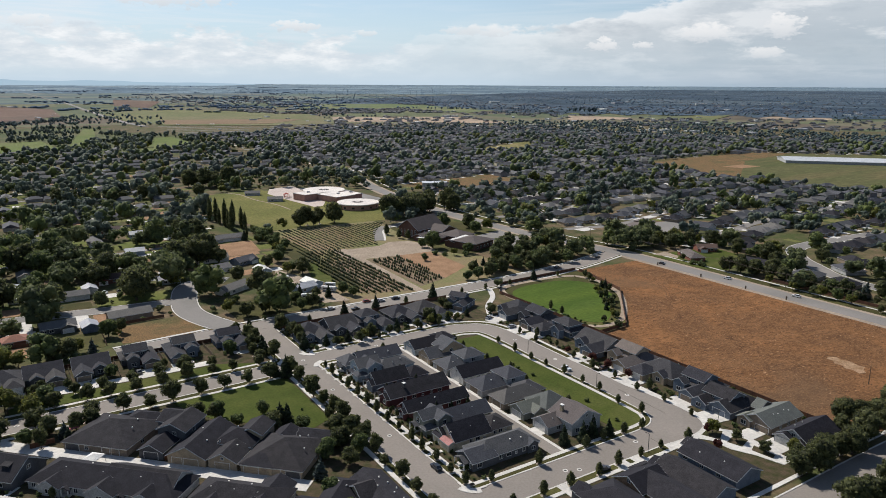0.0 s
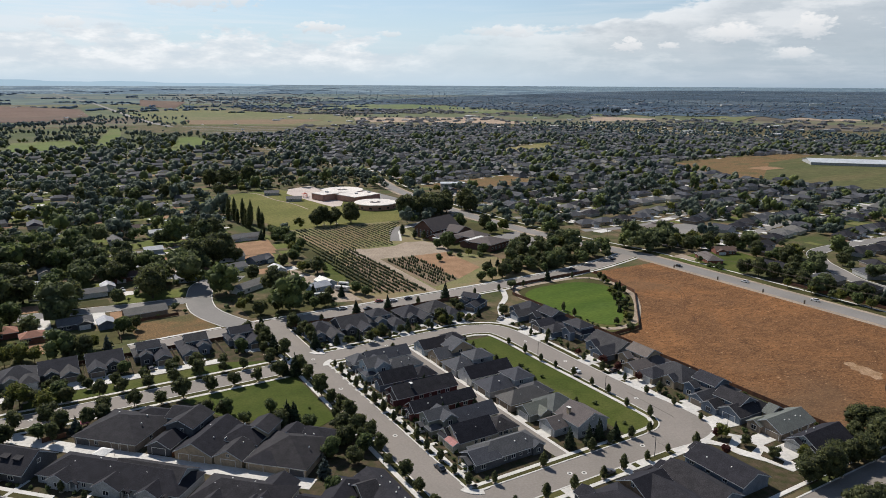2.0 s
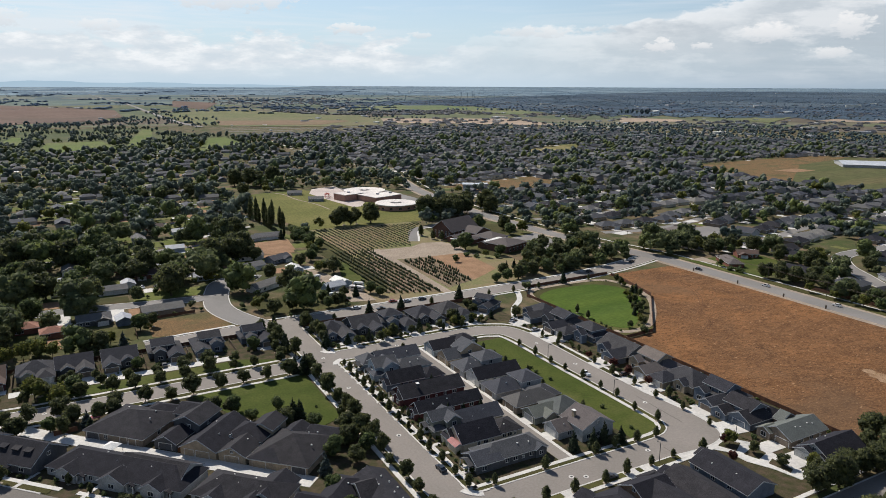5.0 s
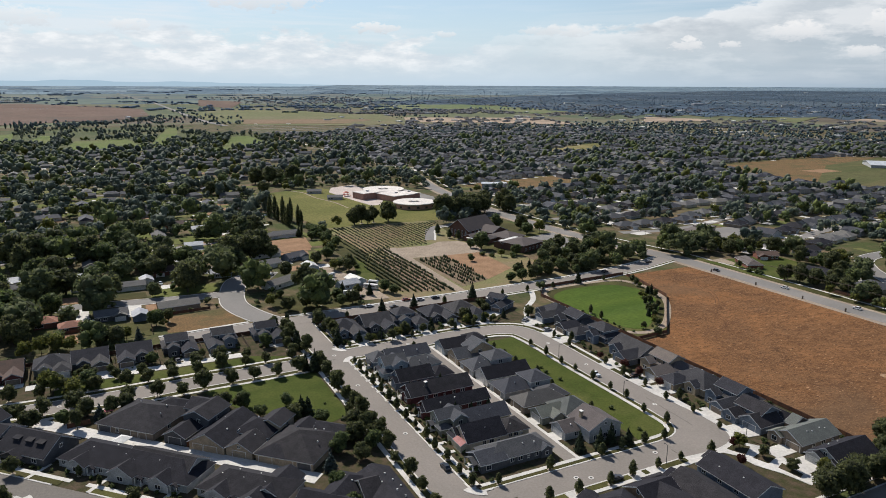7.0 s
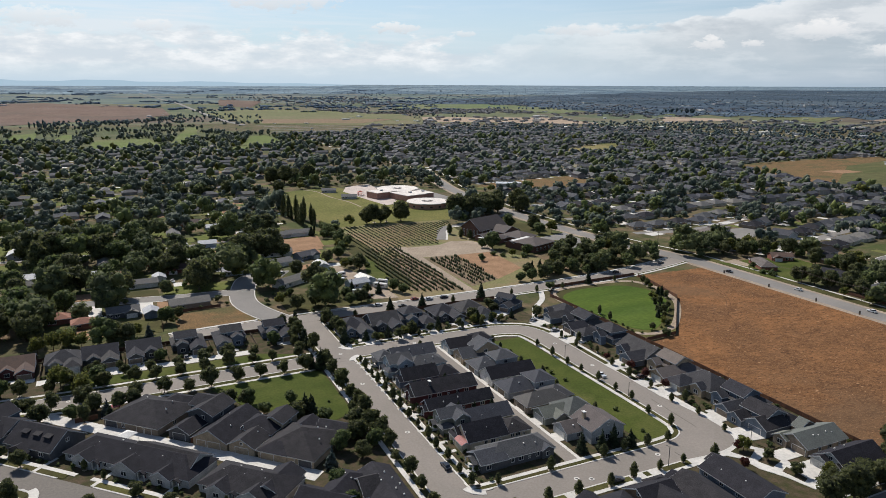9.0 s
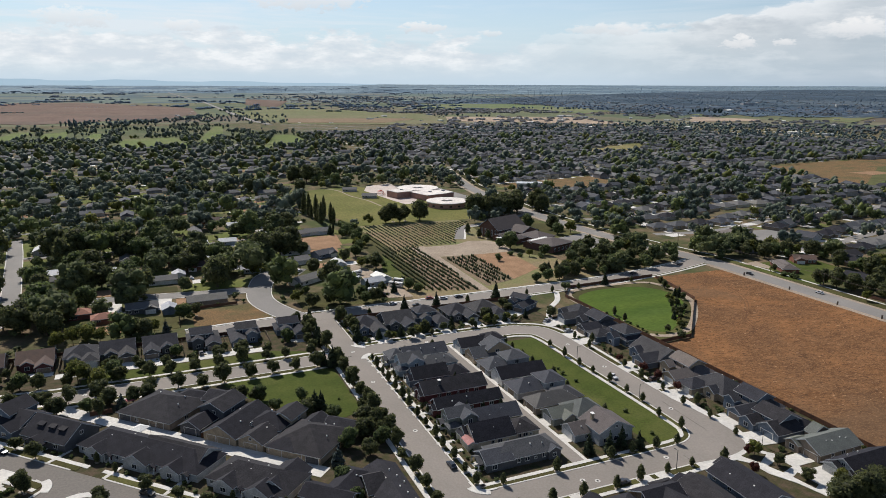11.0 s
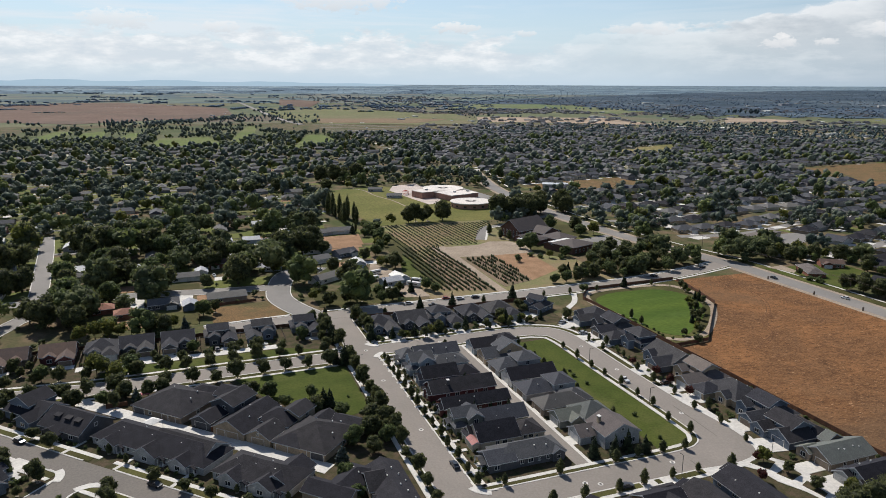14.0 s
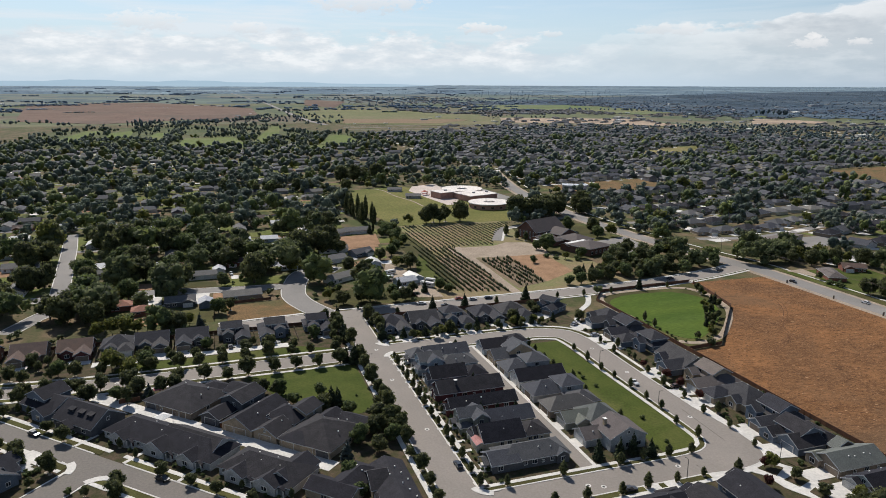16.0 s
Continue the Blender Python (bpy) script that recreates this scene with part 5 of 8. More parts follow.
def diag(p, q):
    c = math.sqrt(0.5)
    return (p + q) * c, (q - p) * c


def dormer(house, x, y, w, d, z, wall, roof):
    """A small shed dormer that stands out of a roof slope towards -y."""
    bm = boxes((x - w / 2, x + w / 2, y, y + d, z, z + 0.9))
    ob = part("dormer", bm, wall, house)
    bm = bmesh.new()
    extrude(bm, [(y - 0.3, z + 0.85), (y + d + 0.6, z + 1.5), (y + d + 0.6, z + 1.65), (y - 0.3, z + 1.0)], "x", x - w / 2 - 0.25, x + w / 2 + 0.25)
    part("dormer_roof", bm, roof, ob)
    part("pane", boxes((x - w / 2 + 0.2, x + w / 2 - 0.2, y - 0.03, y + 0.02, z + 0.15, z + 0.7)), M_GLASS, ob, "dark dormer glass")


def duplex_at(p, q, label):
    x, y = diag(p, q)
    return thing("duplex_house", pose(x, y, 0.06, 0, 0, -45), label, "house", "duplex houses")


TAUPE, BEIGE = siding("taupe"), siding("warm beige")
h = duplex_at(-120, 4, "broad taupe duplex house with hipped charcoal shingle roof")
mass(h, 0, -1, 23, 20, 2.8, "x", "hip", TAUPE, M_ROOF, 0.42)
mass(h, 4, 9, 12, 10, 2.8, "x", "hip", TAUPE, M_ROOF, 0.45)
# Charcoal door at the left stands in for the shade of an open garage.
for gx, w in ((-8.2, 4.8), (4.0, 2.7), (7.4, 2.7)):
    garage_door(h, gx, -11, w, "-y", siding("charcoal") if gx < 0 else TAUPE)
window(h, -3, -11, 0.9, 1.2, 1.3, "-y")
window(h, 9, 14, 0.9, 1.6, 1.3, "+y")
window(h, 11.5, -3, 0.9, 1.4, 1.3, "+x")
vents(h, [(3, -6, 4.6), (6, 3, 5.5), (-4, 2, 5.9), (7.5, -2, 5.2)])
h = duplex_at(-100.5, 4, "narrow two-storey charcoal house with low gabled garage")
DARK = siding("charcoal")
mass(h, 0, -6, 8.4, 8.4, 2.7, "y", "gable", DARK, M_ROOF, 0.5)
mass(h, 1.5, 5, 10, 12, 5.3, "y", "gable", DARK, M_ROOF, 0.45)
mass(h, -2.5, 9, 9, 9, 5.0, "x", "gable", DARK, M_ROOF, 0.45)
garage_door(h, 0, -10.2, 4.8, "-y", DARK)
window(h, 6.5, 4, 3.4, 1.4, 1.3, "+x")
window(h, 2.5, -1, 3.6, 1.2, 1.2, "-y")
h = duplex_at(-82, 4, "beige duplex house with crossing charcoal gables and garages")
mass(h, -5.5, -1, 13, 20.5, 2.8, "y", "gable", BEIGE, M_ROOF, 0.52)
mass(h, 6.5, -6.5, 9.5, 9, 2.8, "y", "gable", BEIGE, M_ROOF, 0.52)
mass(h, 5, 3.5, 13, 11, 3.4, "x", "hip", BEIGE, M_ROOF, 0.5)
mass(h, 8.5, 8, 8, 9, 4.8, "y", "gable", BEIGE, M_ROOF, 0.45)
for gx, w in ((-8.8, 3.4), (-4.0, 4.8), (6.5, 4.8)):
    garage_door(h, gx, -11.25 if gx < 0 else -11, w, "-y", BEIGE)
window(h, 6.5, -11, 3.3, 0.9, 0.8, "-y")
window(h, 12.5, 8, 3.2, 1.2, 1.2, "+x")
window(h, 1.05, -3, 4.2, 1.6, 0.6, "+x")
vents(h, [(-2.5, -4, 4.9), (-8, 3, 5.0), (8, -4, 4.6), (3, 6, 5.4)])
h = duplex_at(-58.5, 4, "broad beige duplex house with hipped charcoal roof and garages")
mass(h, -1, -1, 20, 20, 2.8, "x", "hip", BEIGE, M_ROOF, 0.45)
mass(h, -5.5, -7, 10, 8.4, 2.8, "y", "hip", BEIGE, M_ROOF, 0.45)
mass(h, 5, 10.5, 11, 8, 2.9, "x", "gable", BEIGE, M_ROOF, 0.5)
mass(h, -5, 9, 8, 7, 2.9, "y", "gable", BEIGE, M_ROOF, 0.5)
for gx, w in ((-7.4, 4.6), (0.8, 2.6), (6.0, 4.6)):
    garage_door(h, gx, -11.2 if gx < 0 else -11, w, "-y", DARK if gx > 4 else BEIGE)
window(h, 9, 0, 0.9, 1.5, 1.3, "+x")
vents(h, [(4, -5, 4.4), (6, -2, 5.0), (2, 4, 5.6), (4, 6, 5.0), (-2, 0, 6.3)])
h = duplex_at(-138, -24.5, "one-storey charcoal house with tall shingle roof and dormers")
mass(h, 0, 0, 19, 13.5, 3.0, "x", "gable", DARK, M_ROOF, 0.62)
for dx in (-4.5, 0.5, 5.0):
    dormer(h, dx, -3.6, 2.4, 2.2, 4.9, DARK, M_ROOF)
porch(h, -2, -6.75, 8, 2.4, M_ROOF)
front_door(h, -2, -6.75)
window(h, 5.5, -6.75, 0.9, 1.8, 1.3, "-y")
window(h, 9.5, 0, 3.6, 1.2, 1.1, "+x")
h = duplex_at(-160, -24, "two-storey slate blue house with stepped charcoal gables")
SLATE = siding("slate blue")
mass(h, 0, 1, 17, 12, 3.0, "x", "gable", SLATE, M_ROOF, 0.5)
mass(h, -3, 2, 10, 10, 5.6, "y", "gable", SLATE, M_ROOF, 0.5)
mass(h, 5, -4, 7, 8, 3.0, "y", "gable", SLATE, M_ROOF, 0.55)
window(h, 5, -8, 0.9, 1.8, 1.3, "-y")
window(h, -3, -3, 3.6, 1.8, 1.2, "-y")
LIGHT = siding("light grey")
for p, w, label, tone, gables in ((-101.5, 47, "long low pale house with hipped charcoal roof and front gables", LIGHT, ((-15, 7), (1.5, 9), (15, 7))), (-61, 27, "low pale house with hipped charcoal roof and front gables", LIGHT, ((-6, 7), (5.5, 8)))):
    h = duplex_at(p, -22.5, label)
    mass(h, 0, 0, w, 13, 2.8, "x", "hip", tone, M_ROOF, 0.52)
    if w > 40:
        mass(h, 10, 1.5, 22, 12.5, 3.0, "x", "gable", tone, M_ROOF, 0.55)
    else:
        mass(h, 8, 2, 9, 13, 3.2, "y", "gable", tone, M_ROOF, 0.5)
    for gx, gw in gables:
        mass(h, gx, -6, gw, 5, 2.8, "y", "gable", tone, M_ROOF, 0.55, 0.4)
        window(h, gx, -8.5, 0.9, 1.8, 1.3, "-y")
        porch(h, gx + gw * 0.5 + 1.4, -6.5, 2.6, 1.6, M_ROOF)
        front_door(h, gx + gw * 0.5 + 1.4, -6.5)
    for k in range(int(w / 7)):
        window(h, -w / 2 + 2 + k * 7, -6.5, 0.9, 1.2, 1.3, "-y")
    vents(h, [(-w * 0.3 + k * w * 0.13, -1.5 + 3.4 * (k % 2), 5.3) for k in range(5)])
h = duplex_at(-34.5, -17, "low beige house with crossed charcoal hipped roofs")
mass(h, 0, 0, 9, 18, 2.8, "y", "hip", BEIGE, M_ROOF, 0.48)
mass(h, -2, -6, 15, 7.5, 2.8, "x", "gable", BEIGE, M_ROOF, 0.5)
window(h, -3, -9.75, 0.9, 1.8, 1.3, "-y")
window(h, 2, -9.75, 0.9, 1.2, 1.3, "-y")
vents(h, [(1.5, 3, 4.4), (-1.5, 5, 4.2)])
h = terrace(-25.5, -2, -90, 40, 13, "warm beige", M_ROOF, 1)
vents(h, [(-14 + 3.1 * k, 1.8 + 1.2 * (k % 3), 4.8 - 0.5 * (k % 3)) for k in range(9)])
slab("lane", [diag(-170, -12.6), diag(-170, -6.8), diag(-46, -6.8), diag(-46, -12.6)], 0.14, M_CONCRETE, "pale concrete lane behind the duplexes", "road")
# houses south of the crescent, fronts to the north
SOUTHROW = "houses south of the crescent"
BRICK = mat("tan brick", (0.30, 0.19, 0.11), (0.22, 0.13, 0.075), scale=1.2, fine=6.0)
h = Lot(28, -33, True, "charcoal", "charcoal house with hipped shingle roof beside the crescent", M_ROOF, SOUTHROW)
h.vol(21, 35.4, -45, -22.4, 2.9, "y", "hip", 0.5)
h.vol(21.4, 27, -24.5, -20, 2.8, "y", "gable", 0.55, 0.4)
h.garage(24, -20, "n", 4.6)
h.win(31, -22.4, 0.9, "n", 1.6, 1.4)
h = Lot(43, -33, True, "warm beige", "tan brick house with crossing charcoal gables", M_ROOF, SOUTHROW)
h.vol(37.8, 50, -46, -27, 2.9, "y", "gable", 0.46)
h.vol(36.4, 48, -32.6, -22, 3.1, "x", "gable", 0.52, 0.6, BRICK)
h.vol(44, 51, -26, -20.6, 2.9, "y", "hip", 0.5)
h.garage(47.5, -20.6, "n", 4.8)
for Y, z in ((-25, 1.0), (-29.5, 1.0), (-27.4, 3.9)):
    h.win(36.4, Y, z, "w", 1.1, 1.2)
h = Lot(56, -33, True, "slate blue", "long slate blue house with one broad charcoal roof", M_ROOF, SOUTHROW)
h.vol(50.6, 61.4, -45, -24, 2.8, "y", "gable", 0.46)
h.vol(52, 57, -25.4, -21.4, 2.7, "y", "gable", 0.5, 0.4)
h.garage(54.5, -21.4, "n", 4.6)
for Y in (-30, -36, -42):
    h.win(50.6, Y, 1.2, "w", 1.4, 1.2)
h.win(50.6, -33, 2.0, "w", 1.0, 0.7)
h = Lot(70, -33, True, "slate blue", "long slate blue house with broad roof and side windows", M_ROOF, SOUTHROW)
h.vol(64.2, 76, -43, -22.4, 3.2, "y", "gable", 0.44)
h.vol(70, 75.6, -24, -19, 2.7, "y", "gable", 0.46, 0.4)
h.garage(72.8, -19, "n", 4.6)
for Y in (-25, -31, -37):
    h.win(64.2, Y, 1.8, "w", 1.4, 0.9)
h.vents((67, -28, 4.5), (68, -36, 4.9))
for X0, X1, Y1 in ((21.6, 26.4, -20), (45, 50, -20.6), (52, 57, -21.4), (70.4, 75.2, -19)):
    slab("driveway", rect(X0, X1, Y1 - 0.2, -13.6), 0.21, M_CONCRETE, "pale concrete driveway before a garage", "driveway")
x, y = diag(-130.5, -63)
front_house(x, y, DG + 181, 15, 18, "slate blue", False, M_ROOF, 1, 1, "duplex houses")

# ---- trees ----
def ico(sub):
    bm = bmesh.new()
    bmesh.ops.create_icosphere(bm, subdivisions=sub, radius=1.0)
    bm.verts.ensure_lookup_table()
    v = np.array([tuple(p.co) for p in bm.verts])
    f = np.array([[p.index for p in q.verts] for q in bm.faces])
    bm.free()
    return v, f


ICO1, ICO2 = ico(1), ico(2)
rng = np.random.default_rng(11)


def lumps(spots, sub, rough=0.28):
    """Knobbly clumps at (x, y, z, rx, rz)."""
    base_v, base_f = ICO2 if sub == 2 else ICO1
    vs, fs, k = [], [], 0
    for x, y, z, r, rz in spots:
        d = 0.86 * (1 + rough * (rng.random(len(base_v)) - 0.5) * 2)
        vs.append(base_v * d[:, None] * (r, r, rz) + (x, y, z))
        fs.append(base_f + k)
        k += len(base_v)
    return np.concatenate(vs), np.concatenate(fs)


def leaf_tufts(spots, count, size):
    """Small leafy sprays over the clumps' skins."""
    s = np.array(spots)
    w = s[:, 3] ** 2
    pick = rng.choice(len(s), count, p=w / w.sum())
    d = rng.normal(size=(count, 3))
    d /= np.linalg.norm(d, axis=1)[:, None]
    c = s[pick, :3] + d * s[pick][:, [3, 3, 4]] * (0.72 + 0.5 * rng.random((count, 1)))
    a = rng.normal(size=(count, 3))
    b = np.cross(a, d + 0.5 * rng.normal(size=(count, 3)))
    a /= np.linalg.norm(a, axis=1)[:, None]
    b /= np.linalg.norm(b, axis=1)[:, None] + 1e-6
    z = size * (0.6 + 0.8 * rng.random((count, 1)))
    spray = np.stack([c - a * z, c + a * z * 0.4 + b * z * 0.85, c + a * z * 0.5 - b * z * 0.85], 1).reshape(-1, 3)
    return spray, np.arange(count * 3).reshape(-1, 3)


def join(*pairs):
    vs, fs, k = [], [], 0
    for v, f in pairs:
        vs.append(v)
        fs.append(f + k)
        k += len(v)
    return np.concatenate(vs), np.concatenate(fs)


def tri_mesh(name, v, f, material, smooth=True):
    me = bpy.data.meshes.new(name)
    me.vertices.add(len(v))
    me.vertices.foreach_set("co", np.ascontiguousarray(v, dtype=np.float32).ravel())
    me.loops.add(len(f) * 3)
    me.loops.foreach_set("vertex_index", np.ascontiguousarray(f, dtype=np.int32).ravel())
    me.polygons.add(len(f))
    me.polygons.foreach_set("loop_start", np.arange(0, len(f) * 3, 3, dtype=np.int32))
    me.polygons.foreach_set("use_smooth", np.full(len(f), smooth))
    me.update(calc_edges=True)
    me.validate()
    me.materials.append(material)
    return me


def trunk_bm(h, r, limbs, spread):
    """A tapered trunk with limbs that reach into the crown."""
    bm = bmesh.new()
    def cone(a, b, ra, rb):
        d = Vector(b) - Vector(a)
        q = d.to_track_quat("Z", "Y").to_matrix()
        rings = []
        for p, rr in ((a, ra), (b, rb)):
            rings.append([bm.verts.new(Vector(p) + q @ Vector((rr * math.cos(k * math.pi / 3), rr * math.sin(k * math.pi / 3), 0))) for k in range(6)])
        for k in range(6):
            j = (k + 1) % 6
            bm.faces.new((rings[0][k], rings[0][j], rings[1][j], rings[1][k]))
        bm.faces.new(rings[1])
    cone((0, 0, -0.1), (0, 0, h), r, r * 0.6)
    for k in range(limbs):
        a = k * 2.4 + 0.3
        z = h * (0.7 + 0.1 * k / max(limbs, 1))
        cone((0, 0, z), (spread * math.cos(a), spread * math.sin(a), z + spread * 1.1), r * 0.45, r * 0.12)
    return bm


def crown_round(h, r, base, n, knob):
    """Clump places for a broad, uneven crown between base and h."""
    out, mid, half = [], (h + base) / 2, (h - base) / 2
    for _ in range(n):
        d = rng.normal(size=3)
        d /= np.linalg.norm(d)
        t = 0.25 + 0.5 * rng.random() ** 0.5
        x, y, z = d[0] * r * t, d[1] * r * t, mid + d[2] * half * t
        k = knob * (0.75 + 0.5 * rng.random())
        out.append((x, y, z, k, k * 0.85))
    return out


def crown_cone(h, r, base, n):
    out = []
    for i in range(n):
        t = (i + 0.5) / n
        z = base + (h - base) * t
        rr = r * (1 - t) ** 0.85 + 0.12
        for k in range(max(1, int(5 * (1 - t)) + 1)):
            a = k * 2.4 + i * 1.1
            out.append((rr * 0.5 * math.cos(a), rr * 0.5 * math.sin(a), z, rr * 0.55, (h - base) / n * 0.9))
    return out


def crown_column(h, r, base, n):
    out = []
    for i in range(n):
        t = (i + 0.5) / n
        z = base + (h - base) * t
        rr = r * math.sin(math.pi * min(0.97, 0.18 + 0.8 * t)) ** 0.7
        for k in range(2):
            a = k * 3.1 + i * 2.0
            out.append((rr * 0.35 * math.cos(a), rr * 0.35 * math.sin(a), z, rr * 0.75, (h - base) / n * 1.1))
    return out


STORE = {}


def tree_kind(key, name, label, spots, tufts, size, material, trunk, sub=2):
    """A tree to copy: trunk and crown under an empty, kept below ground level until it is placed."""
    root = tagged(new(name), label, "tree" if "shrub" not in name else "shrub")
    if "shrub" not in name:
        part("trunk", trunk_bm(*trunk), M_BARK, root)
    if key[:4] in ("slim", "stre", "oval"):
        bm = bmesh.new()
        bmesh.ops.create_cone(bm, segments=14, radius1=0.95, radius2=0.8, depth=0.14, cap_ends=True, matrix=Matrix.Translation((0, 0, 0.09)))
        part("mulch_ring", bm, mat("pale bark mulch", (0.30, 0.25, 0.19), (0.22, 0.18, 0.13), scale=2.0, fine=6.0), root, "pale mulch ring round the trunk")
    v, f = join(lumps(spots, sub), leaf_tufts(spots, int(tufts * 1.9), size * 0.82))
    c = new("crown", tri_mesh("crown", v, f, material))
    c.parent = root
    STORE[key] = root
    root["first"] = 1
    return root


for k in range(3):
    tree_kind(f"street{k}", "street_tree", "young dark green street tree with rounded crown", crown_round(6.6, 2.9, 0.9, 20, 1.05), 760, 0.36, M_LEAF, (2.2, 0.14, 4, 1.2), 1)
    tree_kind(f"oval{k}", "oval_tree", "dark green oval tree beside the street", crown_round(8.5, 2.45, 0.9, 26, 1.05), 900, 0.38, M_LEAF, (2.6, 0.18, 4, 1.2), 1)
    tree_kind(f"big{k}", "broad_tree", "large spreading dark green shade tree", crown_round(12.5, 5.8, 1.2, 38, 2.0), 1500, 0.6, M_LEAF, (4.0, 0.4, 6, 2.6), 1)
    tree_kind(f"bigmid{k}", "broad_tree", "large green shade tree in a garden", crown_round(11.0, 5.0, 1.0, 34, 1.8), 1300, 0.58, M_LEAF_MID, (3.6, 0.35, 6, 2.4), 1)
for k in range(2):
    tree_kind(f"light{k}", "light_tree", "yellow-green leafy garden tree", crown_round(7.0, 3.2, 1.2, 20, 1.2), 520, 0.45, M_LEAF_LIGHT, (2.4, 0.16, 4, 1.5), 1)
    tree_kind(f"slim{k}", "slim_tree", "slender young street tree", crown_column(4.6, 1.25, 0.7, 8), 320, 0.28, M_LEAF, (1.6, 0.08, 3, 0.4), 1)
    tree_kind(f"shrub{k}", "shrub", "low dark green garden shrub", crown_round(1.5, 1.0, 0.0, 8, 0.5), 120, 0.22, M_LEAF_MID, (0.4, 0.06, 2, 0.2), 1)
    tree_kind(f"spruce{k}", "spruce_tree", "dark conical spruce tree", crown_cone(9.0, 2.6, 0.4, 10), 420, 0.4, M_NEEDLE, (2.0, 0.16, 0, 0.3), 1)
tree_kind("blue", "blue_spruce", "blue-grey conical spruce tree", crown_cone(7.5, 2.4, 0.3, 9), 380, 0.36, M_BLUE, (2.0, 0.15, 0, 0.3), 1)
tree_kind("poplar", "poplar_tree", "tall narrow columnar poplar tree", crown_column(19, 2.2, 1.0, 12), 700, 0.5, M_LEAF, (3.0, 0.22, 3, 0.6), 1)
tree_kind("plum", "plum_tree", "small plum-red leafed tree", crown_round(4.5, 2.0, 1.2, 12, 0.9), 260, 0.34, M_LEAF_RED, (1.6, 0.1, 3, 0.8), 1)
PLACED = []


def plant(key, x, y, s=1.0, group="garden trees", z=0.12):
    """A tree of that kind: the first one is the model itself, the others copies."""
    src = STORE[key]
    m = Matrix.Translation((x, y, z)) @ Matrix.Rotation(rng.random() * 6.28, 4, "Z") @ Matrix.Diagonal((s * (0.92 + 0.16 * rng.random()), s * (0.92 + 0.16 * rng.random()), s * (0.9 + 0.2 * rng.random()), 1))
    PLACED.append((x, y))
    if "first" in src:
        del src["first"]
        src.matrix_basis = m
        src["group"] = group
        return src
    ob = src.copy()
    scene.collection.objects.link(ob)
    ob.matrix_basis = m
    ob["group"] = group
    for c in src.children:
        d = c.copy()
        scene.collection.objects.link(d)
        d.parent = ob
    return ob


def pick(*keys):
    return keys[int(rng.integers(len(keys)))]


def row(keys, x0, y0, x1, y1, step, s=1.0, jitter=0.8, group="street trees", miss=0.0):
    n = max(1, int(math.hypot(x1 - x0, y1 - y0) / step))
    for i in range(n + 1):
        if rng.random() < miss:
            continue
        t = i / n
        x, y = x0 + (x1 - x0) * t + rng.normal() * jitter, y0 + (y1 - y0) * t + rng.normal() * jitter
        if on_road(x, y, 0.4):
            continue
        plant(pick(*keys), x, y, s * (0.8 + 0.4 * rng.random()), group)


STREET, OVAL, BIG, MID = ("street0", "street1", "street2"), ("oval0", "oval1", "oval2"), ("big0", "big1", "big2"), ("bigmid0", "bigmid1", "bigmid2")
row(OVAL, -14.2, 106, -14.6, 32, 8.0, 0.95, 0.5)
row(OVAL, -17.4, 62, -17.6, 40, 12.0, 0.65, 0.8)
row(STREET, -14.4, 24, -14.4, -30, 8.0, 0.75, 0.4)
row(("slim0", "slim1"), 0.0, 106, -0.4, 2, 7.5, 0.85, 0.25)
row(("shrub1", "shrub0", "shrub1", "shrub0", "slim0"), 3.6, 105, 3.2, 3, 3.4, 0.55, 0.5, "garden trees")
row(("shrub0", "shrub1", "plum", "shrub1"), 5.2, 57.5, 5.2, 2, 6.0, 0.75, 0.5, "garden trees")
row(STREET, -22, 106.5, -150, 107.5, 9.0, 1.08)
row(STREET, -22, 122.5, -155, 125, 9.0, 0.95)
row(STREET, -40, 130.0, -110, 131.0, 10.0, 0.95)
row(STREET, -112, 134, -172, 136, 14.0, 0.8)
row(("slim0", "slim1"), 80.2, 100, 80.2, 6, 10.0, 0.8)
row(("slim0", "slim1"), 95.0, 96, 95.0, -4, 12.0, 0.8)
row(("slim0", "slim1"), 8, -1.0, 72, -1.0, 8.5, 0.95)
row(("slim0", "slim1"), 4, -15.2, 78, -15.2, 10.0, 0.9)
row(("slim0", "slim1", "street0"), 14, 126, 80, 126, 10.0, 0.75)
row(("slim0", "slim1"), 16, 110.0, 60, 110.0, 12.0, 0.7)
row(("slim0", "slim1", "spruce0"), 0, 163.6, 180, 164.5, 17.0, 0.9)
row(STREET, -170, 117, -24, -29, 11.0, 0.8)
row(STREET + ("slim0", "slim1"), -180, 105, -44, -31, 13.0, 0.85)
row(("shrub0", "shrub1", "slim0", "shrub0"), -158, 113, -48, 3, 4.5, 0.7, 1.0, "garden trees")
# clumps
for x, y, key, s in ((-36.5, 64.5, "big0", 0.62), (-33, 67, "spruce1", 1.05), (-31, 66, "spruce0", 0.95), (-28, 59, "bigmid0", 0.55), (-46, 74, "bigmid1", 0.42), (-57, 86, "big0", 0.6), (-51, 84, "big1", 0.5), (-20, 50, "big2", 0.65), (-22, 42, "big0", 0.6), (-29, 37, "bigmid2", 0.6), (-35, 28, "blue", 1.0), (-24, 30, "big1", 0.5), (-18, 36, "bigmid0", 0.55), (-17, 46, "oval0", 1.0), (-36, 18, "bigmid1", 0.5), (-17, 105, "spruce1", 1.15), (-20, 108, "spruce0", 0.8), (-105, 118, "light0", 1.2), (-100, 128, "bigmid2", 0.7), (-93, 100, "big1", 0.55), (-97, 96, "blue", 0.9), (-88, 101, "big2", 0.5)):
    plant(key, x, y, s)
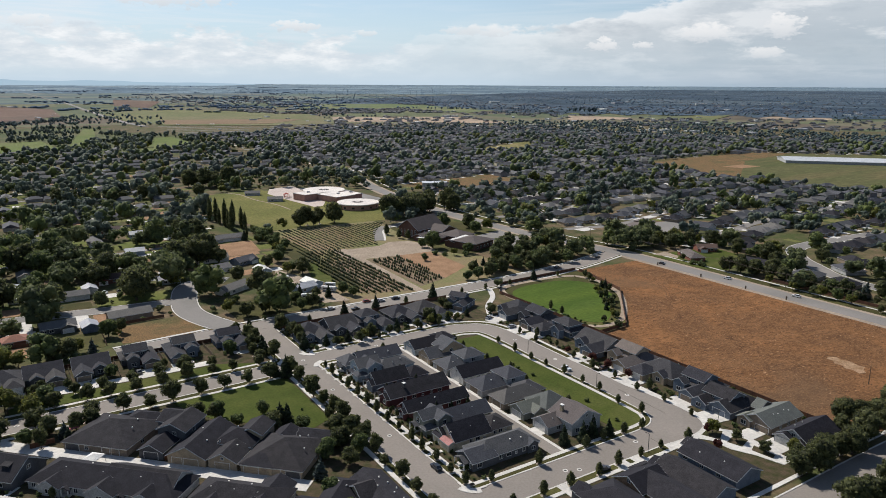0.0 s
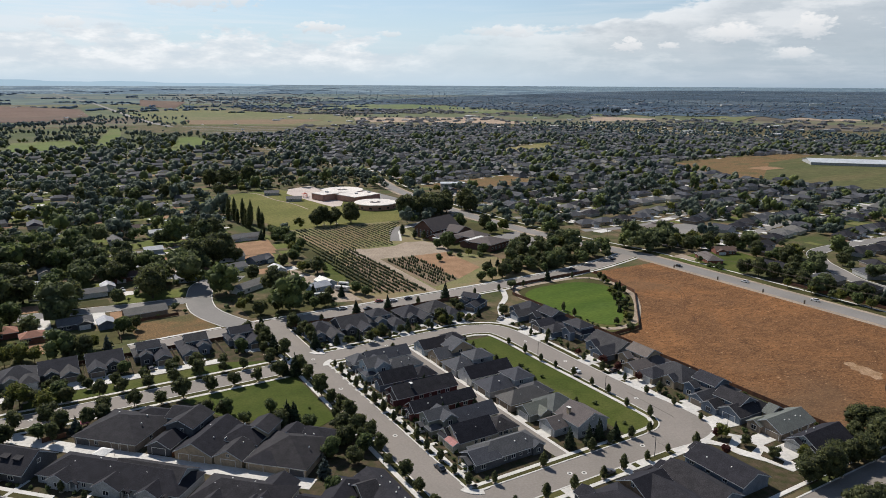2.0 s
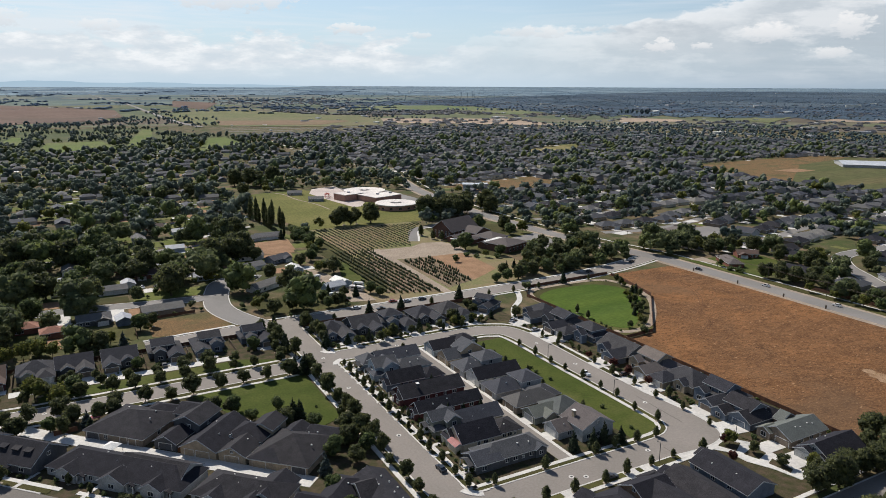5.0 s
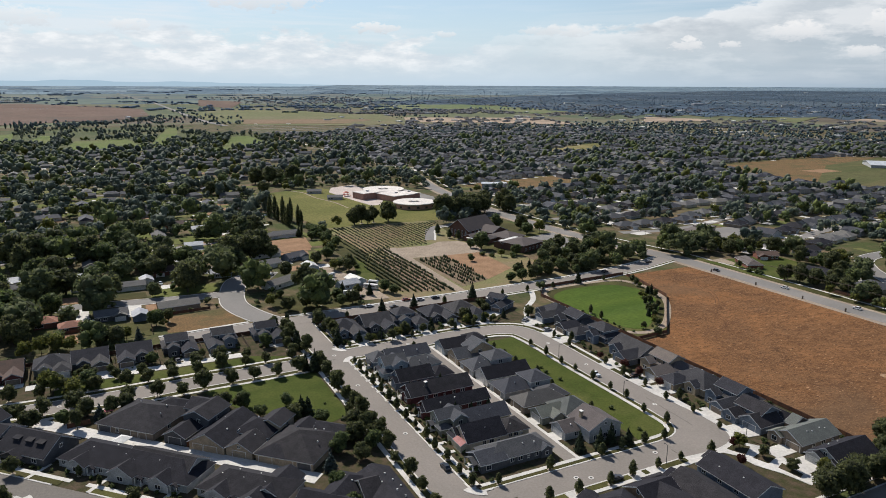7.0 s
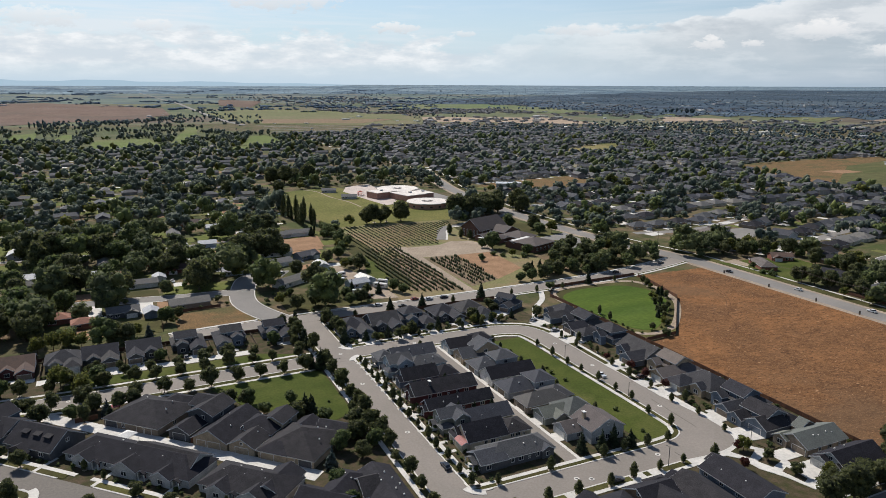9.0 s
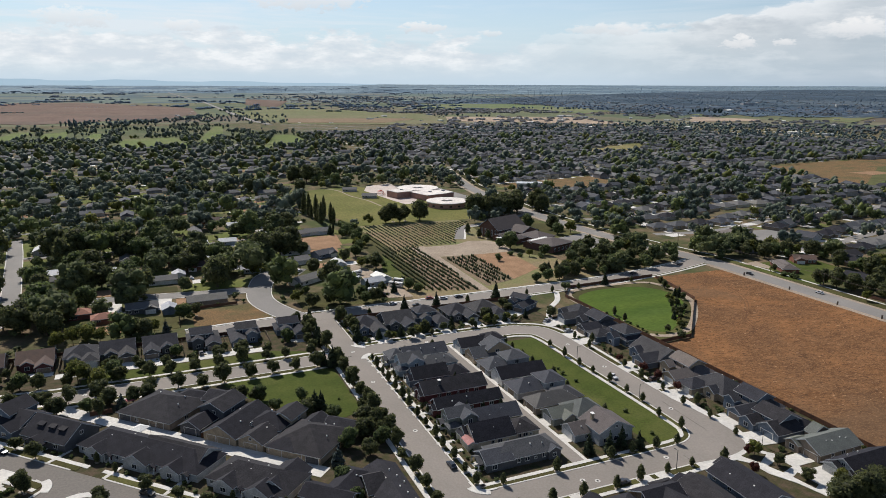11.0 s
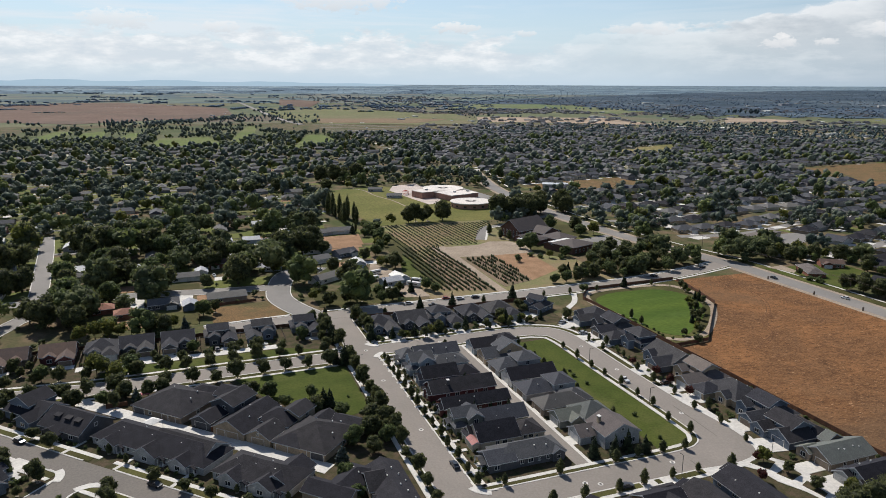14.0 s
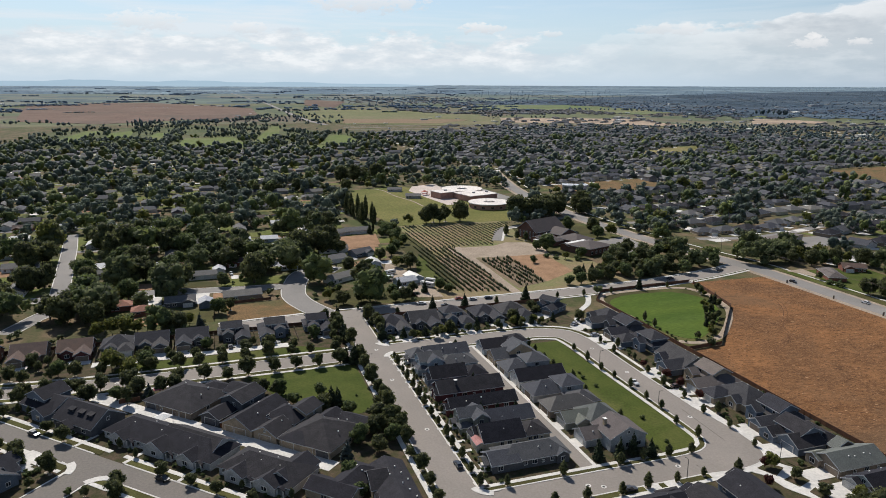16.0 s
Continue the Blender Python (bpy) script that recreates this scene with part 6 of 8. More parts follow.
row(("spruce0", "spruce1", "oval0"), 40.5, 3, 58, 1.5, 5.5, 0.75, 0.6, "garden trees")
row(("shrub0", "shrub1", "slim0"), 61, 4, 61, 104, 5, 0.9, 0.8, "garden trees")
row(("shrub0", "shrub1", "slim1", "shrub0", "shrub1", "street0", "plum"), 99, 116, 99, 0, 4.2, 0.85, 1.2, "garden trees", 0.35)
row(("shrub0", "shrub1", "spruce0"), 4, 129.5, 90, 129.5, 6, 0.7, 0.9, "garden trees")
row(("street0", "street1", "bigmid0", "shrub0"), -20, 141.5, -165, 141.5, 9, 0.55, 1.2, "garden trees")
row(OVAL + ("spruce0",), -15.5, 164, -15.5, 126, 5, 1.0, 0.8, "garden trees")
row(OVAL + ("spruce1",), -20, 160, -20, 126, 7, 0.85, 1.0, "garden trees")
row(("oval0", "oval1", "spruce1"), 1.6, 163, 2.0, 130, 5, 0.95, 0.6, "garden trees")
row(("shrub0", "shrub1"), 125, 110, 125, -36, 9, 0.9, 1.0, "garden trees", 0.3)
row(BIG, 90, -49, 128, -48, 5.5, 0.74, 1.0, "trees along the shaded street")
row(BIG, 128, -45, 240, -47, 6.0, 0.85, 1.2, "trees along the shaded street")
row(BIG, 126, -40, 180, -38, 7.0, 0.7, 1.5, "trees along the shaded street")
row(BIG, 84, -66.5, 230, -69, 10.0, 0.75, 1.5, "trees along the shaded street")
row(BIG, 98, -72, 190, -78, 6.5, 0.8, 2.0, "trees along the shaded street")
for x, y, key, sc in ((88.5, -17, "light0", 0.85), (91, -24.5, "street0", 0.7), (92, -34, "street1", 0.75), (99, -18, "shrub0", 1.2), (87, -16, "plum", 0.8), (92.5, -33, "shrub1", 1.1), (97, -42, "street2", 0.8), (80, -25, "plum", 0.8), (99, -39.5, "light1", 0.7)):
    plant(key, x, y, sc)
# park border
row(("spruce0", "oval0", "shrub0", "light0", "bigmid0"), 188, 156, 189, 142, 4, 0.55, 1.2, "park trees")
row(("spruce0", "oval0", "oval1", "shrub0", "plum"), 186, 130, 158, 94, 3.8, 0.6, 1.5, "park trees")
row(("shrub0", "shrub1", "street0"), 152, 87, 134, 84, 4, 0.65, 1.2, "park trees")
row(("shrub0", "light0", "spruce0", "oval1", "shrub1"), 188, 138, 150, 89, 3.2, 0.5, 1.2, "park trees")
row(("shrub0", "slim0", "shrub1"), 133, 88, 131.6, 120, 4.5, 0.8, 0.8, "park trees")
# dark trees along the main road and the church
row(BIG + MID, 128, 186, 240, 200, 6.5, 0.7, 2.0, "church trees")
for x, y, key, sc in ((155, 269, "bigmid1", 1.15), (150, 276, "bigmid0", 0.7), (151, 312, "slim0", 1.6), (155, 305, "slim1", 1.6), (149, 328, "slim0", 1.7), (146, 252, "shrub0", 2.2), (150, 246, "shrub1", 2.0), (156, 243, "light0", 0.8), (162, 238, "shrub0", 2.4), (131, 241, "bigmid2", 0.5), (168, 243, "bigmid0", 0.7), (198, 240, "big0", 0.9), (206, 246, "big1", 0.85), (214, 300, "bigmid1", 1.0), (220, 318, "big2", 1.0), (226, 300, "light1", 1.4), (204, 330, "bigmid2", 1.0)):
    plant(key, x, y, sc, "church trees")
row(BIG, 140, 196, 236, 212, 7.5, 0.68, 3.0, "church trees")
row(MID + BIG, 190, 222, 232, 232, 9, 0.75, 3.0, "church trees")
row(("spruce0", "bigmid0", "light0"), 150, 208, 200, 220, 6, 0.6, 2.0, "church trees")
row(BIG, 184, 396, 256, 392, 6.5, 1.42, 2.0, "church trees")
row(OVAL, 188, 406, 262, 401, 5.5, 2.2, 2.0, "church trees")
for x, y, key, sc in ((103, 393, "big2", 1.12), (110, 395, "oval1", 2.0), (115, 393, "big1", 1.08), (121, 395, "oval0", 1.8), (134, 394, "big0", 1.45)):
    plant(key, x, y, sc, "school trees")
row(("poplar",), 48, 468, 52, 408, 9.0, 0.95, 1.5, "poplar trees")
row(("poplar",), 57, 440, 62, 404, 7.0, 0.85, 1.5, "poplar trees")
row(("light0", "bigmid0", "shrub0", "bigmid2"), 64, 400, 62, 330, 6, 0.55, 1.6, "garden trees")
row(MID + ("light1",), 61, 384, 60, 312, 6.0, 0.72, 1.8, "garden trees")
for x, y, key, sc in ((48, 366, "spruce0", 1.0), (52, 372, "poplar", 0.5), (54, 352, "bigmid1", 0.6), (36, 279, "big0", 0.68), (46, 288, "bigmid0", 0.8), (52, 300, "bigmid2", 0.7), (54, 314, "light0", 1.1), (41, 257, "light1", 1.1), (46, 262, "bigmid1", 0.62), (49, 252, "big1", 0.98), (56, 258, "shrub0", 2.0), (24, 262, "bigmid1", 0.6), (10, 257, "big2", 0.8), (-3, 249, "light0", 0.85), (15, 197, "big0", 0.55), (23, 198, "bigmid0", 0.6), (36, 200, "big1", 0.5), (52, 200, "bigmid2", 0.62), (55, 193, "bigmid1", 0.52), (30, 209, "spruce1", 0.7), (6, 206, "shrub1", 2.6), (-4, 214, "bigmid0", 0.4), (44, 233, "shrub0", 1.6), (4, 312, "big0", 1.25), (12, 306, "big1", 0.9), (20, 398, "big2", 1.2), (10, 404, "big0", 1.1)):
    plant(key, x, y, sc, "garden trees")
row(BIG, -60, 620, 60, 600, 8, 1.0, 6, "garden trees")
row(BIG, 86, 676, 128, 658, 7, 1.5, 4, "garden trees")
row(("light0", "bigmid0", "light1"), -24, 174, -12, 176, 5, 1.0, 1.5, "garden trees")
row(("big0", "bigmid1", "oval0"), -6, 190, 30, 186, 8, 0.7, 2.0, "garden trees")
plant("big1", 12, 221, 1.2)
row(BIG, -50, 246, -32, 226, 7, 1.5, 2.5, "garden trees")
row(BIG, -20, 300, 10, 320, 7, 1.5, 3.0, "garden trees")
plant("big0", -90, 246, 1.3)
plant("bigmid1", -94, 182, 0.75)
plant("big2", -88, 172, 0.7)
row(("spruce0", "shrub0", "street1"), 30, 200, 52, 196, 6, 0.9, 2.0, "garden trees")
row(("slim0", "slim1", "shrub0"), 70, 98, 70, 8, 9, 0.85, 2.0, "garden trees", 0.2)
row(("street0", "street1", "light0"), -137, 30, -150, 60, 7, 0.9, 2.0, "garden trees")
row(("street1", "shrub0", "light1"), -118, 22, -128, 8, 6, 0.9, 2.0, "garden trees")
row(("bigmid0", "shrub0", "street2"), -34, 8, -34, -20, 7, 0.5, 1.0, "garden trees")
row(("shrub0", "shrub1", "street0", "bigmid2"), -16, 70, -60, 84, 9, 0.5, 2.0, "garden trees", 0.3)
for x, y, key, sc in ((-118, 99, "big0", 0.6), (-108, 97, "bigmid0", 0.55), (-101, 101, "big2", 0.6), (-126, 106, "big1", 0.6), (-113, 127, "light0", 1.3), (-133, 128, "bigmid1", 0.6), (-142, 104, "street0", 1.1), (-150, 128, "street1", 1.1), (-96, 92, "spruce0", 0.7), (-104, 92, "oval1", 0.9)):
    plant(key, x, y, sc)

# big old trees and young ones in the western gardens
for x, y, key, sc in ((-181, 384, "big0", 1.7), (-170, 372, "big1", 1.6), (-182, 317, "big2", 1.5), (-176, 330, "big0", 1.5), (-141, 352, "big1", 1.9), (-128, 346, "big2", 1.8), (-134, 336, "big0", 1.6), (-118, 356, "big1", 1.7), (-116, 296, "big2", 1.5), (-124, 304, "bigmid0", 1.4), (-98, 338, "big0", 1.7), (-88, 330, "bigmid1", 1.5), (-142, 199, "big0", 1.3), (-150, 208, "big1", 1.1), (-158, 214, "big2", 1.3), (-136, 226, "bigmid0", 1.7), (-128, 218, "bigmid1", 1.4), (-134, 210, "bigmid2", 1.5), (-126, 186, "oval0", 1.6), (-130, 192, "big1", 1.1), (-96, 241, "big0", 1.0), (-90, 244, "big2", 1.0), (-116, 231, "bigmid2", 1.15), (-155, 294, "big1", 1.3), (-144, 282, "bigmid0", 1.3), (-164, 270, "big0", 1.2), (-172, 262, "big2", 1.3), (-166, 248, "big1", 1.2), (-178, 236, "big0", 1.3), (-174, 222, "bigmid1", 1.2), (-166, 198, "big2", 1.1), (-176, 190, "big0", 1.0), (-94, 177, "big2", 0.8), (-70, 193, "bigmid1", 0.8), (-79, 174, "blue", 0.9), (-84, 178, "light0", 0.9), (-118, 174, "light0", 1.2), (-112, 174, "light1", 1.2), (-124, 172, "light1", 1.1), (-107, 173, "light0", 1.1), (-64, 196, "oval1", 0.9), (-110, 270, "big1", 1.3), (-96, 280, "bigmid2", 1.2), (-62, 290, "big0", 1.2), (-48, 262, "big1", 1.3), (-42, 272, "bigmid0", 1.2), (-56, 300, "big2", 1.3), (-80, 296, "bigmid1", 1.1), (-140, 262, "big2", 1.0), (-122, 250, "big0", 1.1)):
    if not on_road(x, y, 3.5):
        plant(key, x, y, sc)
# shrubs round the east and north houses
row(("shrub0", "shrub1", "street2", "light0", "shrub1"), 6, 128, 86, 128, 4.5, 0.65, 1.2, "garden trees")
for y in (33.6, 45.0, 58, 71, 83.5, 95.6):
    row(("shrub0", "shrub1", "spruce0"), 10, y + 0.2, 30, y, 6.5, 0.5, 0.3, "garden trees")
for x, y, key, sc in ((-122.6, 48.9, "street0", 1.0), (-133.9, 64.1, "street1", 0.9), (-101.8, 32.4, "street2", 0.95), (-114.7, 34.5, "shrub0", 1.3), (-110, 31.4, "street0", 0.5), (-128, 49, "shrub1", 1.2), (-131, 57, "shrub0", 1.3), (-126, 41.5, "street1", 0.5), (-141, 60, "street0", 0.7), (-146, 66, "shrub1", 1.5)):
    plant(key, x, y, sc)
# trees along the through road and round the corner plot
for x, y, key, sc in ((281, 117, "big0", 0.9), (283, 108, "big1", 0.95), (285, 100, "big2", 0.85), (288, 92, "big0", 0.8), (292, 104, "bigmid0", 0.8), (300, 97, "big1", 0.9), (315, 96, "bigmid1", 0.9), (328, 142, "big2", 0.9), (336, 169, "big0", 1.0), (293, 186, "big1", 0.8), (303, 179, "big2", 0.9), (313, 180, "bigmid2", 0.85), (322, 178, "big0", 0.95), (331, 128, "bigmid0", 0.9), (349, 130, "light0", 1.5), (346, 124, "light1", 1.3), (364, 175, "bigmid1", 0.9), (326, 118, "big2", 1.0), (320, 108, "big1", 0.8), (325, 96, "bigmid0", 0.8), (357, 98, "big0", 0.8), (277, 140, "shrub0", 2.2), (279, 136, "shrub1", 2.4), (278, 132, "shrub0", 2.0), (280, 150, "street0", 0.7), (292, 48, "big1", 0.8), (295, 38, "blue", 1.4), (302, 32, "big2", 0.9)):
    plant(key, x, y, sc)
row(("big0", "bigmid1", "oval0", "spruce0"), 289, 84, 291, -60, 8, 0.75, 1.5, "trees along the through road")
row(("slim0", "street1", "light0"), 275, 84, 276, -60, 16, 0.9, 0.8, "trees along the through road")
# front gardens beside the drives
for m, side, w, front in BEDS:
    for k in range(4):
        q = m @ Vector((side * w * (0.06 + 0.42 * rng.random()), front + rng.uniform(-3.2, 2.0), 0))
        if not on_road(q.x, q.y, 2.0):
            plant(pick("shrub0", "shrub1", "shrub0", "shrub1", "shrub0", "street1"), q.x, q.y, 0.55 + 0.5 * rng.random() if k else 0.6, "garden trees")

# ---- wider town: houses and trees in their gardens ----
def heading(x, y):
    return math.degrees(math.atan2(x - HUB[0], y - HUB[1])), math.hypot(x - HUB[0], y - HUB[1])


def in_view(x, y):
    a, d = heading(x, y)
    return -21 < a < 70 and d > 60


def boxed(poly):
    a = np.array(poly)
    return (*a.min(0), *a.max(0), poly)


OPEN_B = [boxed(p) for p in OPEN]


def is_open(x, y):
    return any(x0 <= x <= x1 and y0 <= y <= y1 and inside(x, y, p) for x0, y0, x1, y1, p in OPEN_B)


ESTATE = [(-210, 165), (0, 166), (130, 166), (128, 60), (128, -48), (270, -95), (270, -260), (-20, -260), (-210, -50)]
SITES = []  # ground kept free for buildings that stand alone


def ranch(x, y, rot, w, d, tone, roof, hipped, wing, group):
    s = siding(tone)
    h = thing("house", pose(x, y, 0.02, 0, 0, rot), f"low {tone} house with {ROOF_WORD[roof.name]} among trees", "house", group)
    mass(h, 0, 0, w, d, 2.8, "x", "hip" if hipped else "gable", s, roof, 0.45, boards=False)
    if wing:
        mass(h, w * 0.25 * wing, -d * 0.45, w * 0.4, d * 0.6, 2.7, "y", "hip" if hipped else "gable", s, roof, 0.45, boards=False)
        garage_door(h, w * 0.25 * wing, -d * 0.75, 4.6, "-y", M_TRIM)
    window(h, -w * 0.2 * (wing or 1), -d / 2, 0.9, 1.8, 1.3, "-y")
    window(h, -w * 0.4 * (wing or 1), -d / 2, 0.9, 1.2, 1.2, "-y")
    return h


EAST_MODELS = [ranch(370 + 22 * k, 60, 0, w, d, tone, roof, hp, wg, "houses of the eastern town") for k, (w, d, tone, roof, hp, wg) in enumerate((
    (16, 12, "taupe", M_ROOF, True, 1), (15, 13, "light grey", M_ROOF_MID, False, -1), (17, 12, "warm beige", M_ROOF_MID, True, 1), (15, 12, "light grey", M_ROOF, True, -1), (16, 13, "cream", M_ROOF_GREY, True, 1)))]
WEST_MODELS = [ranch(-200 + 26 * k, 300, 0, w, d, tone, roof, False, wg, "ranch houses of the old western gardens") for k, (w, d, tone, roof, wg) in enumerate((
    (20, 9, "white", M_ROOF_GREY, 0), (16, 9, "light grey", M_ROOF_PALE, 1), (14, 9, "brick red", M_ROOF_BROWN, -1), (12, 8, "pale blue", M_ROOF_PALE, 0)))]
HOUSES = []
used_models = {}


def put_house(models, x, y, rot):
    k = int(rng.integers(len(models)))
    m = pose(x, y, 0.02, 0, 0, rot)
    HOUSES.append((x, y))
    if k not in used_models.setdefault(models[0].name, set()):
        used_models[models[0].name].add(k)
        models[k].matrix_basis = m
        return
    copy_thing(models[k], m)


far_v, far_f, far_n = {"roof": [], "wall": []}, {"roof": [], "wall": []}, {"roof": 0, "wall": 0}


def stuff_house(x, y, rot, w, d, h=2.9):
    """A house far off, in the joined town: walls and a hipped or gabled roof."""
    x1, y1, z1, s = warp(x, y)
    c, si = math.cos(radians(rot)), math.sin(radians(rot))
    hw, hd, o = w / 2, d / 2, 0.5
    def put(key, pts, tris):
        p = np.array(pts) * s
        v = np.stack([x1 + p[:, 0] * c - p[:, 1] * si, y1 + p[:, 0] * si + p[:, 1] * c, z1 + p[:, 2]], 1)
        far_v[key].append(v)
        far_f[key].append(np.array(tris) + far_n[key])
        far_n[key] += len(v)
    put("wall", [(-hw, -hd, 0), (hw, -hd, 0), (hw, hd, 0), (-hw, hd, 0), (-hw, -hd, h), (hw, -hd, h), (hw, hd, h), (-hw, hd, h)], [(0, 1, 5), (0, 5, 4), (1, 2, 6), (1, 6, 5), (2, 3, 7), (2, 7, 6), (3, 0, 4), (3, 4, 7)])
    top = h + hd * 0.5
    ins = hd if rng.random() < 0.6 else 0.1
    put("roof", [(-hw - o, -hd - o, h), (hw + o, -hd - o, h), (hw + o, hd + o, h), (-hw - o, hd + o, h), (-hw + ins, 0, top), (hw - ins, 0, top)], [(0, 1, 5), (0, 5, 4), (1, 2, 5), (2, 3, 4), (2, 4, 5), (3, 0, 4), (0, 2, 1), (0, 3, 2)])


def free(x, y, r):
    if on_road(x, y, r) or is_open(x, y) or inside(x, y, ESTATE):
        return False
    return all(math.hypot(x - a, y - b) > r + c for a, b, c in SITES)


SITES += [(291, 152, 16), (308, 112, 9), (341, 140, 9), (309, 80, 9), (345, 74, 9), (370, 84, 9), (398, 112, 9), (318, 161, 10), (356, 158, 9), (309, 58, 9), (284, 112, 8), (290, 95, 6), (310, 158, 14), (50, 402, 22), (54, 440, 18), (30, 338, 20), (180, 520, 75), (185, 310, 48), (345, 242, 34), (560, 960, 10), (1010, 440, 90)]
# eastern and northern town: streets every 74 m, houses on both sides
count = 0
lots = []
def bend(x, y):
    """Town streets wander a little."""
    return x + 12 * math.sin(y / 90.0) + 7 * math.sin(y / 37.0 + x / 160.0), y + 13 * math.sin(x / 85.0 + y / 300.0) + 6 * math.sin(x / 31.0)


for k in range(-4, 26):
    ys = 60 + 74 * k
    for side, rot in ((-1, 180), (1, 0)):
        x = 300.0
        while x < 1500:
            w = 16 + 6 * rng.random()
            x0, y0 = x + w / 2, ys + side * 19 + rng.normal() * 2.0
            xx, yy = bend(x0, y0)
            x2, y2 = bend(x0 + 5, y0)
            if in_view(xx, yy) and heading(xx, yy)[1] < 1750 and free(xx, yy, 10):
                lots.append((heading(xx, yy)[1], xx, yy, rot + math.degrees(math.atan2(y2 - yy, x2 - xx))))
            x += w + 1.5
    pts = [bend(x, ys) for x in np.arange(285.0, 1400.0, 15.0)]
    run = []
    for p in pts + [None]:
        if p and in_view(*p) and not is_open(*p) and not on_road(*p, 3):
            run.append(p)
            continue
        if len(run) > 3:
            ribbon("road_town", run, -4.5, 4.5, 0.06, M_OLD_ASPHALT, "grey town street among houses", "road")
        run = []
lots.sort()
drive_v, drive_f = [], []
for d, x, y, rot in lots:
    c, si, k = math.cos(radians(rot)), math.sin(radians(rot)), len(drive_v)
    gx = rng.uniform(-4, 4)
    for px, py in ((gx - 3.2, -7), (gx + 3.2, -7), (gx + 3.2, -15), (gx - 3.2, -15)):
        drive_v.append((x + px * c - py * si, y + px * si + py * c, 0.1))
    drive_f += [(k, k + 2, k + 1), (k, k + 3, k + 2)]
    if count < 95:
        put_house(EAST_MODELS, x, y, rot + 90 * (rng.random() < 0.12))
        count += 1
    else:
        HOUSES.append((x, y))
        r2 = rot + pick(0.0, 90.0)
        stuff_house(x, y, r2, 14 + 4 * rng.random(), 9 + 3 * rng.random(), 2.9 if rng.random() < 0.6 else 5.2)
        stuff_house(x + rng.uniform(-4, 4), y + rng.uniform(-4, 4), r2 + 90, 10 + 3 * rng.random(), 6 + 2 * rng.random(), 2.7)
ob = new("town_driveways", tri_mesh("town_driveways", np.array(drive_v), np.array(drive_f), M_CONCRETE, False))
tagged(ob, "pale concrete driveways of the town houses", "driveways", kind="stuff")
# old western gardens: ranch houses, sheds
for x, y, rot, w, d, tone, roof, hipped, wing in ((291, 152, 62, 22, 10, "brick red", M_ROOF_TAN, True, 0), (308, 112, 100, 17, 12, "light grey", M_ROOF, False, 1), (341, 140, 96, 17, 12, "taupe", M_ROOF, True, 1), (309, 80, 95, 16, 12, "sage grey", M_ROOF_MID, True, -1), (345, 74, 60, 16, 13, "light grey", M_ROOF_MID, True, 1), (370, 84, 60, 16, 12, "taupe", M_ROOF, True, -1), (398, 112, 10, 16, 13, "light grey", M_ROOF, True, 1), (356, 158, 5, 16, 12, "light grey", M_ROOF, False, -1), (309, 58, 92, 16, 12, "taupe", M_ROOF, True, 1)):
    ranch(x, y, rot, w, d, tone, roof, hipped, wing, "houses of the eastern town")
    HOUSES.append((x, y))
M_ROOF_RED = mat("red-brown shingles", (0.25, 0.115, 0.08), (0.20, 0.095, 0.068), scale=0.4, fine=3.0, vary=0.15, rough=0.9)
ROOF_WORD[M_ROOF_RED.name] = "red-brown shingle roof"
OLD = "ranch houses of the old western gardens"
ranch(26, 297, 24, 15, 9, "slate blue", M_ROOF_MID, False, 1, OLD)
ranch(24, 368, 14, 15, 8, "light grey", M_ROOF_GREY, False, 0, OLD)
HOUSES.extend([(26, 297), (24, 368)])
for x, y, rot, w, d, tone, roof, hipped, wing in ((-118, 216, 4, 10, 9, "brick red", M_ROOF_RED, True, 0), (-107, 204, 4, 10, 8, "brick red", M_ROOF_RED, True, 0), (-89, 215, 2, 15, 9, "charcoal", M_ROOF_GREY, False, 1), (-76, 208, 92, 9, 7, "slate blue", M_ROOF_PALE, False, 0), (-57, 217, 4, 20, 9, "taupe", M_ROOF_GREY, False, 0), (-79, 267, 1, 19, 8, "white", M_ROOF_GREY, False, 0), (-68, 276, 90, 9, 7, "white", M_ROOF_PALE, False, 0), (-138, 304, 10, 13, 9, "light grey", M_ROOF_PALE, False, -1), (-132, 288, 4, 12, 7, "light grey", M_ROOF_GREY, False, 0), (-105, 275, 0, 5, 4, "white", M_ROOF_PALE, False, 0), (-103, 300, 0, 6, 5, "white", M_ROOF_PALE, False, 0), (-118, 290, 4, 8, 6, "light grey", M_ROOF_PALE, False, 0), (-176, 300, 8, 13, 9, "light grey", M_ROOF_GREY, False, 1)):
    ranch(x, y, rot, w, d, tone, roof, hipped, wing, OLD)
    HOUSES.append((x, y))
for x, y, rot, k in ((1, 237, 32, 0), (3, 283, 20, 0), (36, 217, 12, 3), (43, 223, 100, 3), (318, 161, -30, 2)):
    m = pose(x, y, 0.02, 0, 0, rot)
    HOUSES.append((x, y))
    done = used_models.setdefault(WEST_MODELS[0].name, set())
    if k not in done:
        done.add(k)
        WEST_MODELS[k].matrix_basis = m
    else:
        copy_thing(WEST_MODELS[k], m)
count = 0
for k in range(6, 27):
    for x in np.arange(-620, 240, 26.0):
        y = 46 * k + 8 * rng.normal()
        xx = x + 6 * rng.normal()
        if y < 255 or not in_view(xx, y) or not free(xx, y, 9) or (xx > 45 and y < 700):
            continue
        if any(math.hypot(xx - a, y - b) < 17 for a, b in HOUSES[-60:]):
            continue
        HOUSES.append((xx, y))
        rot = pick(0.0, 90.0, 4.0, 180.0)
        if heading(xx, y)[1] < 800 and count < 55:
            put_house(WEST_MODELS, xx, y, rot)
            count += 1
        else:
            stuff_house(xx, y, rot, 14 + 6 * rng.random(), 9 + 2 * rng.random())
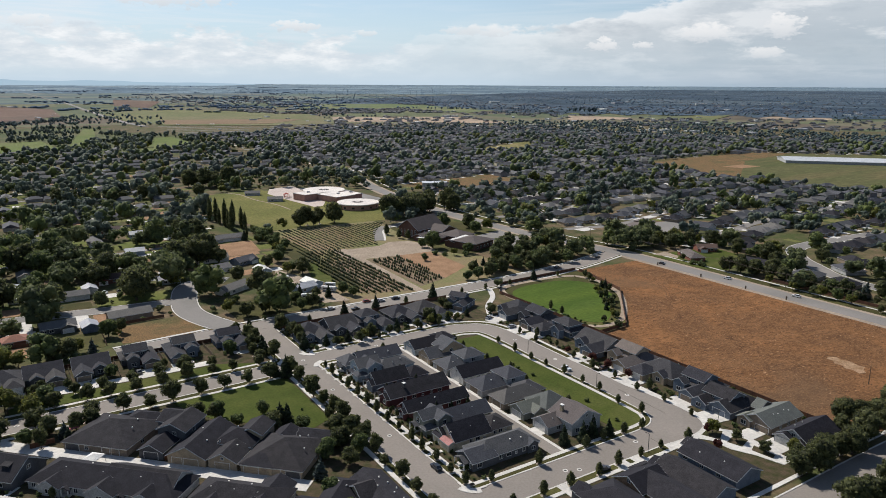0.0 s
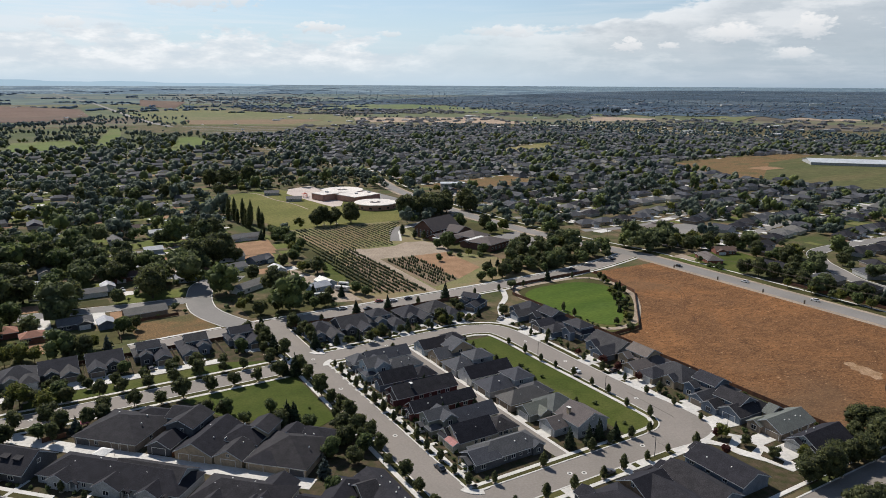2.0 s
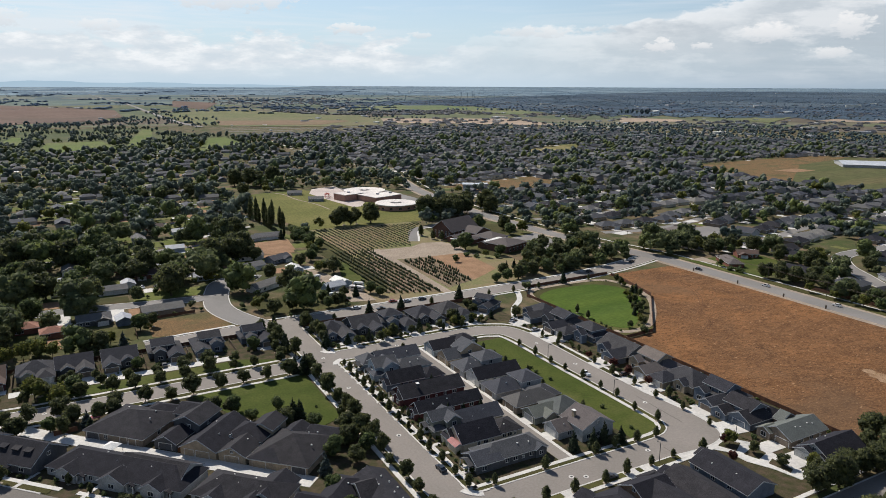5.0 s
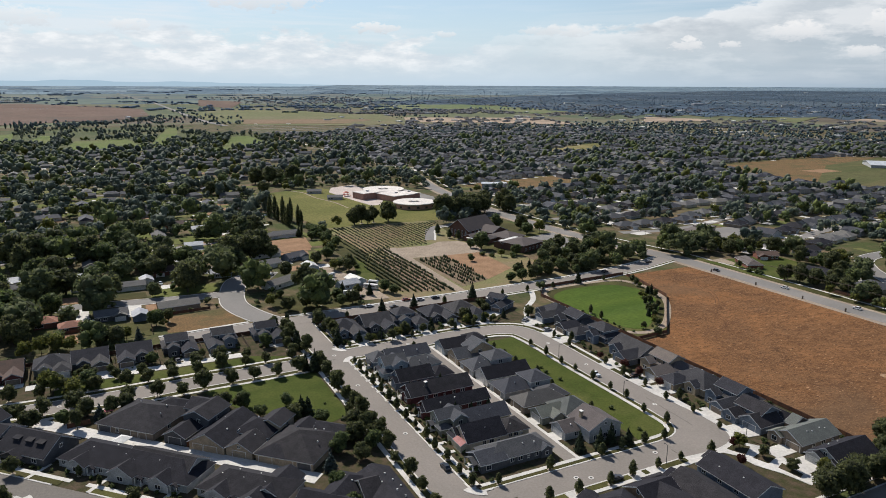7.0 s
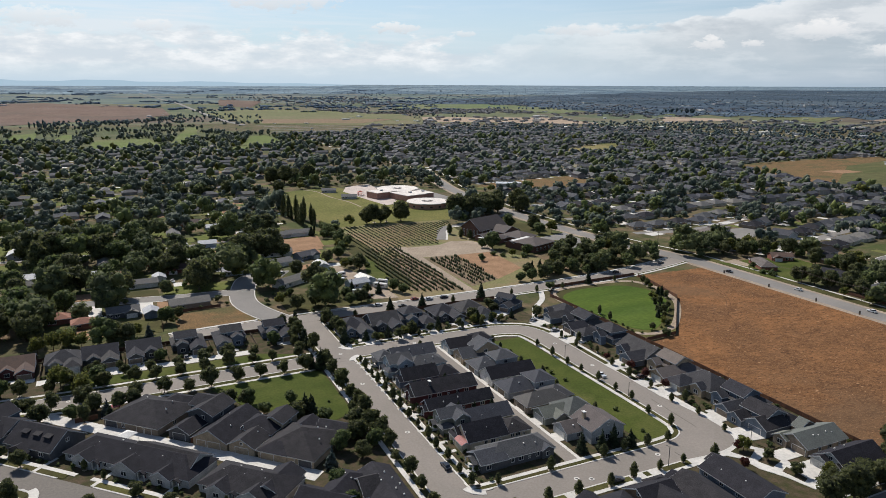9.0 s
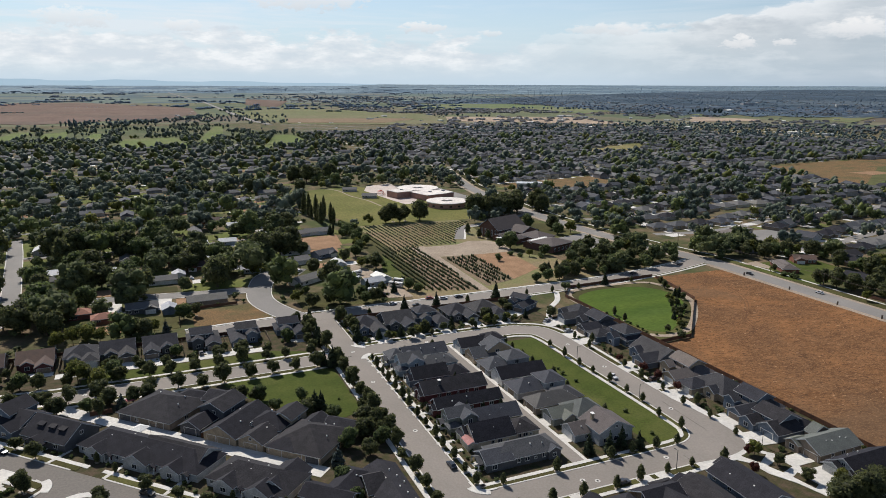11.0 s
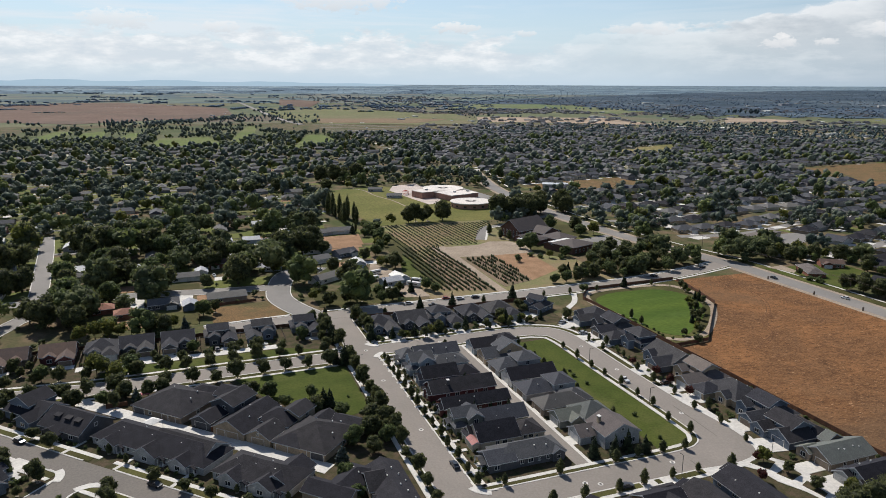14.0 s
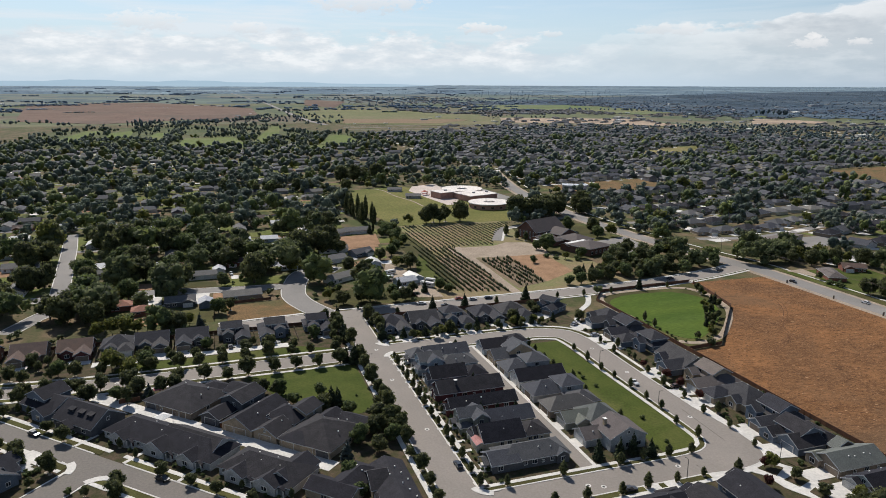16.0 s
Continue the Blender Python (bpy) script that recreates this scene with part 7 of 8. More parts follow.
# lanes, lawns, bare plots and drives of the old gardens
def at_lane(k, x):
    return 372 + 92 * k + 9 * math.sin(x / 70.0 + k)


for k in range(8):
    run = []
    for x in [*np.arange(-560.0, 48.0, 12.0), None]:
        if x is not None and in_view(x, at_lane(k, x)) and not is_open(x, at_lane(k, x)):
            run.append((x, at_lane(k, x)))
            continue
        if len(run) > 3:
            ribbon("road_lane", run, -3.0, 3.0, 0.09, M_OLD_ASPHALT, "narrow grey lane among old gardens", "road")
        run = []
M_SUNLAWN = mat("sunlit garden lawn", (0.092, 0.108, 0.026), (0.118, 0.124, 0.036), scale=0.06, fine=0.8, rough=1.0, c=(0.135, 0.128, 0.048), spec=0.1)


def patches(name, label, material, n, x0, x1, y0, y1, size, z):
    """Joined garden plots, drives or lawns, each a small four-sided patch."""
    v, f = [], []
    while n > 0:
        n -= 1
        x, y = rng.uniform(x0, x1), rng.uniform(y0, y1)
        if not in_view(x, y) or not free(x, y, 3.0):
            continue
        w, d, k = size * (0.5 + rng.random()), size * (0.4 + 0.6 * rng.random()), len(v)
        a = radians(pick(0, 90) + rng.normal() * 4)
        for px, py in ((-w, -d), (w, -d), (w, d), (-w, d)):
            px, py = px * (0.85 + 0.3 * rng.random()) / 2, py * (0.85 + 0.3 * rng.random()) / 2
            v.append((x + px * math.cos(a) - py * math.sin(a), y + px * math.sin(a) + py * math.cos(a), z + n * 0.00006))
        f += [(k, k + 1, k + 2), (k, k + 2, k + 3)]
    ob = new(name, tri_mesh(name, np.array(v), np.array(f), material, False))
    tagged(ob, label, "garden plots", kind="stuff")


patches("garden_lawns", "sunlit green lawns between old garden trees", M_SUNLAWN, 620, -600, 60, 250, 1150, 26, 0.03)
patches("bare_plots", "bare reddish plots of the old gardens", M_DIRT, 170, -600, 60, 250, 1000, 15, 0.075)
patches("garden_drives", "pale drives and yards of the old gardens", M_CONCRETE, 420, -600, 60, 250, 1150, 8, 0.115)
patches("town_lawns", "green front lawns of the town houses", M_SUNLAWN, 900, 285, 1500, -60, 1300, 13, 0.03)
patches("town_yards", "pale yards and drives of the town houses", M_CONCRETE, 1300, 285, 1500, -60, 1500, 10, 0.075)
# woods and garden trees, joined by distance
TEMPL = []
for q in range(5):
    sp = crown_round(9.5, 4.4, 0.6, 18, 1.75)
    TEMPL.append(join(lumps(sp, 1, 0.35), leaf_tufts(sp, 520, 0.55)))
TEMPL_MID = []
for q in range(5):
    sp = crown_round(8.5, 3.6, 0.4, 8, 1.9)
    TEMPL_MID.append(join(lumps(sp, 1, 0.35), leaf_tufts(sp, 90, 0.66)))
TEMPL_FAR = []
for q in range(5):
    sp = [(0, 0, 3.0, 3.6, 3.2), (2.4 * rng.random(), 2 * rng.random(), 4.6, 2.6, 2.8)]
    TEMPL_FAR.append(lumps(sp, 1, 0.45))


class Woods:
    def __init__(self):
        self.v, self.f, self.n = [], [], 0

    def add(self, templ, x, y, s, tall=1.0):
        v, f = templ[int(rng.integers(len(templ)))]
        x1, y1, z1, k = warp(x, y)
        a = rng.random() * 6.28
        c, si = math.cos(a) * s * k, math.sin(a) * s * k
        self.v.append(np.stack([x1 + v[:, 0] * c - v[:, 1] * si, y1 + v[:, 0] * si + v[:, 1] * c, z1 + v[:, 2] * s * k * tall], 1))
        self.f.append(f + self.n)
        self.n += len(v)

    def done(self, name, label, material, smooth=True):
        ob = new(name, tri_mesh(name, np.concatenate(self.v), np.concatenate(self.f), material, smooth))
        return tagged(ob, label, "trees", kind="stuff")


near, bright, light, mid, midbright, far = Woods(), Woods(), Woods(), Woods(), Woods(), Woods()
HB = np.array(HOUSES)


def clear_of_houses(x, y, r):
    return not (np.abs(HB - (x, y)).max(1) < r).any()


def open_plot(x, y):
    """Yards and lawns among the old gardens where no tree grows."""
    return (8 < x < 62 and 186 < y < 262) or (14 < x < 66 and 255 < y < 400) or inside(x, y, NURSERY_CORNER)


def grove(x, y, scale, seed):
    return noise.noise(Vector((x / scale, y / scale, seed)))


def tone(dark_, lit):
    """Most trees dark, some of a livelier green, a few yellow-green."""
    r = rng.random()
    return light if r < 0.05 else lit if r < 0.36 else dark_


for gx in np.arange(-700, 1750, 9.0):
    for gy in np.arange(-120, 1750, 9.0):
        x, y = gx + 9 * (rng.random() - 0.5), gy + 9 * (rng.random() - 0.5)
        a, d = heading(x, y)
        if not (-20 < a < 69) or d > 1650 or d < 90:
            continue
        west = x < 60
        n1 = grove(x, y, 60, 3.0)
        dens = 0.34 + 0.65 * n1 if west else 0.32 + 0.85 * n1
        if d > 600 and not west:
            dens *= 1.1
        if -260 < x < -40 and y < 330:
            dens *= 0.35
        if rng.random() > dens or not free(x, y, 2.0) or open_plot(x, y):
            continue
        if not clear_of_houses(x, y, 6.0) or (west and any(abs(y - at_lane(k, x)) < 6.0 for k in range(8))):
            continue
        s = (0.8 + 1.6 * rng.random() ** 1.4) if west else (0.48 + 1.15 * rng.random() ** 1.5) * (1 + 0.35 * n1)
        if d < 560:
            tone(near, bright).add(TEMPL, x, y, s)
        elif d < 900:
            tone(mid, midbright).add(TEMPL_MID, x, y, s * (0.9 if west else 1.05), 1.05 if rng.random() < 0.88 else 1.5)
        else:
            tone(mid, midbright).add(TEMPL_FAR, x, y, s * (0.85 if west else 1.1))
gx, gy = zip(*GOLF)
for i in range(3400):
    x, y = rng.uniform(min(gx), max(gx)), rng.uniform(min(gy), max(gy))
    if inside(x, y, GOLF) and grove(x, y, 60, 5.0) > 0.04 and not any(inside(x, y, p) for p in FAIRWAYS):
        mid.add(TEMPL_FAR, x, y, 0.55 + 0.7 * rng.random() ** 1.5, 1.35)
# undergrowth and young trees in the western gardens
for i in range(1000):
    x, y = rng.uniform(-330, 60), rng.uniform(166, 620)
    if in_view(x, y) and free(x, y, 1.0) and clear_of_houses(x, y, 5.5) and not open_plot(x, y):
        tone(near, bright).add(TEMPL_MID, x, y, 0.18 + 0.4 * rng.random())
near.done("garden_trees", "dense dark green garden trees of the old town", M_WOODS)
bright.done("bright_garden_trees", "livelier green garden trees of the old town", M_BRIGHTWOODS)
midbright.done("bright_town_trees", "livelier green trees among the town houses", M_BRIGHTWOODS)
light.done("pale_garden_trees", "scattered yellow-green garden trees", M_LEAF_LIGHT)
mid.done("town_trees", "dark green trees among the town houses, tinted for haze", M_TOWNWOODS)

# far plain: town quarters, woods and shelter belts
TEMPL_HEDGE = [lumps([(-7, 0, 3.0, 5.0, 3.6), (0, 0.6, 3.4, 5.4, 4.2), (7, -0.4, 2.8, 4.6, 3.4)], 1, 0.4) for q in range(4)]
last = Woods()


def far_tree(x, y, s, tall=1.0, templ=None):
    """A far tree or hedge piece: haze-tinted green on the nearer plain, haze blue past that."""
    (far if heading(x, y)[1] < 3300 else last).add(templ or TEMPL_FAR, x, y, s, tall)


def at_bearing(deg, d):
    return HUB[0] + d * math.sin(radians(deg)), HUB[1] + d * math.cos(radians(deg))


def far_depth(a, b):
    """A distance between a and b, even in the picture's height."""
    return 1.0 / (1 / a + (1 / b - 1 / a) * rng.random())


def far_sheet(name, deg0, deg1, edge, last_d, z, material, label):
    """A wide piece of far ground between two bearings, from the near edge outwards, on the bent-up land."""
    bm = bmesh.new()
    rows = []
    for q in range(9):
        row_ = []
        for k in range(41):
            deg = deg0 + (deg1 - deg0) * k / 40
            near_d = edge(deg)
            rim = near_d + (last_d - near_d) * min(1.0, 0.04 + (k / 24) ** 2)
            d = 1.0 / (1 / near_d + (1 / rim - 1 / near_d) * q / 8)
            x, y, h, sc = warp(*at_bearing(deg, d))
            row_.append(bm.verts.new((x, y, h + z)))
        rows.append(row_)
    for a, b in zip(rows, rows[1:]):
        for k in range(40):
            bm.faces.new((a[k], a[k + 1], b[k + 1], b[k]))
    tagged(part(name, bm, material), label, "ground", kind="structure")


def town_edge(deg):
    return 4300 - 1300 * min(1.0, max(0.0, (deg - 30) / 8)) + 120 * math.sin(deg * 2.1)


# the blue in these block tones is distance haze put into the colour
far_sheet("wooded_quarter", 19, 72, town_edge, 21000, 1.6, farmland("wooded town blocks in haze blue", ((0.034, 0.053, 0.072), (0.046, 0.067, 0.088), (0.031, 0.048, 0.066), (0.064, 0.084, 0.100), (0.040, 0.058, 0.080), (0.034, 0.053, 0.072)), 620, 1600, 1.0), "dark wooded town blocks across the plain in haze blue")
# shelter belts and farm groves of the western plain
for i in range(300):
    deg = rng.uniform(-21, 24)
    d = far_depth(2150, 24000)
    x, y = at_bearing(deg, d)
    if (is_open(x, y) and rng.random() < 0.93) or (d > 6000 and rng.random() < 0.4):
        continue
    along = 1.0 if rng.random() < 0.8 else 0.25
    n = int(rng.integers(3, 18) * (1 + d / 14000))
    for k in range(n):
        if rng.random() < 0.34:
            continue
        far_tree(x + k * 15 * along + rng.normal() * 9, y + k * 15 * (1 - along) + rng.normal() * (8 + d / 150), 0.7 + 0.6 * rng.random() + d / 16000, 1.0, TEMPL_HEDGE if d > 3000 else TEMPL_FAR)
for x0, y0, x1, y1, n, s, tall in ((-960, 4147, -757, 3980, 40, 1.2, 1.0), (-757, 4020, -421, 4925, 70, 1.2, 1.0), (-1514, 8690, -789, 8687, 60, 2.2, 1.0), (-262, 1968, -212, 1958, 14, 1.0, 2.4), (-577, 2873, -480, 2923, 26, 1.3, 0.9), (-160, 2010, 110, 2300, 60, 1.35, 1.1), (900, 6000, 1900, 5200, 60, 1.7, 1.0), (560, 3380, 620, 3360, 8, 1.2, 1.0), (1620, 2960, 1960, 2620, 34, 1.3, 1.1), (2120, 2230, 2200, 2180, 14, 1.8, 1.5), (240, 3050, 320, 2500, 20, 1.2, 1.0)):
    for k in range(n):
        t = rng.random()
        far_tree(x0 + (x1 - x0) * t + rng.normal() * 9, y0 + (y1 - y0) * t + rng.normal() * 16, s * (0.7 + 0.6 * rng.random()), tall)
# orchard rows on the ploughed land
for k in range(13):
    for q in range(10):
        far_tree(-455 + 15 * k + 7 * q, 2780 + 95 * q, 0.55)
# wooded town quarters of the east
for i in range(12500):
    deg = 9 + 61 * rng.random() ** 0.85
    d = far_depth(1640, 26000)
    edge = town_edge(deg)
    x, y = at_bearing(deg, d)
    if is_open(x, y):
        continue
    n1 = grove(x / (1 + d / 9000), y / (1 + d / 9000), 420, 7.0) + 0.5 * grove(x, y, 130, 2.0)
    if d > edge:
        if n1 < -0.16 - 0.25 * min(1.0, (deg - 9) / 25) + (0.2 if d > 8000 else 0.0):
            continue
    elif n1 < (-0.3 if d < 2350 and deg > 30 else 0.0 if d < 2100 else 0.22):
        continue
    if d > 1.25 * edge and rng.random() < 0.3:
        continue
    far_tree(x, y, (0.6 + 0.7 * rng.random()) * (1 + max(0.0, d - 3000) / 9000), 0.9, TEMPL_FAR)
far.done("distant_woods", "haze-tinted green woods and shelter belts across the plain", M_FARWOODS)
last.done("farthest_woods", "woods near the horizon coloured in haze blue", M_LASTWOODS)
# far houses: the dark-roofed quarters, farmsteads and sheds
for i in range(2300):
    deg = rng.uniform(8, 69)
    d = far_depth(1700, 7000)
    x, y = at_bearing(deg, d)
    if is_open(x, y) or grove(x, y, 420 + d * 0.06, 11.0) < -0.12:
        continue
    if 2250 < d < 3900 and deg < 34:
        continue
    stuff_house(x, y, pick(0, 90, 20), 14 + 6 * rng.random(), 10 + 4 * rng.random(), 3.2)
for poly, n in (([(1000, 5900), (2300, 6600), (1286, 3818), (795, 4441)], 260), ([(760, 3033), (1020, 3060), (880, 2597), (800, 2700)], 150), ([(860, 2560), (1300, 2980), (1600, 2860), (1590, 2340), (1000, 2500)], 420), ([(944, 2223), (1355, 2041), (1290, 1640), (984, 1834), (819, 1911)], 90), ([(-577, 2950), (-577, 2873), (-480, 2923), (-490, 3000)], 16), ([(-130, 3800), (-120, 3900), (40, 3900), (32, 3776)], 14)):
    px, py = zip(*poly)
    for i in range(n):
        x, y = rng.uniform(min(px), max(px)), rng.uniform(min(py), max(py))
        if inside(x, y, poly):
            stuff_house(x, y, pick(0, 90, 30), 13 + 5 * rng.random(), 10 + 3 * rng.random(), 4.0)
sheds = Woods()
shed_box = (np.array([(x, y, z) for x in (-1.6, 1.6) for y in (-0.8, 0.8) for z in (0.0, 0.7)]), np.array([(0, 1, 3), (0, 3, 2), (4, 6, 7), (4, 7, 5), (0, 4, 5), (0, 5, 1), (2, 3, 7), (2, 7, 6), (1, 5, 7), (1, 7, 3)]))
for i in range(330):
    deg = rng.uniform(-20, 69)
    d = far_depth(1900, 15000)
    if deg < 16 and rng.random() < 0.72:
        continue
    sheds.add([shed_box], *at_bearing(deg, d), (2.5 + 5 * rng.random() ** 2) * (1 + d / 9000), 0.9)
for x, y, s in ((-560, 4070, 11), (-1835, 10150, 22), (-100, 3807, 8), (10, 3776, 9), (1180, 1820, 8), (1010, 1950, 7), (1240, 1900, 9), (1120, 2010, 8), (1330, 2060, 12), (2400, 2330, 14), (1900, 2450, 10), (3300, 3100, 22), (3600, 2700, 20), (4200, 2500, 26), (2700, 3600, 20), (2900, 2000, 14)):
    sheds.add([shed_box], x, y, s, 0.8)
sheds.done("far_sheds", "pale farm and trade sheds across the plain", mat("pale far sheet roofs", (0.55, 0.55, 0.54), (0.42, 0.42, 0.41), scale=0.01, fine=0.1, vary=0.3, island=True), False)
for key, material, label in (("roof", M_FARROOF, "charcoal and grey roofs of far houses"), ("wall", M_FARWALL, "pale walls of far houses")):
    ob = new("far_town_" + key + "s", tri_mesh("far_town", np.concatenate(far_v[key]), np.concatenate(far_f[key]), material, False))
    tagged(ob, label, "houses", kind="stuff")

# ---- school, church, nursery, park fence, poles, cars ----
M_SCHOOL = mat("pink-tan brick", (0.38, 0.215, 0.16), (0.31, 0.17, 0.13), scale=0.3, fine=3.0)
M_BRICK = mat("red-brown brick", (0.135, 0.068, 0.050), (0.105, 0.056, 0.043), scale=0.3, fine=3.0)
M_PALE_ROOF = mat("pale membrane roof", (0.62, 0.56, 0.50), (0.52, 0.47, 0.43), scale=0.06, fine=0.6, rough=0.8)
M_WHITE = mat("white sheet roof", (0.46, 0.47, 0.48), (0.40, 0.41, 0.42), scale=0.03, fine=0.3, rough=0.5)
M_CHURCH = mat("dull brown shingles", (0.085, 0.066, 0.06), (0.07, 0.056, 0.052), scale=0.2, fine=2.0)
M_POLE = mat("weathered pole timber", (0.11, 0.085, 0.065), scale=1.0)
M_STEEL = mat("galvanised steel", (0.35, 0.36, 0.37), rough=0.45, metal=0.8)


def ring_bm(radius, z0, z1, segs=40, inner=0.0):
    bm = bmesh.new()
    rows = []
    for r, z in ((radius, z0), (radius, z1), (inner, z1), (inner, z0)) if inner else ((radius, z0), (radius, z1)):
        rows.append([bm.verts.new((r * math.cos(2 * math.pi * k / segs), r * math.sin(2 * math.pi * k / segs), z)) for k in range(segs)])
    n = len(rows)
    for q in range(n if inner else n - 1):
        for k in range(segs):
            j = (k + 1) % segs
            bm.faces.new((rows[q][k], rows[q][j], rows[(q + 1) % n][j], rows[(q + 1) % n][k]))
    if not inner:
        bm.faces.new(rows[1])
    return bm


def moved(bm, x, y, rot=0.0):
    bmesh.ops.transform(bm, matrix=pose(x, y, 0, 0, 0, rot), verts=bm.verts)
    return bm


school = thing("school_building", pose(186, 500, 0.1), "brick school with two round pale flat roofs", "school")
for x, y, r in ((0, -45, 19.5), (5, 47, 21.5)):
    w = part("round_wall", moved(ring_bm(r, 0, 4.4), x, y), M_SCHOOL, school, "curved brick wall")
    part("round_roof", moved(ring_bm(r + 0.8, 4.4, 5.2, inner=5.5), x, y), M_PALE_ROOF, school, "pale ring-shaped flat roof")
    part("drum", moved(ring_bm(5.4, 0, 5.0, 24), x, y), M_CHURCH, school, "dark roof well")
    part("cap_roof", moved(ring_bm(2.2, 5.0, 5.7, 20), x, y), M_PALE_ROOF, school)
    for k in range(14):
        a = k * 2 * math.pi / 14
        bm = boxes((r - 0.05, r + 0.12, -1.3, 1.3, 1.2, 2.8))
        part("window", moved(bm, x, y, math.degrees(a)), M_GLASS, school, "dark window band")
for x, y, w, d, h in ((-24, 24, 19, 19, 6.2), (0, 4, 24, 30, 5.6), (18, 12, 16, 22, 4.6)):
    part("wing_wall", moved(boxes((-w / 2, w / 2, -d / 2, d / 2, 0, h)), x, y, 15), M_SCHOOL, school, "brick wing")
    part("wing_roof", moved(boxes((-w / 2 - 0.4, w / 2 + 0.4, -d / 2 - 0.4, d / 2 + 0.4, h, h + 0.5)), x, y, 15), M_PALE_ROOF, school, "pale flat roof")
    part("roof_unit", moved(boxes((-1.4, 1.4, -1, 1, h + 0.5, h + 1.7)), x + 3, y + 2, 15), M_STEEL, school, "grey rooftop unit")
for x, y in ((124, 580), (131, 530)):
    ranch(x, y, -20, 15, 8, "light grey", M_ROOF_GREY, False, 0, "portable classrooms")

play = thing("play_frame", pose(148, 545, 0.1), "red metal play frame beside the school", "playground")
M_PLAY = mat("red play paint", (0.45, 0.10, 0.06), rough=0.5)
for px, py in ((-2.5, -2), (2.5, -2), (-2.5, 2), (2.5, 2)):
    part("post", boxes((px - 0.15, px + 0.15, py - 0.15, py + 0.15, 0, 4.0)), M_PLAY, play)
part("deck", boxes((-2.6, 2.6, -2.1, 2.1, 1.6, 1.8)), M_PLAY, play)
bm = bmesh.new()
hip(bm, 0, 0, 5.2, 4.4, 4.0, 0.6, 0.2, 0.15)
part("canopy_roof", bm, M_PLAY, play)
bm = bmesh.new()
extrude(bm, [(2.4, 1.7), (6.0, 0.3), (6.0, 0.1), (2.4, 1.5)], "y", -0.5, 0.5)
part("slide", bm, M_PLAY, play)
church = thing("church_building", pose(162, 302, 0.1, 0, 0, 20), "brown brick church with tall shingle roof and low wings", "church")
mass(church, 15, 9.5, 30, 19, 7.2, "x", "gable", M_BRICK, M_CHURCH, 0.72, 1.4)
mass(church, 2, -5.5, 16, 9, 3.6, "x", "gable", M_BRICK, M_CHURCH, 0.4, 0.8)
mass(church, 1, -16, 13, 11, 3.6, "y", "hip", M_BRICK, M_CHURCH, 0.38, 0.8)
mass(church, 21, -7, 17, 13, 5.2, "y", "gable", M_BRICK, M_CHURCH, 0.42, 0.9)
mass(church, 17, -24, 18, 20, 4.4, "x", "hip", M_BRICK, M_CHURCH, 0.36, 0.9)
mass(church, 5, -48, 23, 20, 5.2, "x", "hip", M_BRICK, M_CHURCH, 0.26, 1.0)
mass(church, -1, -35, 11, 8, 3.8, "x", "gable", M_BRICK, M_CHURCH, 0.34, 0.8)
part("link_roof", boxes((-6, 14, -37.6, -34.2, 5.0, 5.4)), M_TRIM, church, "white canopy roof")
part("entry_roof", boxes((-9, -5.4, -12, -6, 3.2, 3.6)), M_TRIM, church, "white canopy roof")
for k in range(5):
    window(church, 0.0, 2.5 + k * 3.5, 1.0, 1.1, 5.0, "-x")
for k in range(5):
    window(church, 3 + k * 5.6, 0.0, 4.2, 1.4, 2.2, "-y")
for k in range(5):
    window(church, -4 + k * 4.4, -58.0, 1.2, 1.6, 1.8, "-y")
for k in range(2):
    window(church, -5.5, -19 + k * 5, 1.0, 1.4, 1.6, "-x")
part("bell_stack", boxes((-3.0, -1.8, -13.4, -12.2, 3, 8.5)), M_TRIM, church, "slim white post")
slab("church_parking", [(200, 286), (236, 296), (232, 262), (207, 236), (198, 246)], 0.11, M_OLD_ASPHALT, "grey asphalt church parking ground", "yard")
M_STUCCO = mat("sand stucco", (0.42, 0.34, 0.25), (0.36, 0.29, 0.22), scale=0.2, fine=2.0)
clinic = thing("corner_shop", pose(338, 240, 0.1, 0, 0, 14), "low sand-coloured shop with flat pale roof", "shop")
for x0, x1, y0, y1, z in ((-17, 4, -7, 7, 4.2), (4, 16, -5, 8, 5.0)):
    part("wall", boxes((x0, x1, y0, y1, 0, z)), M_STUCCO, clinic)
    part("roof", boxes((x0 - 0.3, x1 + 0.3, y0 - 0.3, y1 + 0.3, z, z + 0.4)), M_ROOF_TAN, clinic, "tan gravel roof")
    for k in range(3):
        window(clinic, x0 + 2.5 + k * (x1 - x0 - 4) / 2.2, y0, 0.8, 1.8, 2.0, "-y")
slab("shop_yard", [(314, 216), (390, 226), (396, 250), (330, 256)], 0.08, M_OLD_ASPHALT, "worn grey yard round a shop", "yard")
hall = thing("long_hall", pose(1010, 440, 0.1, 0, 0, -46), "long low hall with a white sheet roof", "hall")
mass(hall, 0, 0, 170, 60, 4.0, "x", "gable", siding("light grey"), M_WHITE, 0.12, 1.0)
hall2 = thing("field_hall", pose(326, 540, 0.1, 0, 0, -30), "low pale hall with a white sheet roof", "hall")
mass(hall2, 0, 0, 28, 15, 4.5, "x", "gable", siding("light grey"), M_WHITE, 0.1, 0.6)

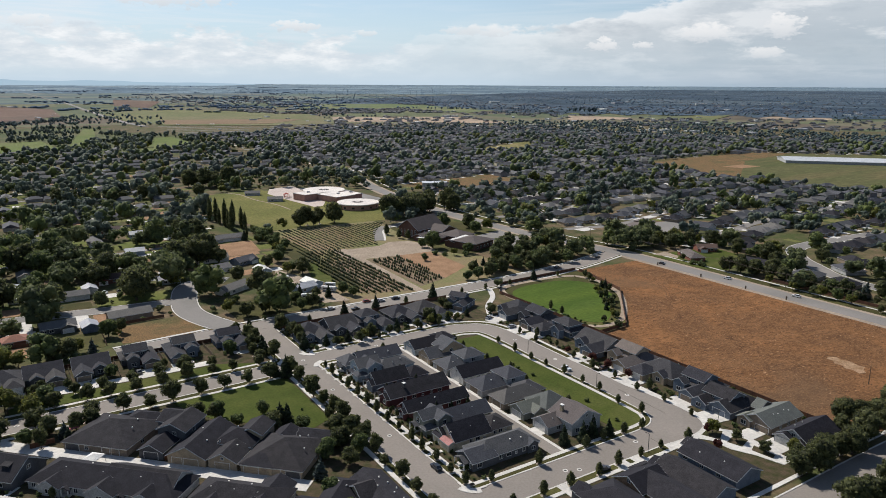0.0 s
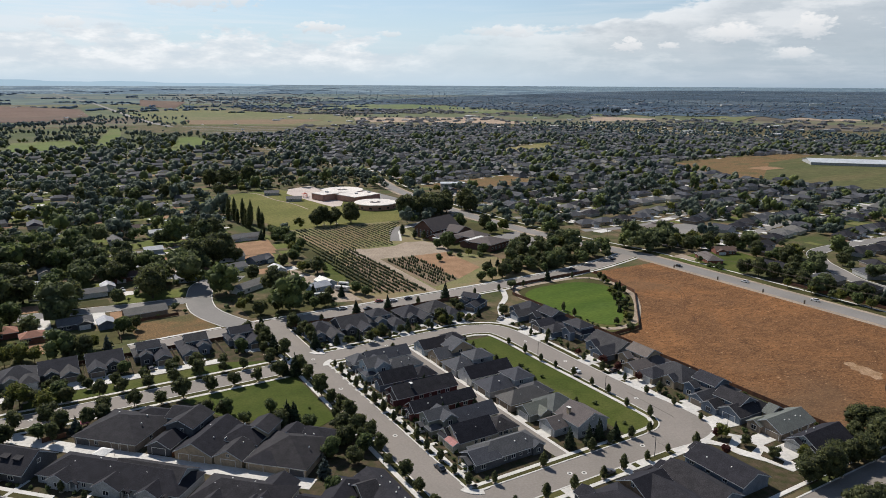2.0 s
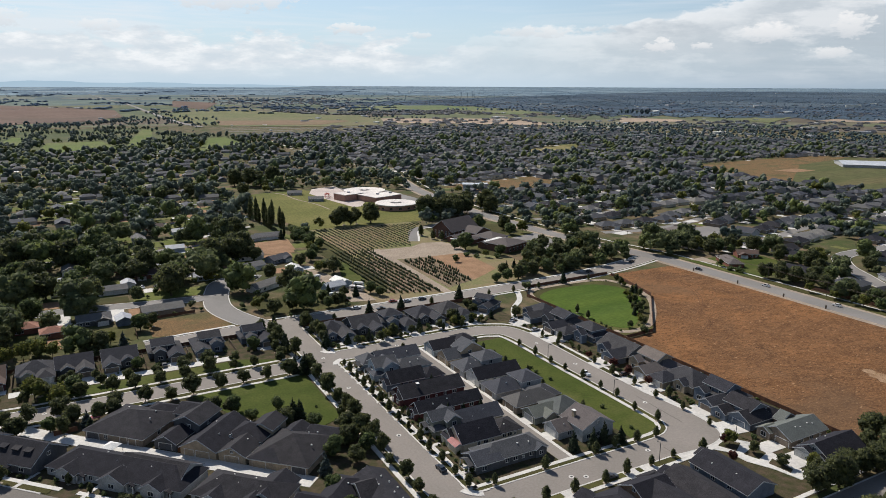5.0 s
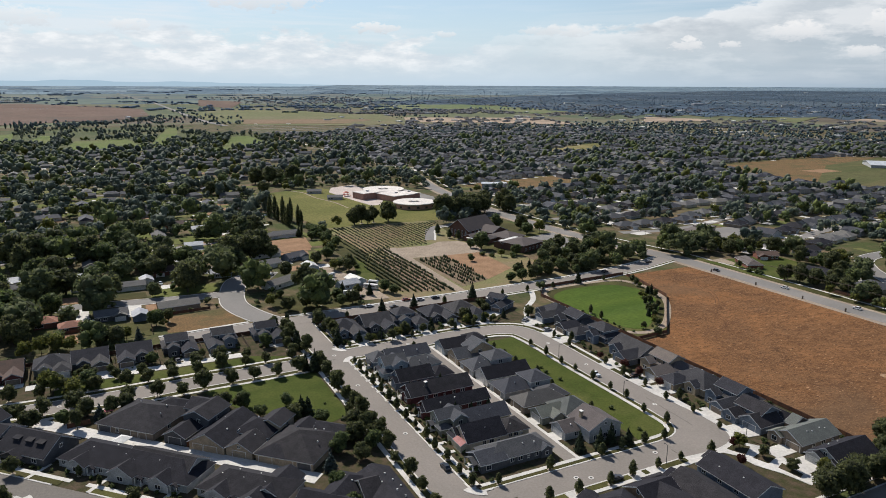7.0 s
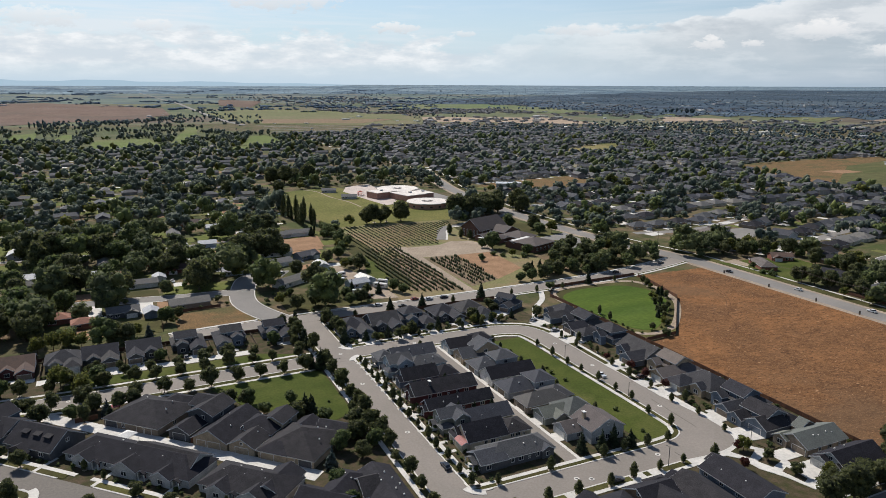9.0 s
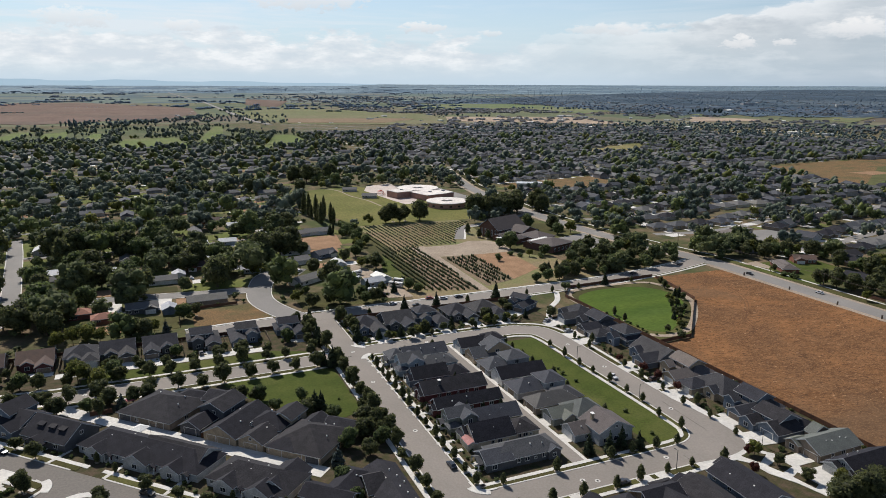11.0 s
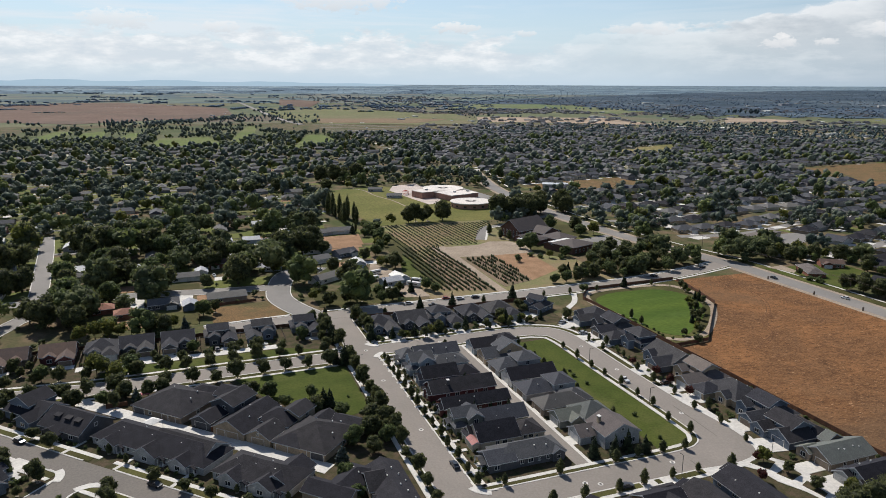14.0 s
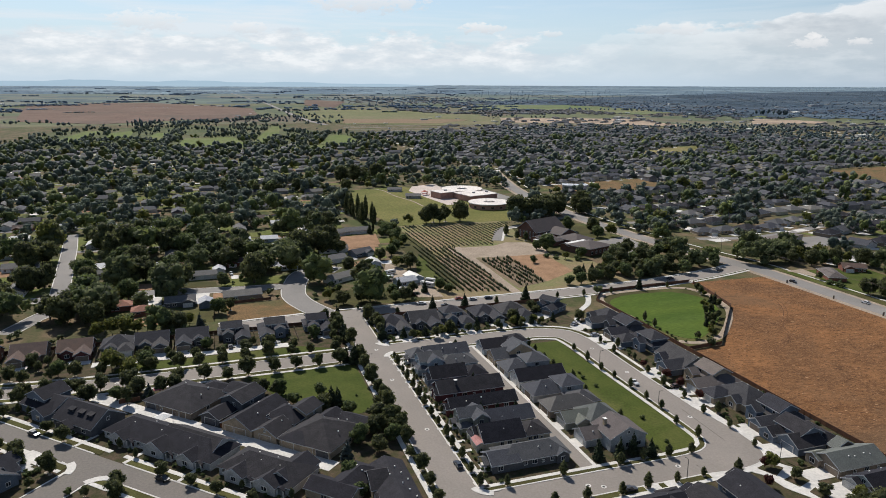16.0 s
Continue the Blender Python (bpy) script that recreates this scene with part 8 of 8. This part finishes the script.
# nursery rows of small conifers and vines
def nursery(name, label, poly, rows_x, y0, y1, step, h, r, gap=0.06):
    """Rows of small bushy cones along y."""
    vs, fs, k = [], [], 0
    base_v, base_f = ICO1
    for x in rows_x:
        y = y0
        while y < y1:
            if inside(x, y, poly) and rng.random() > gap:
                s = 0.7 + 0.6 * rng.random()
                v = base_v * (1 + 0.3 * (rng.random(len(base_v)) - 0.5))[:, None]
                taper = 1.0 - 0.35 * (v[:, 2] + 1) / 2
                v = np.stack([v[:, 0] * r * s * taper + x + 0.15 * rng.normal(), v[:, 1] * r * s * taper + y, (v[:, 2] + 0.9) * h * s / 2], 1)
                vs.append(v)
                fs.append(base_f + k)
                k += len(v)
            y += step * (0.9 + 0.2 * rng.random())
    ob = new(name, tri_mesh(name, np.concatenate(vs), np.concatenate(fs), M_NURSERY))
    tagged(ob, label, "nursery plants", kind="stuff")


M_NURSERY = mat("nursery conifer needles", (0.046, 0.058, 0.022), (0.066, 0.074, 0.030), scale=0.5, fine=3.0, vary=0.4, island=True, thin=0.1)
LEFT_PLOT = [(54, 196), (90, 183), (95, 300), (66, 300), (60, 250)]
RIGHT_PLOT = [(97, 189), (119, 197), (121, 264), (98, 264)]
UPPER_PLOT = [(67, 300), (91, 301), (127, 299), (134, 320), (148, 344), (160, 360), (174, 377), (137, 378), (80, 387), (70, 330)]
nursery("nursery_conifers", "rows of small dark nursery conifers", LEFT_PLOT, np.arange(54, 95, 3.4), 183, 300, 1.8, 1.8, 0.75)
nursery("nursery_conifers", "dense rows of small dark nursery conifers", RIGHT_PLOT, np.arange(101, 146, 3.7), 186, 258, 2.6, 2.1, 0.78)
nursery("nursery_vines", "long rows of low green nursery vines", UPPER_PLOT, np.arange(68, 178, 3.6), 296, 388, 1.05, 1.1, 0.5, 0.12)
M_SOIL = mat("nursery soil", (0.172, 0.126, 0.084), (0.128, 0.104, 0.060), scale=0.08, fine=0.9, rough=1.0, c=(0.21, 0.15, 0.10), spec=0.1)
slab("nursery_bed", RIGHT_PLOT, 0.095, M_SOIL, "brown soil under the conifer rows", "field")
slab("nursery_bed", [(60, 196), (90, 183.5), (94, 268), (76, 272)], 0.085, M_SOIL, "brown soil under the conifer rows", "field")
GREEN_EDGE = [(56, 210), (66, 200), (76, 300), (74, 386), (62, 386), (58, 300)]
slab("nursery_edge", GREEN_EDGE, 0.09, M_LAWN, "green grass edge beside the nursery rows", "lawn")


PANELS = {}


def fence(pts, height, material, label, group="fences", step=2.4):
    """A boarded fence: posts and panels along a line."""
    line = resample(pts, step)
    x0, y0 = line[0]
    f = thing("fence", pose(x0, y0, 0.05), label, "fence", group)
    key = (height, material.name)
    if key not in PANELS:
        PANELS[key] = (mesh_of("fence_post", boxes((-0.07, 0.07, -0.07, 0.07, 0, height + 0.12)), material), mesh_of("fence_panel", boxes((0.0, 1.0, -0.03, 0.03, 0.08, height)), material))
    for a, b in zip(line, line[1:]):
        ang = math.atan2(b[1] - a[1], b[0] - a[0])
        n = math.hypot(b[0] - a[0], b[1] - a[1])
        m = Matrix.Translation((a[0] - x0, a[1] - y0, 0)) @ Matrix.Rotation(ang, 4, "Z")
        post, panel = new("post", PANELS[key][0]), new("panel", PANELS[key][1])
        post.parent, panel.parent = f, f
        post.matrix_basis, panel.matrix_basis = m, m @ Matrix.Translation((0.07, 0, 0)) @ Matrix.Diagonal((n - 0.14, 1, 1, 1))
    return f


BROWN = "red-brown boarded fence behind the houses"
fence([(127.6, 112), (127.6, 62), (127.2, 20), (127.2, -46)], 1.8, M_FENCE, BROWN)
fence([(127.8, 75), (147, 76.4), (190, 121.5), (199.7, 160), (199.7, 168)], 1.8, M_FENCE, "red-brown boarded fence round the park")
fence([(199.5, 169), (138, 166.6), (127, 153), (127.8, 113)], 1.8, M_FENCE, "red-brown boarded fence beside the park path")
fence([(0.5, 161.5), (98, 161.5)], 1.8, M_FENCE, BROWN)
fence([(-176, 161), (-16, 161)], 1.8, M_FENCE, "weathered boarded fence behind the houses")
for x in (-36, -55, -73, -90, -106, -121, -139):
    fence([(x, 141), (x, 160.6)], 1.8, mat("pale fence boards", (0.20, 0.15, 0.10), scale=0.5), "pale boarded fence between gardens", step=2.5)
fence([(-107, 93.6), (-99, 94.4)], 1.8, M_FENCE, "short red-brown fence behind a duplex house")
fence([(-114, 199), (-98, 198)], 1.6, M_FENCE, "weathered boarded fence round a dirt yard")
fence([(-96, 181), (-97, 206)], 1.6, M_FENCE, "weathered boarded fence between old gardens")
fence([(-72.5, 181), (-72, 203)], 1.6, M_FENCE, "weathered boarded fence between old gardens")
fence([(-66, 207), (-42, 209)], 1.6, M_FENCE, "weathered boarded fence beside the dry lot")
fence([(283, 88), (283.4, 40), (284, -60)], 1.8, M_FENCE, "red-brown boarded fence beside the through road")
for p in (-95.3, -69, -128):
    fence([diag(p, -4.5), diag(p, -7.0)], 1.8, M_FENCE, "short red-brown fence between garages", step=1.2)


def pole(x, y, h=9.0, arm=True):
    p = thing("utility_pole", pose(x, y, 0), "weathered timber utility pole beside the road", "utility pole", "utility poles")
    bm = bmesh.new()
    bmesh.ops.create_cone(bm, segments=8, radius1=0.17, radius2=0.11, depth=h, cap_ends=True, matrix=Matrix.Translation((0, 0, h / 2)))
    part("pole_shaft", bm, M_POLE, p)
    if arm:
        part("crossarm", boxes((-1.1, 1.1, -0.07, 0.07, h - 0.9, h - 0.75)), M_POLE, p)
    return p


POLES = [(277, 300), (277, 235), (277, 150), (277, 112), (277, 74), (277, 36), (277, -2), (277, -40)]
for x, y in POLES:
    pole(x, y)
for k in (-1, 0, 1):
    cu = bpy.data.curves.new("wire", "CURVE")
    cu.dimensions, cu.bevel_depth = "3D", 0.035
    for (ax, ay), (bx, by) in zip(POLES, POLES[1:]):
        sp = cu.splines.new("POLY")
        sp.points.add(8)
        for i in range(9):
            t = i / 8
            sp.points[i].co = (ax + (bx - ax) * t + k * 0.9, ay + (by - ay) * t, 8.4 - 1.2 * 4 * t * (1 - t), 1)
    cu.materials.append(M_POLE)
    tagged(new("power_line", cu), "thin sagging power lines between poles", "power line")
pole(176, -24, 8.0, False)


def street_lamp(x, y, rot):
    p = thing("street_lamp", pose(x, y, 0.15, 0, 0, rot), "slim dark metal street lamp at the kerb", "street lamp", "street lamps")
    dark = mat("dark lamp metal", (0.05, 0.05, 0.05), rough=0.5)
    part("post", boxes((-0.07, 0.07, -0.07, 0.07, 0, 6.5)), dark, p)
    part("arm", boxes((0, 1.3, -0.04, 0.04, 6.4, 6.48)), dark, p)
    part("head", boxes((1.0, 1.6, -0.14, 0.14, 6.3, 6.42)), dark, p)


for x, y, r in ((93.8, -15, 120), (80.6, 30, 0), (81.0, 72, 0), (-12.2, 98, 0), (0.0, 60, 180), (20, 124, -90), (60, -14, 90), (-60, 122, -90), (-100, 108, 90)):
    street_lamp(x, y, r)


def car(x, y, rot, colour, word, long_bed=False):
    paint = mat(word + " car paint", colour, tuple(c * 0.9 for c in colour), rough=0.3, spec=0.5)
    c = thing("car" if not long_bed else "pickup_truck", pose(x, y, 0.14, 0, 0, rot), f"parked {word} " + ("pickup truck on the street" if long_bed else "car on the street"), "car", "parked cars")
    bm = bmesh.new()
    extrude(bm, [(-2.3, 0.35), (2.3, 0.35), (2.3, 0.8), (1.2, 0.95), (-2.2, 1.0), (-2.3, 0.9)], "y", -0.9, 0.9)
    part("body", bm, paint, c)
    bm = bmesh.new()
    sec = [(-1.9, 0.98), (1.1, 0.95), (0.5, 1.48), (-1.4, 1.5)] if not long_bed else [(-0.5, 0.98), (1.2, 0.95), (0.7, 1.6), (-0.4, 1.62)]
    extrude(bm, sec, "y", -0.76, 0.76)
    part("cabin", bm, M_GLASS, c, "dark glazed cabin")
    a, b = (-1.3, 0.45) if not long_bed else (-0.35, 0.65)
    part("roof_panel", boxes((a, b, -0.72, 0.72, 1.5 if not long_bed else 1.62, 1.56 if not long_bed else 1.68)), paint, c)
    for wx in (-1.4, 1.45):
        for wy in (-0.82, 0.82):
            bm = bmesh.new()
            bmesh.ops.create_cone(bm, segments=14, radius1=0.34, radius2=0.34, depth=0.24, cap_ends=True, matrix=pose(wx, wy, 0.34, 90, 0, 0))
            part("wheel", bm, mat("tyre rubber", (0.02, 0.02, 0.02)), c)


for x, y, rot, colour, word, bed in ((-2.9, 14, 90, (0.02, 0.025, 0.035), "dark blue", False), (259.5, 150, -88, (0.02, 0.02, 0.022), "black", False), (236, 186, 20, (0.03, 0.03, 0.032), "black", False), (264.5, 104, 92, (0.6, 0.6, 0.6), "white", False), (193, 178.5, 10, (0.04, 0.04, 0.045), "dark grey", False), (45, 169, 0, (0.03, 0.03, 0.035), "black", True), (72, 174.5, 0, (0.025, 0.03, 0.04), "dark blue", False), (63, 175, 0, (0.5, 0.5, 0.5), "silver", False), (84.2, 51, 90, (0.55, 0.55, 0.54), "white", True), (-131.5, 76.6, -45, (0.02, 0.02, 0.022), "black", False), (-89.3, 33.8, -45, (0.03, 0.032, 0.03), "dark green", True), (264.8, 60, 90, (0.55, 0.54, 0.52), "white", False), (98, 43, 0, (0.09, 0.05, 0.035), "brown", False), (97.5, 104, 0, (0.3, 0.3, 0.31), "grey", False), (40, -14.2, 0, (0.05, 0.05, 0.055), "charcoal", False), (96, 121, 30, (0.22, 0.22, 0.23), "grey", False)):
    car(x, y, rot, colour, word, bed)


# small things
def canopy(x, y, rot, w, colour_mat, label):
    c = thing("canopy_tent", pose(x, y, 0.1, 0, 0, rot), label, "canopy")
    bm = bmesh.new()
    hip(bm, 0, 0, w, w, 2.4, 0.4, 0.1, 0.12)
    part("canopy_roof", bm, colour_mat, c)
    for sx in (-1, 1):
        for sy in (-1, 1):
            part("leg", boxes((sx * w / 2 - 0.04, sx * w / 2 + 0.04, sy * w / 2 - 0.04, sy * w / 2 + 0.04, 0, 2.4)), M_STEEL, c)


x, y = diag(-115.9, -12.6)
canopy(x, y, DG, 4.5, M_TRIM, "white canopy tent beside the lane")
canopy(-94, 98, 10, 2.6, mat("pink canvas", (0.55, 0.16, 0.18)), "pink garden parasol on a terrace")


def trailer(x, y, rot, w, label):
    t = thing("caravan", pose(x, y, 0.12, 0, 0, rot), label, "caravan", "stored caravans")
    bm = boxes((-w / 2, w / 2, -1.2, 1.2, 0.5, 2.9))
    bmesh.ops.bevel(bm, geom=[e for e in bm.edges], offset=0.25, segments=2, affect="EDGES")
    part("body", bm, M_TRIM, t)
    part("window_band", boxes((-w * 0.35, w * 0.35, -1.23, -1.18, 1.5, 2.1)), M_GLASS, t, "dark window band")
    for wx in (-0.6, 0.6):
        for wy in (-1.0, 1.0):
            bm = bmesh.new()
            bmesh.ops.create_cone(bm, segments=12, radius1=0.36, radius2=0.36, depth=0.25, cap_ends=True, matrix=pose(wx, wy, 0.36, 90, 0, 0))
            part("wheel", bm, mat("tyre rubber", (0.02, 0.02, 0.02)), t)


def store_tent(x, y, rot):
    """A small round-topped white tent: a half cylinder with closed ends."""
    t = thing("store_tent", pose(x, y, 0.1, 0, 0, rot), "small white round-topped store tent in a brown yard", "tent", "store tents")
    bm = bmesh.new()
    arcs = [[bm.verts.new((2.2 * math.cos(math.pi * k / 10), yy, 2.9 * math.sin(math.pi * k / 10) ** 0.8)) for k in range(11)] for yy in (-3.0, 3.0)]
    for k in range(10):
        bm.faces.new((arcs[0][k], arcs[0][k + 1], arcs[1][k + 1], arcs[1][k]))
    bm.faces.new(arcs[0][::-1])
    bm.faces.new(arcs[1])
    part("cover", bm, M_TRIM, t)
    part("door_flap", boxes((-0.7, 0.7, -3.04, -3.0, 0, 2.1)), M_BOARD, t, "grey door flap")


store_tent(38, 376, 20)
store_tent(46, 373, 20)
for x, y, rot, w in ((33, 241, 20, 7), (47, 208, -50, 9), (51, 215, -40, 6), (31, 201, -20, 6), (29, 228, 15, 5.5), (-101, 202, 80, 7)):
    trailer(x, y, rot, w, "white stored caravan in a dusty yard")
for x, y in ((254.8, 116), (254.8, 85), (255.2, 60), (255, 150)):
    p = thing("marker_post", pose(x, y, 0.05), "short dark post at the field edge", "post", "field posts")
    part("post", boxes((-0.3, 0.3, -0.3, 0.3, 0, 2.0)), M_POLE, p)
for x, y, rot, colour, word, bed in ((-66, 214, 20, (0.5, 0.5, 0.5), "silver", False), (-61, 270, 100, (0.55, 0.55, 0.55), "white", True), (-54, 268, 95, (0.03, 0.03, 0.035), "black", False), (-99, 213, 0, (0.55, 0.55, 0.55), "white", True), (-47, 141.5, 90, (0.5, 0.5, 0.5), "silver", False), (-66, 140.5, 90, (0.05, 0.05, 0.06), "charcoal", False), (2, 262, 40, (0.5, 0.5, 0.5), "silver", False), (56, 178, 0, (0.25, 0.04, 0.03), "red", False), (34, 176, 0, (0.5, 0.5, 0.48), "silver", False)):
    car(x, y, rot, colour, word, bed)


def manhole(x, y, z=0.125):
    m = thing("manhole_cover", pose(x, y, z - 0.02), "round iron cover in a pale concrete ring", "manhole cover", "manhole covers")
    part("collar", ring_bm(0.85, 0, 0.05, 20, 0.42), M_CONCRETE, m, "pale concrete collar")
    part("lid", ring_bm(0.4, 0, 0.045, 16), mat("cast iron", (0.05, 0.045, 0.04), rough=0.6), m, "dark iron lid")


for x, y in ((-5, 40), (-6, 84), (-4.5, 118), (30, 117), (62, 117), (88, 62), (87, 20), (30, -8), (34, -10), (62, -7), (-60, 114), (-110, 114), (88, 90)):
    manhole(x, y)
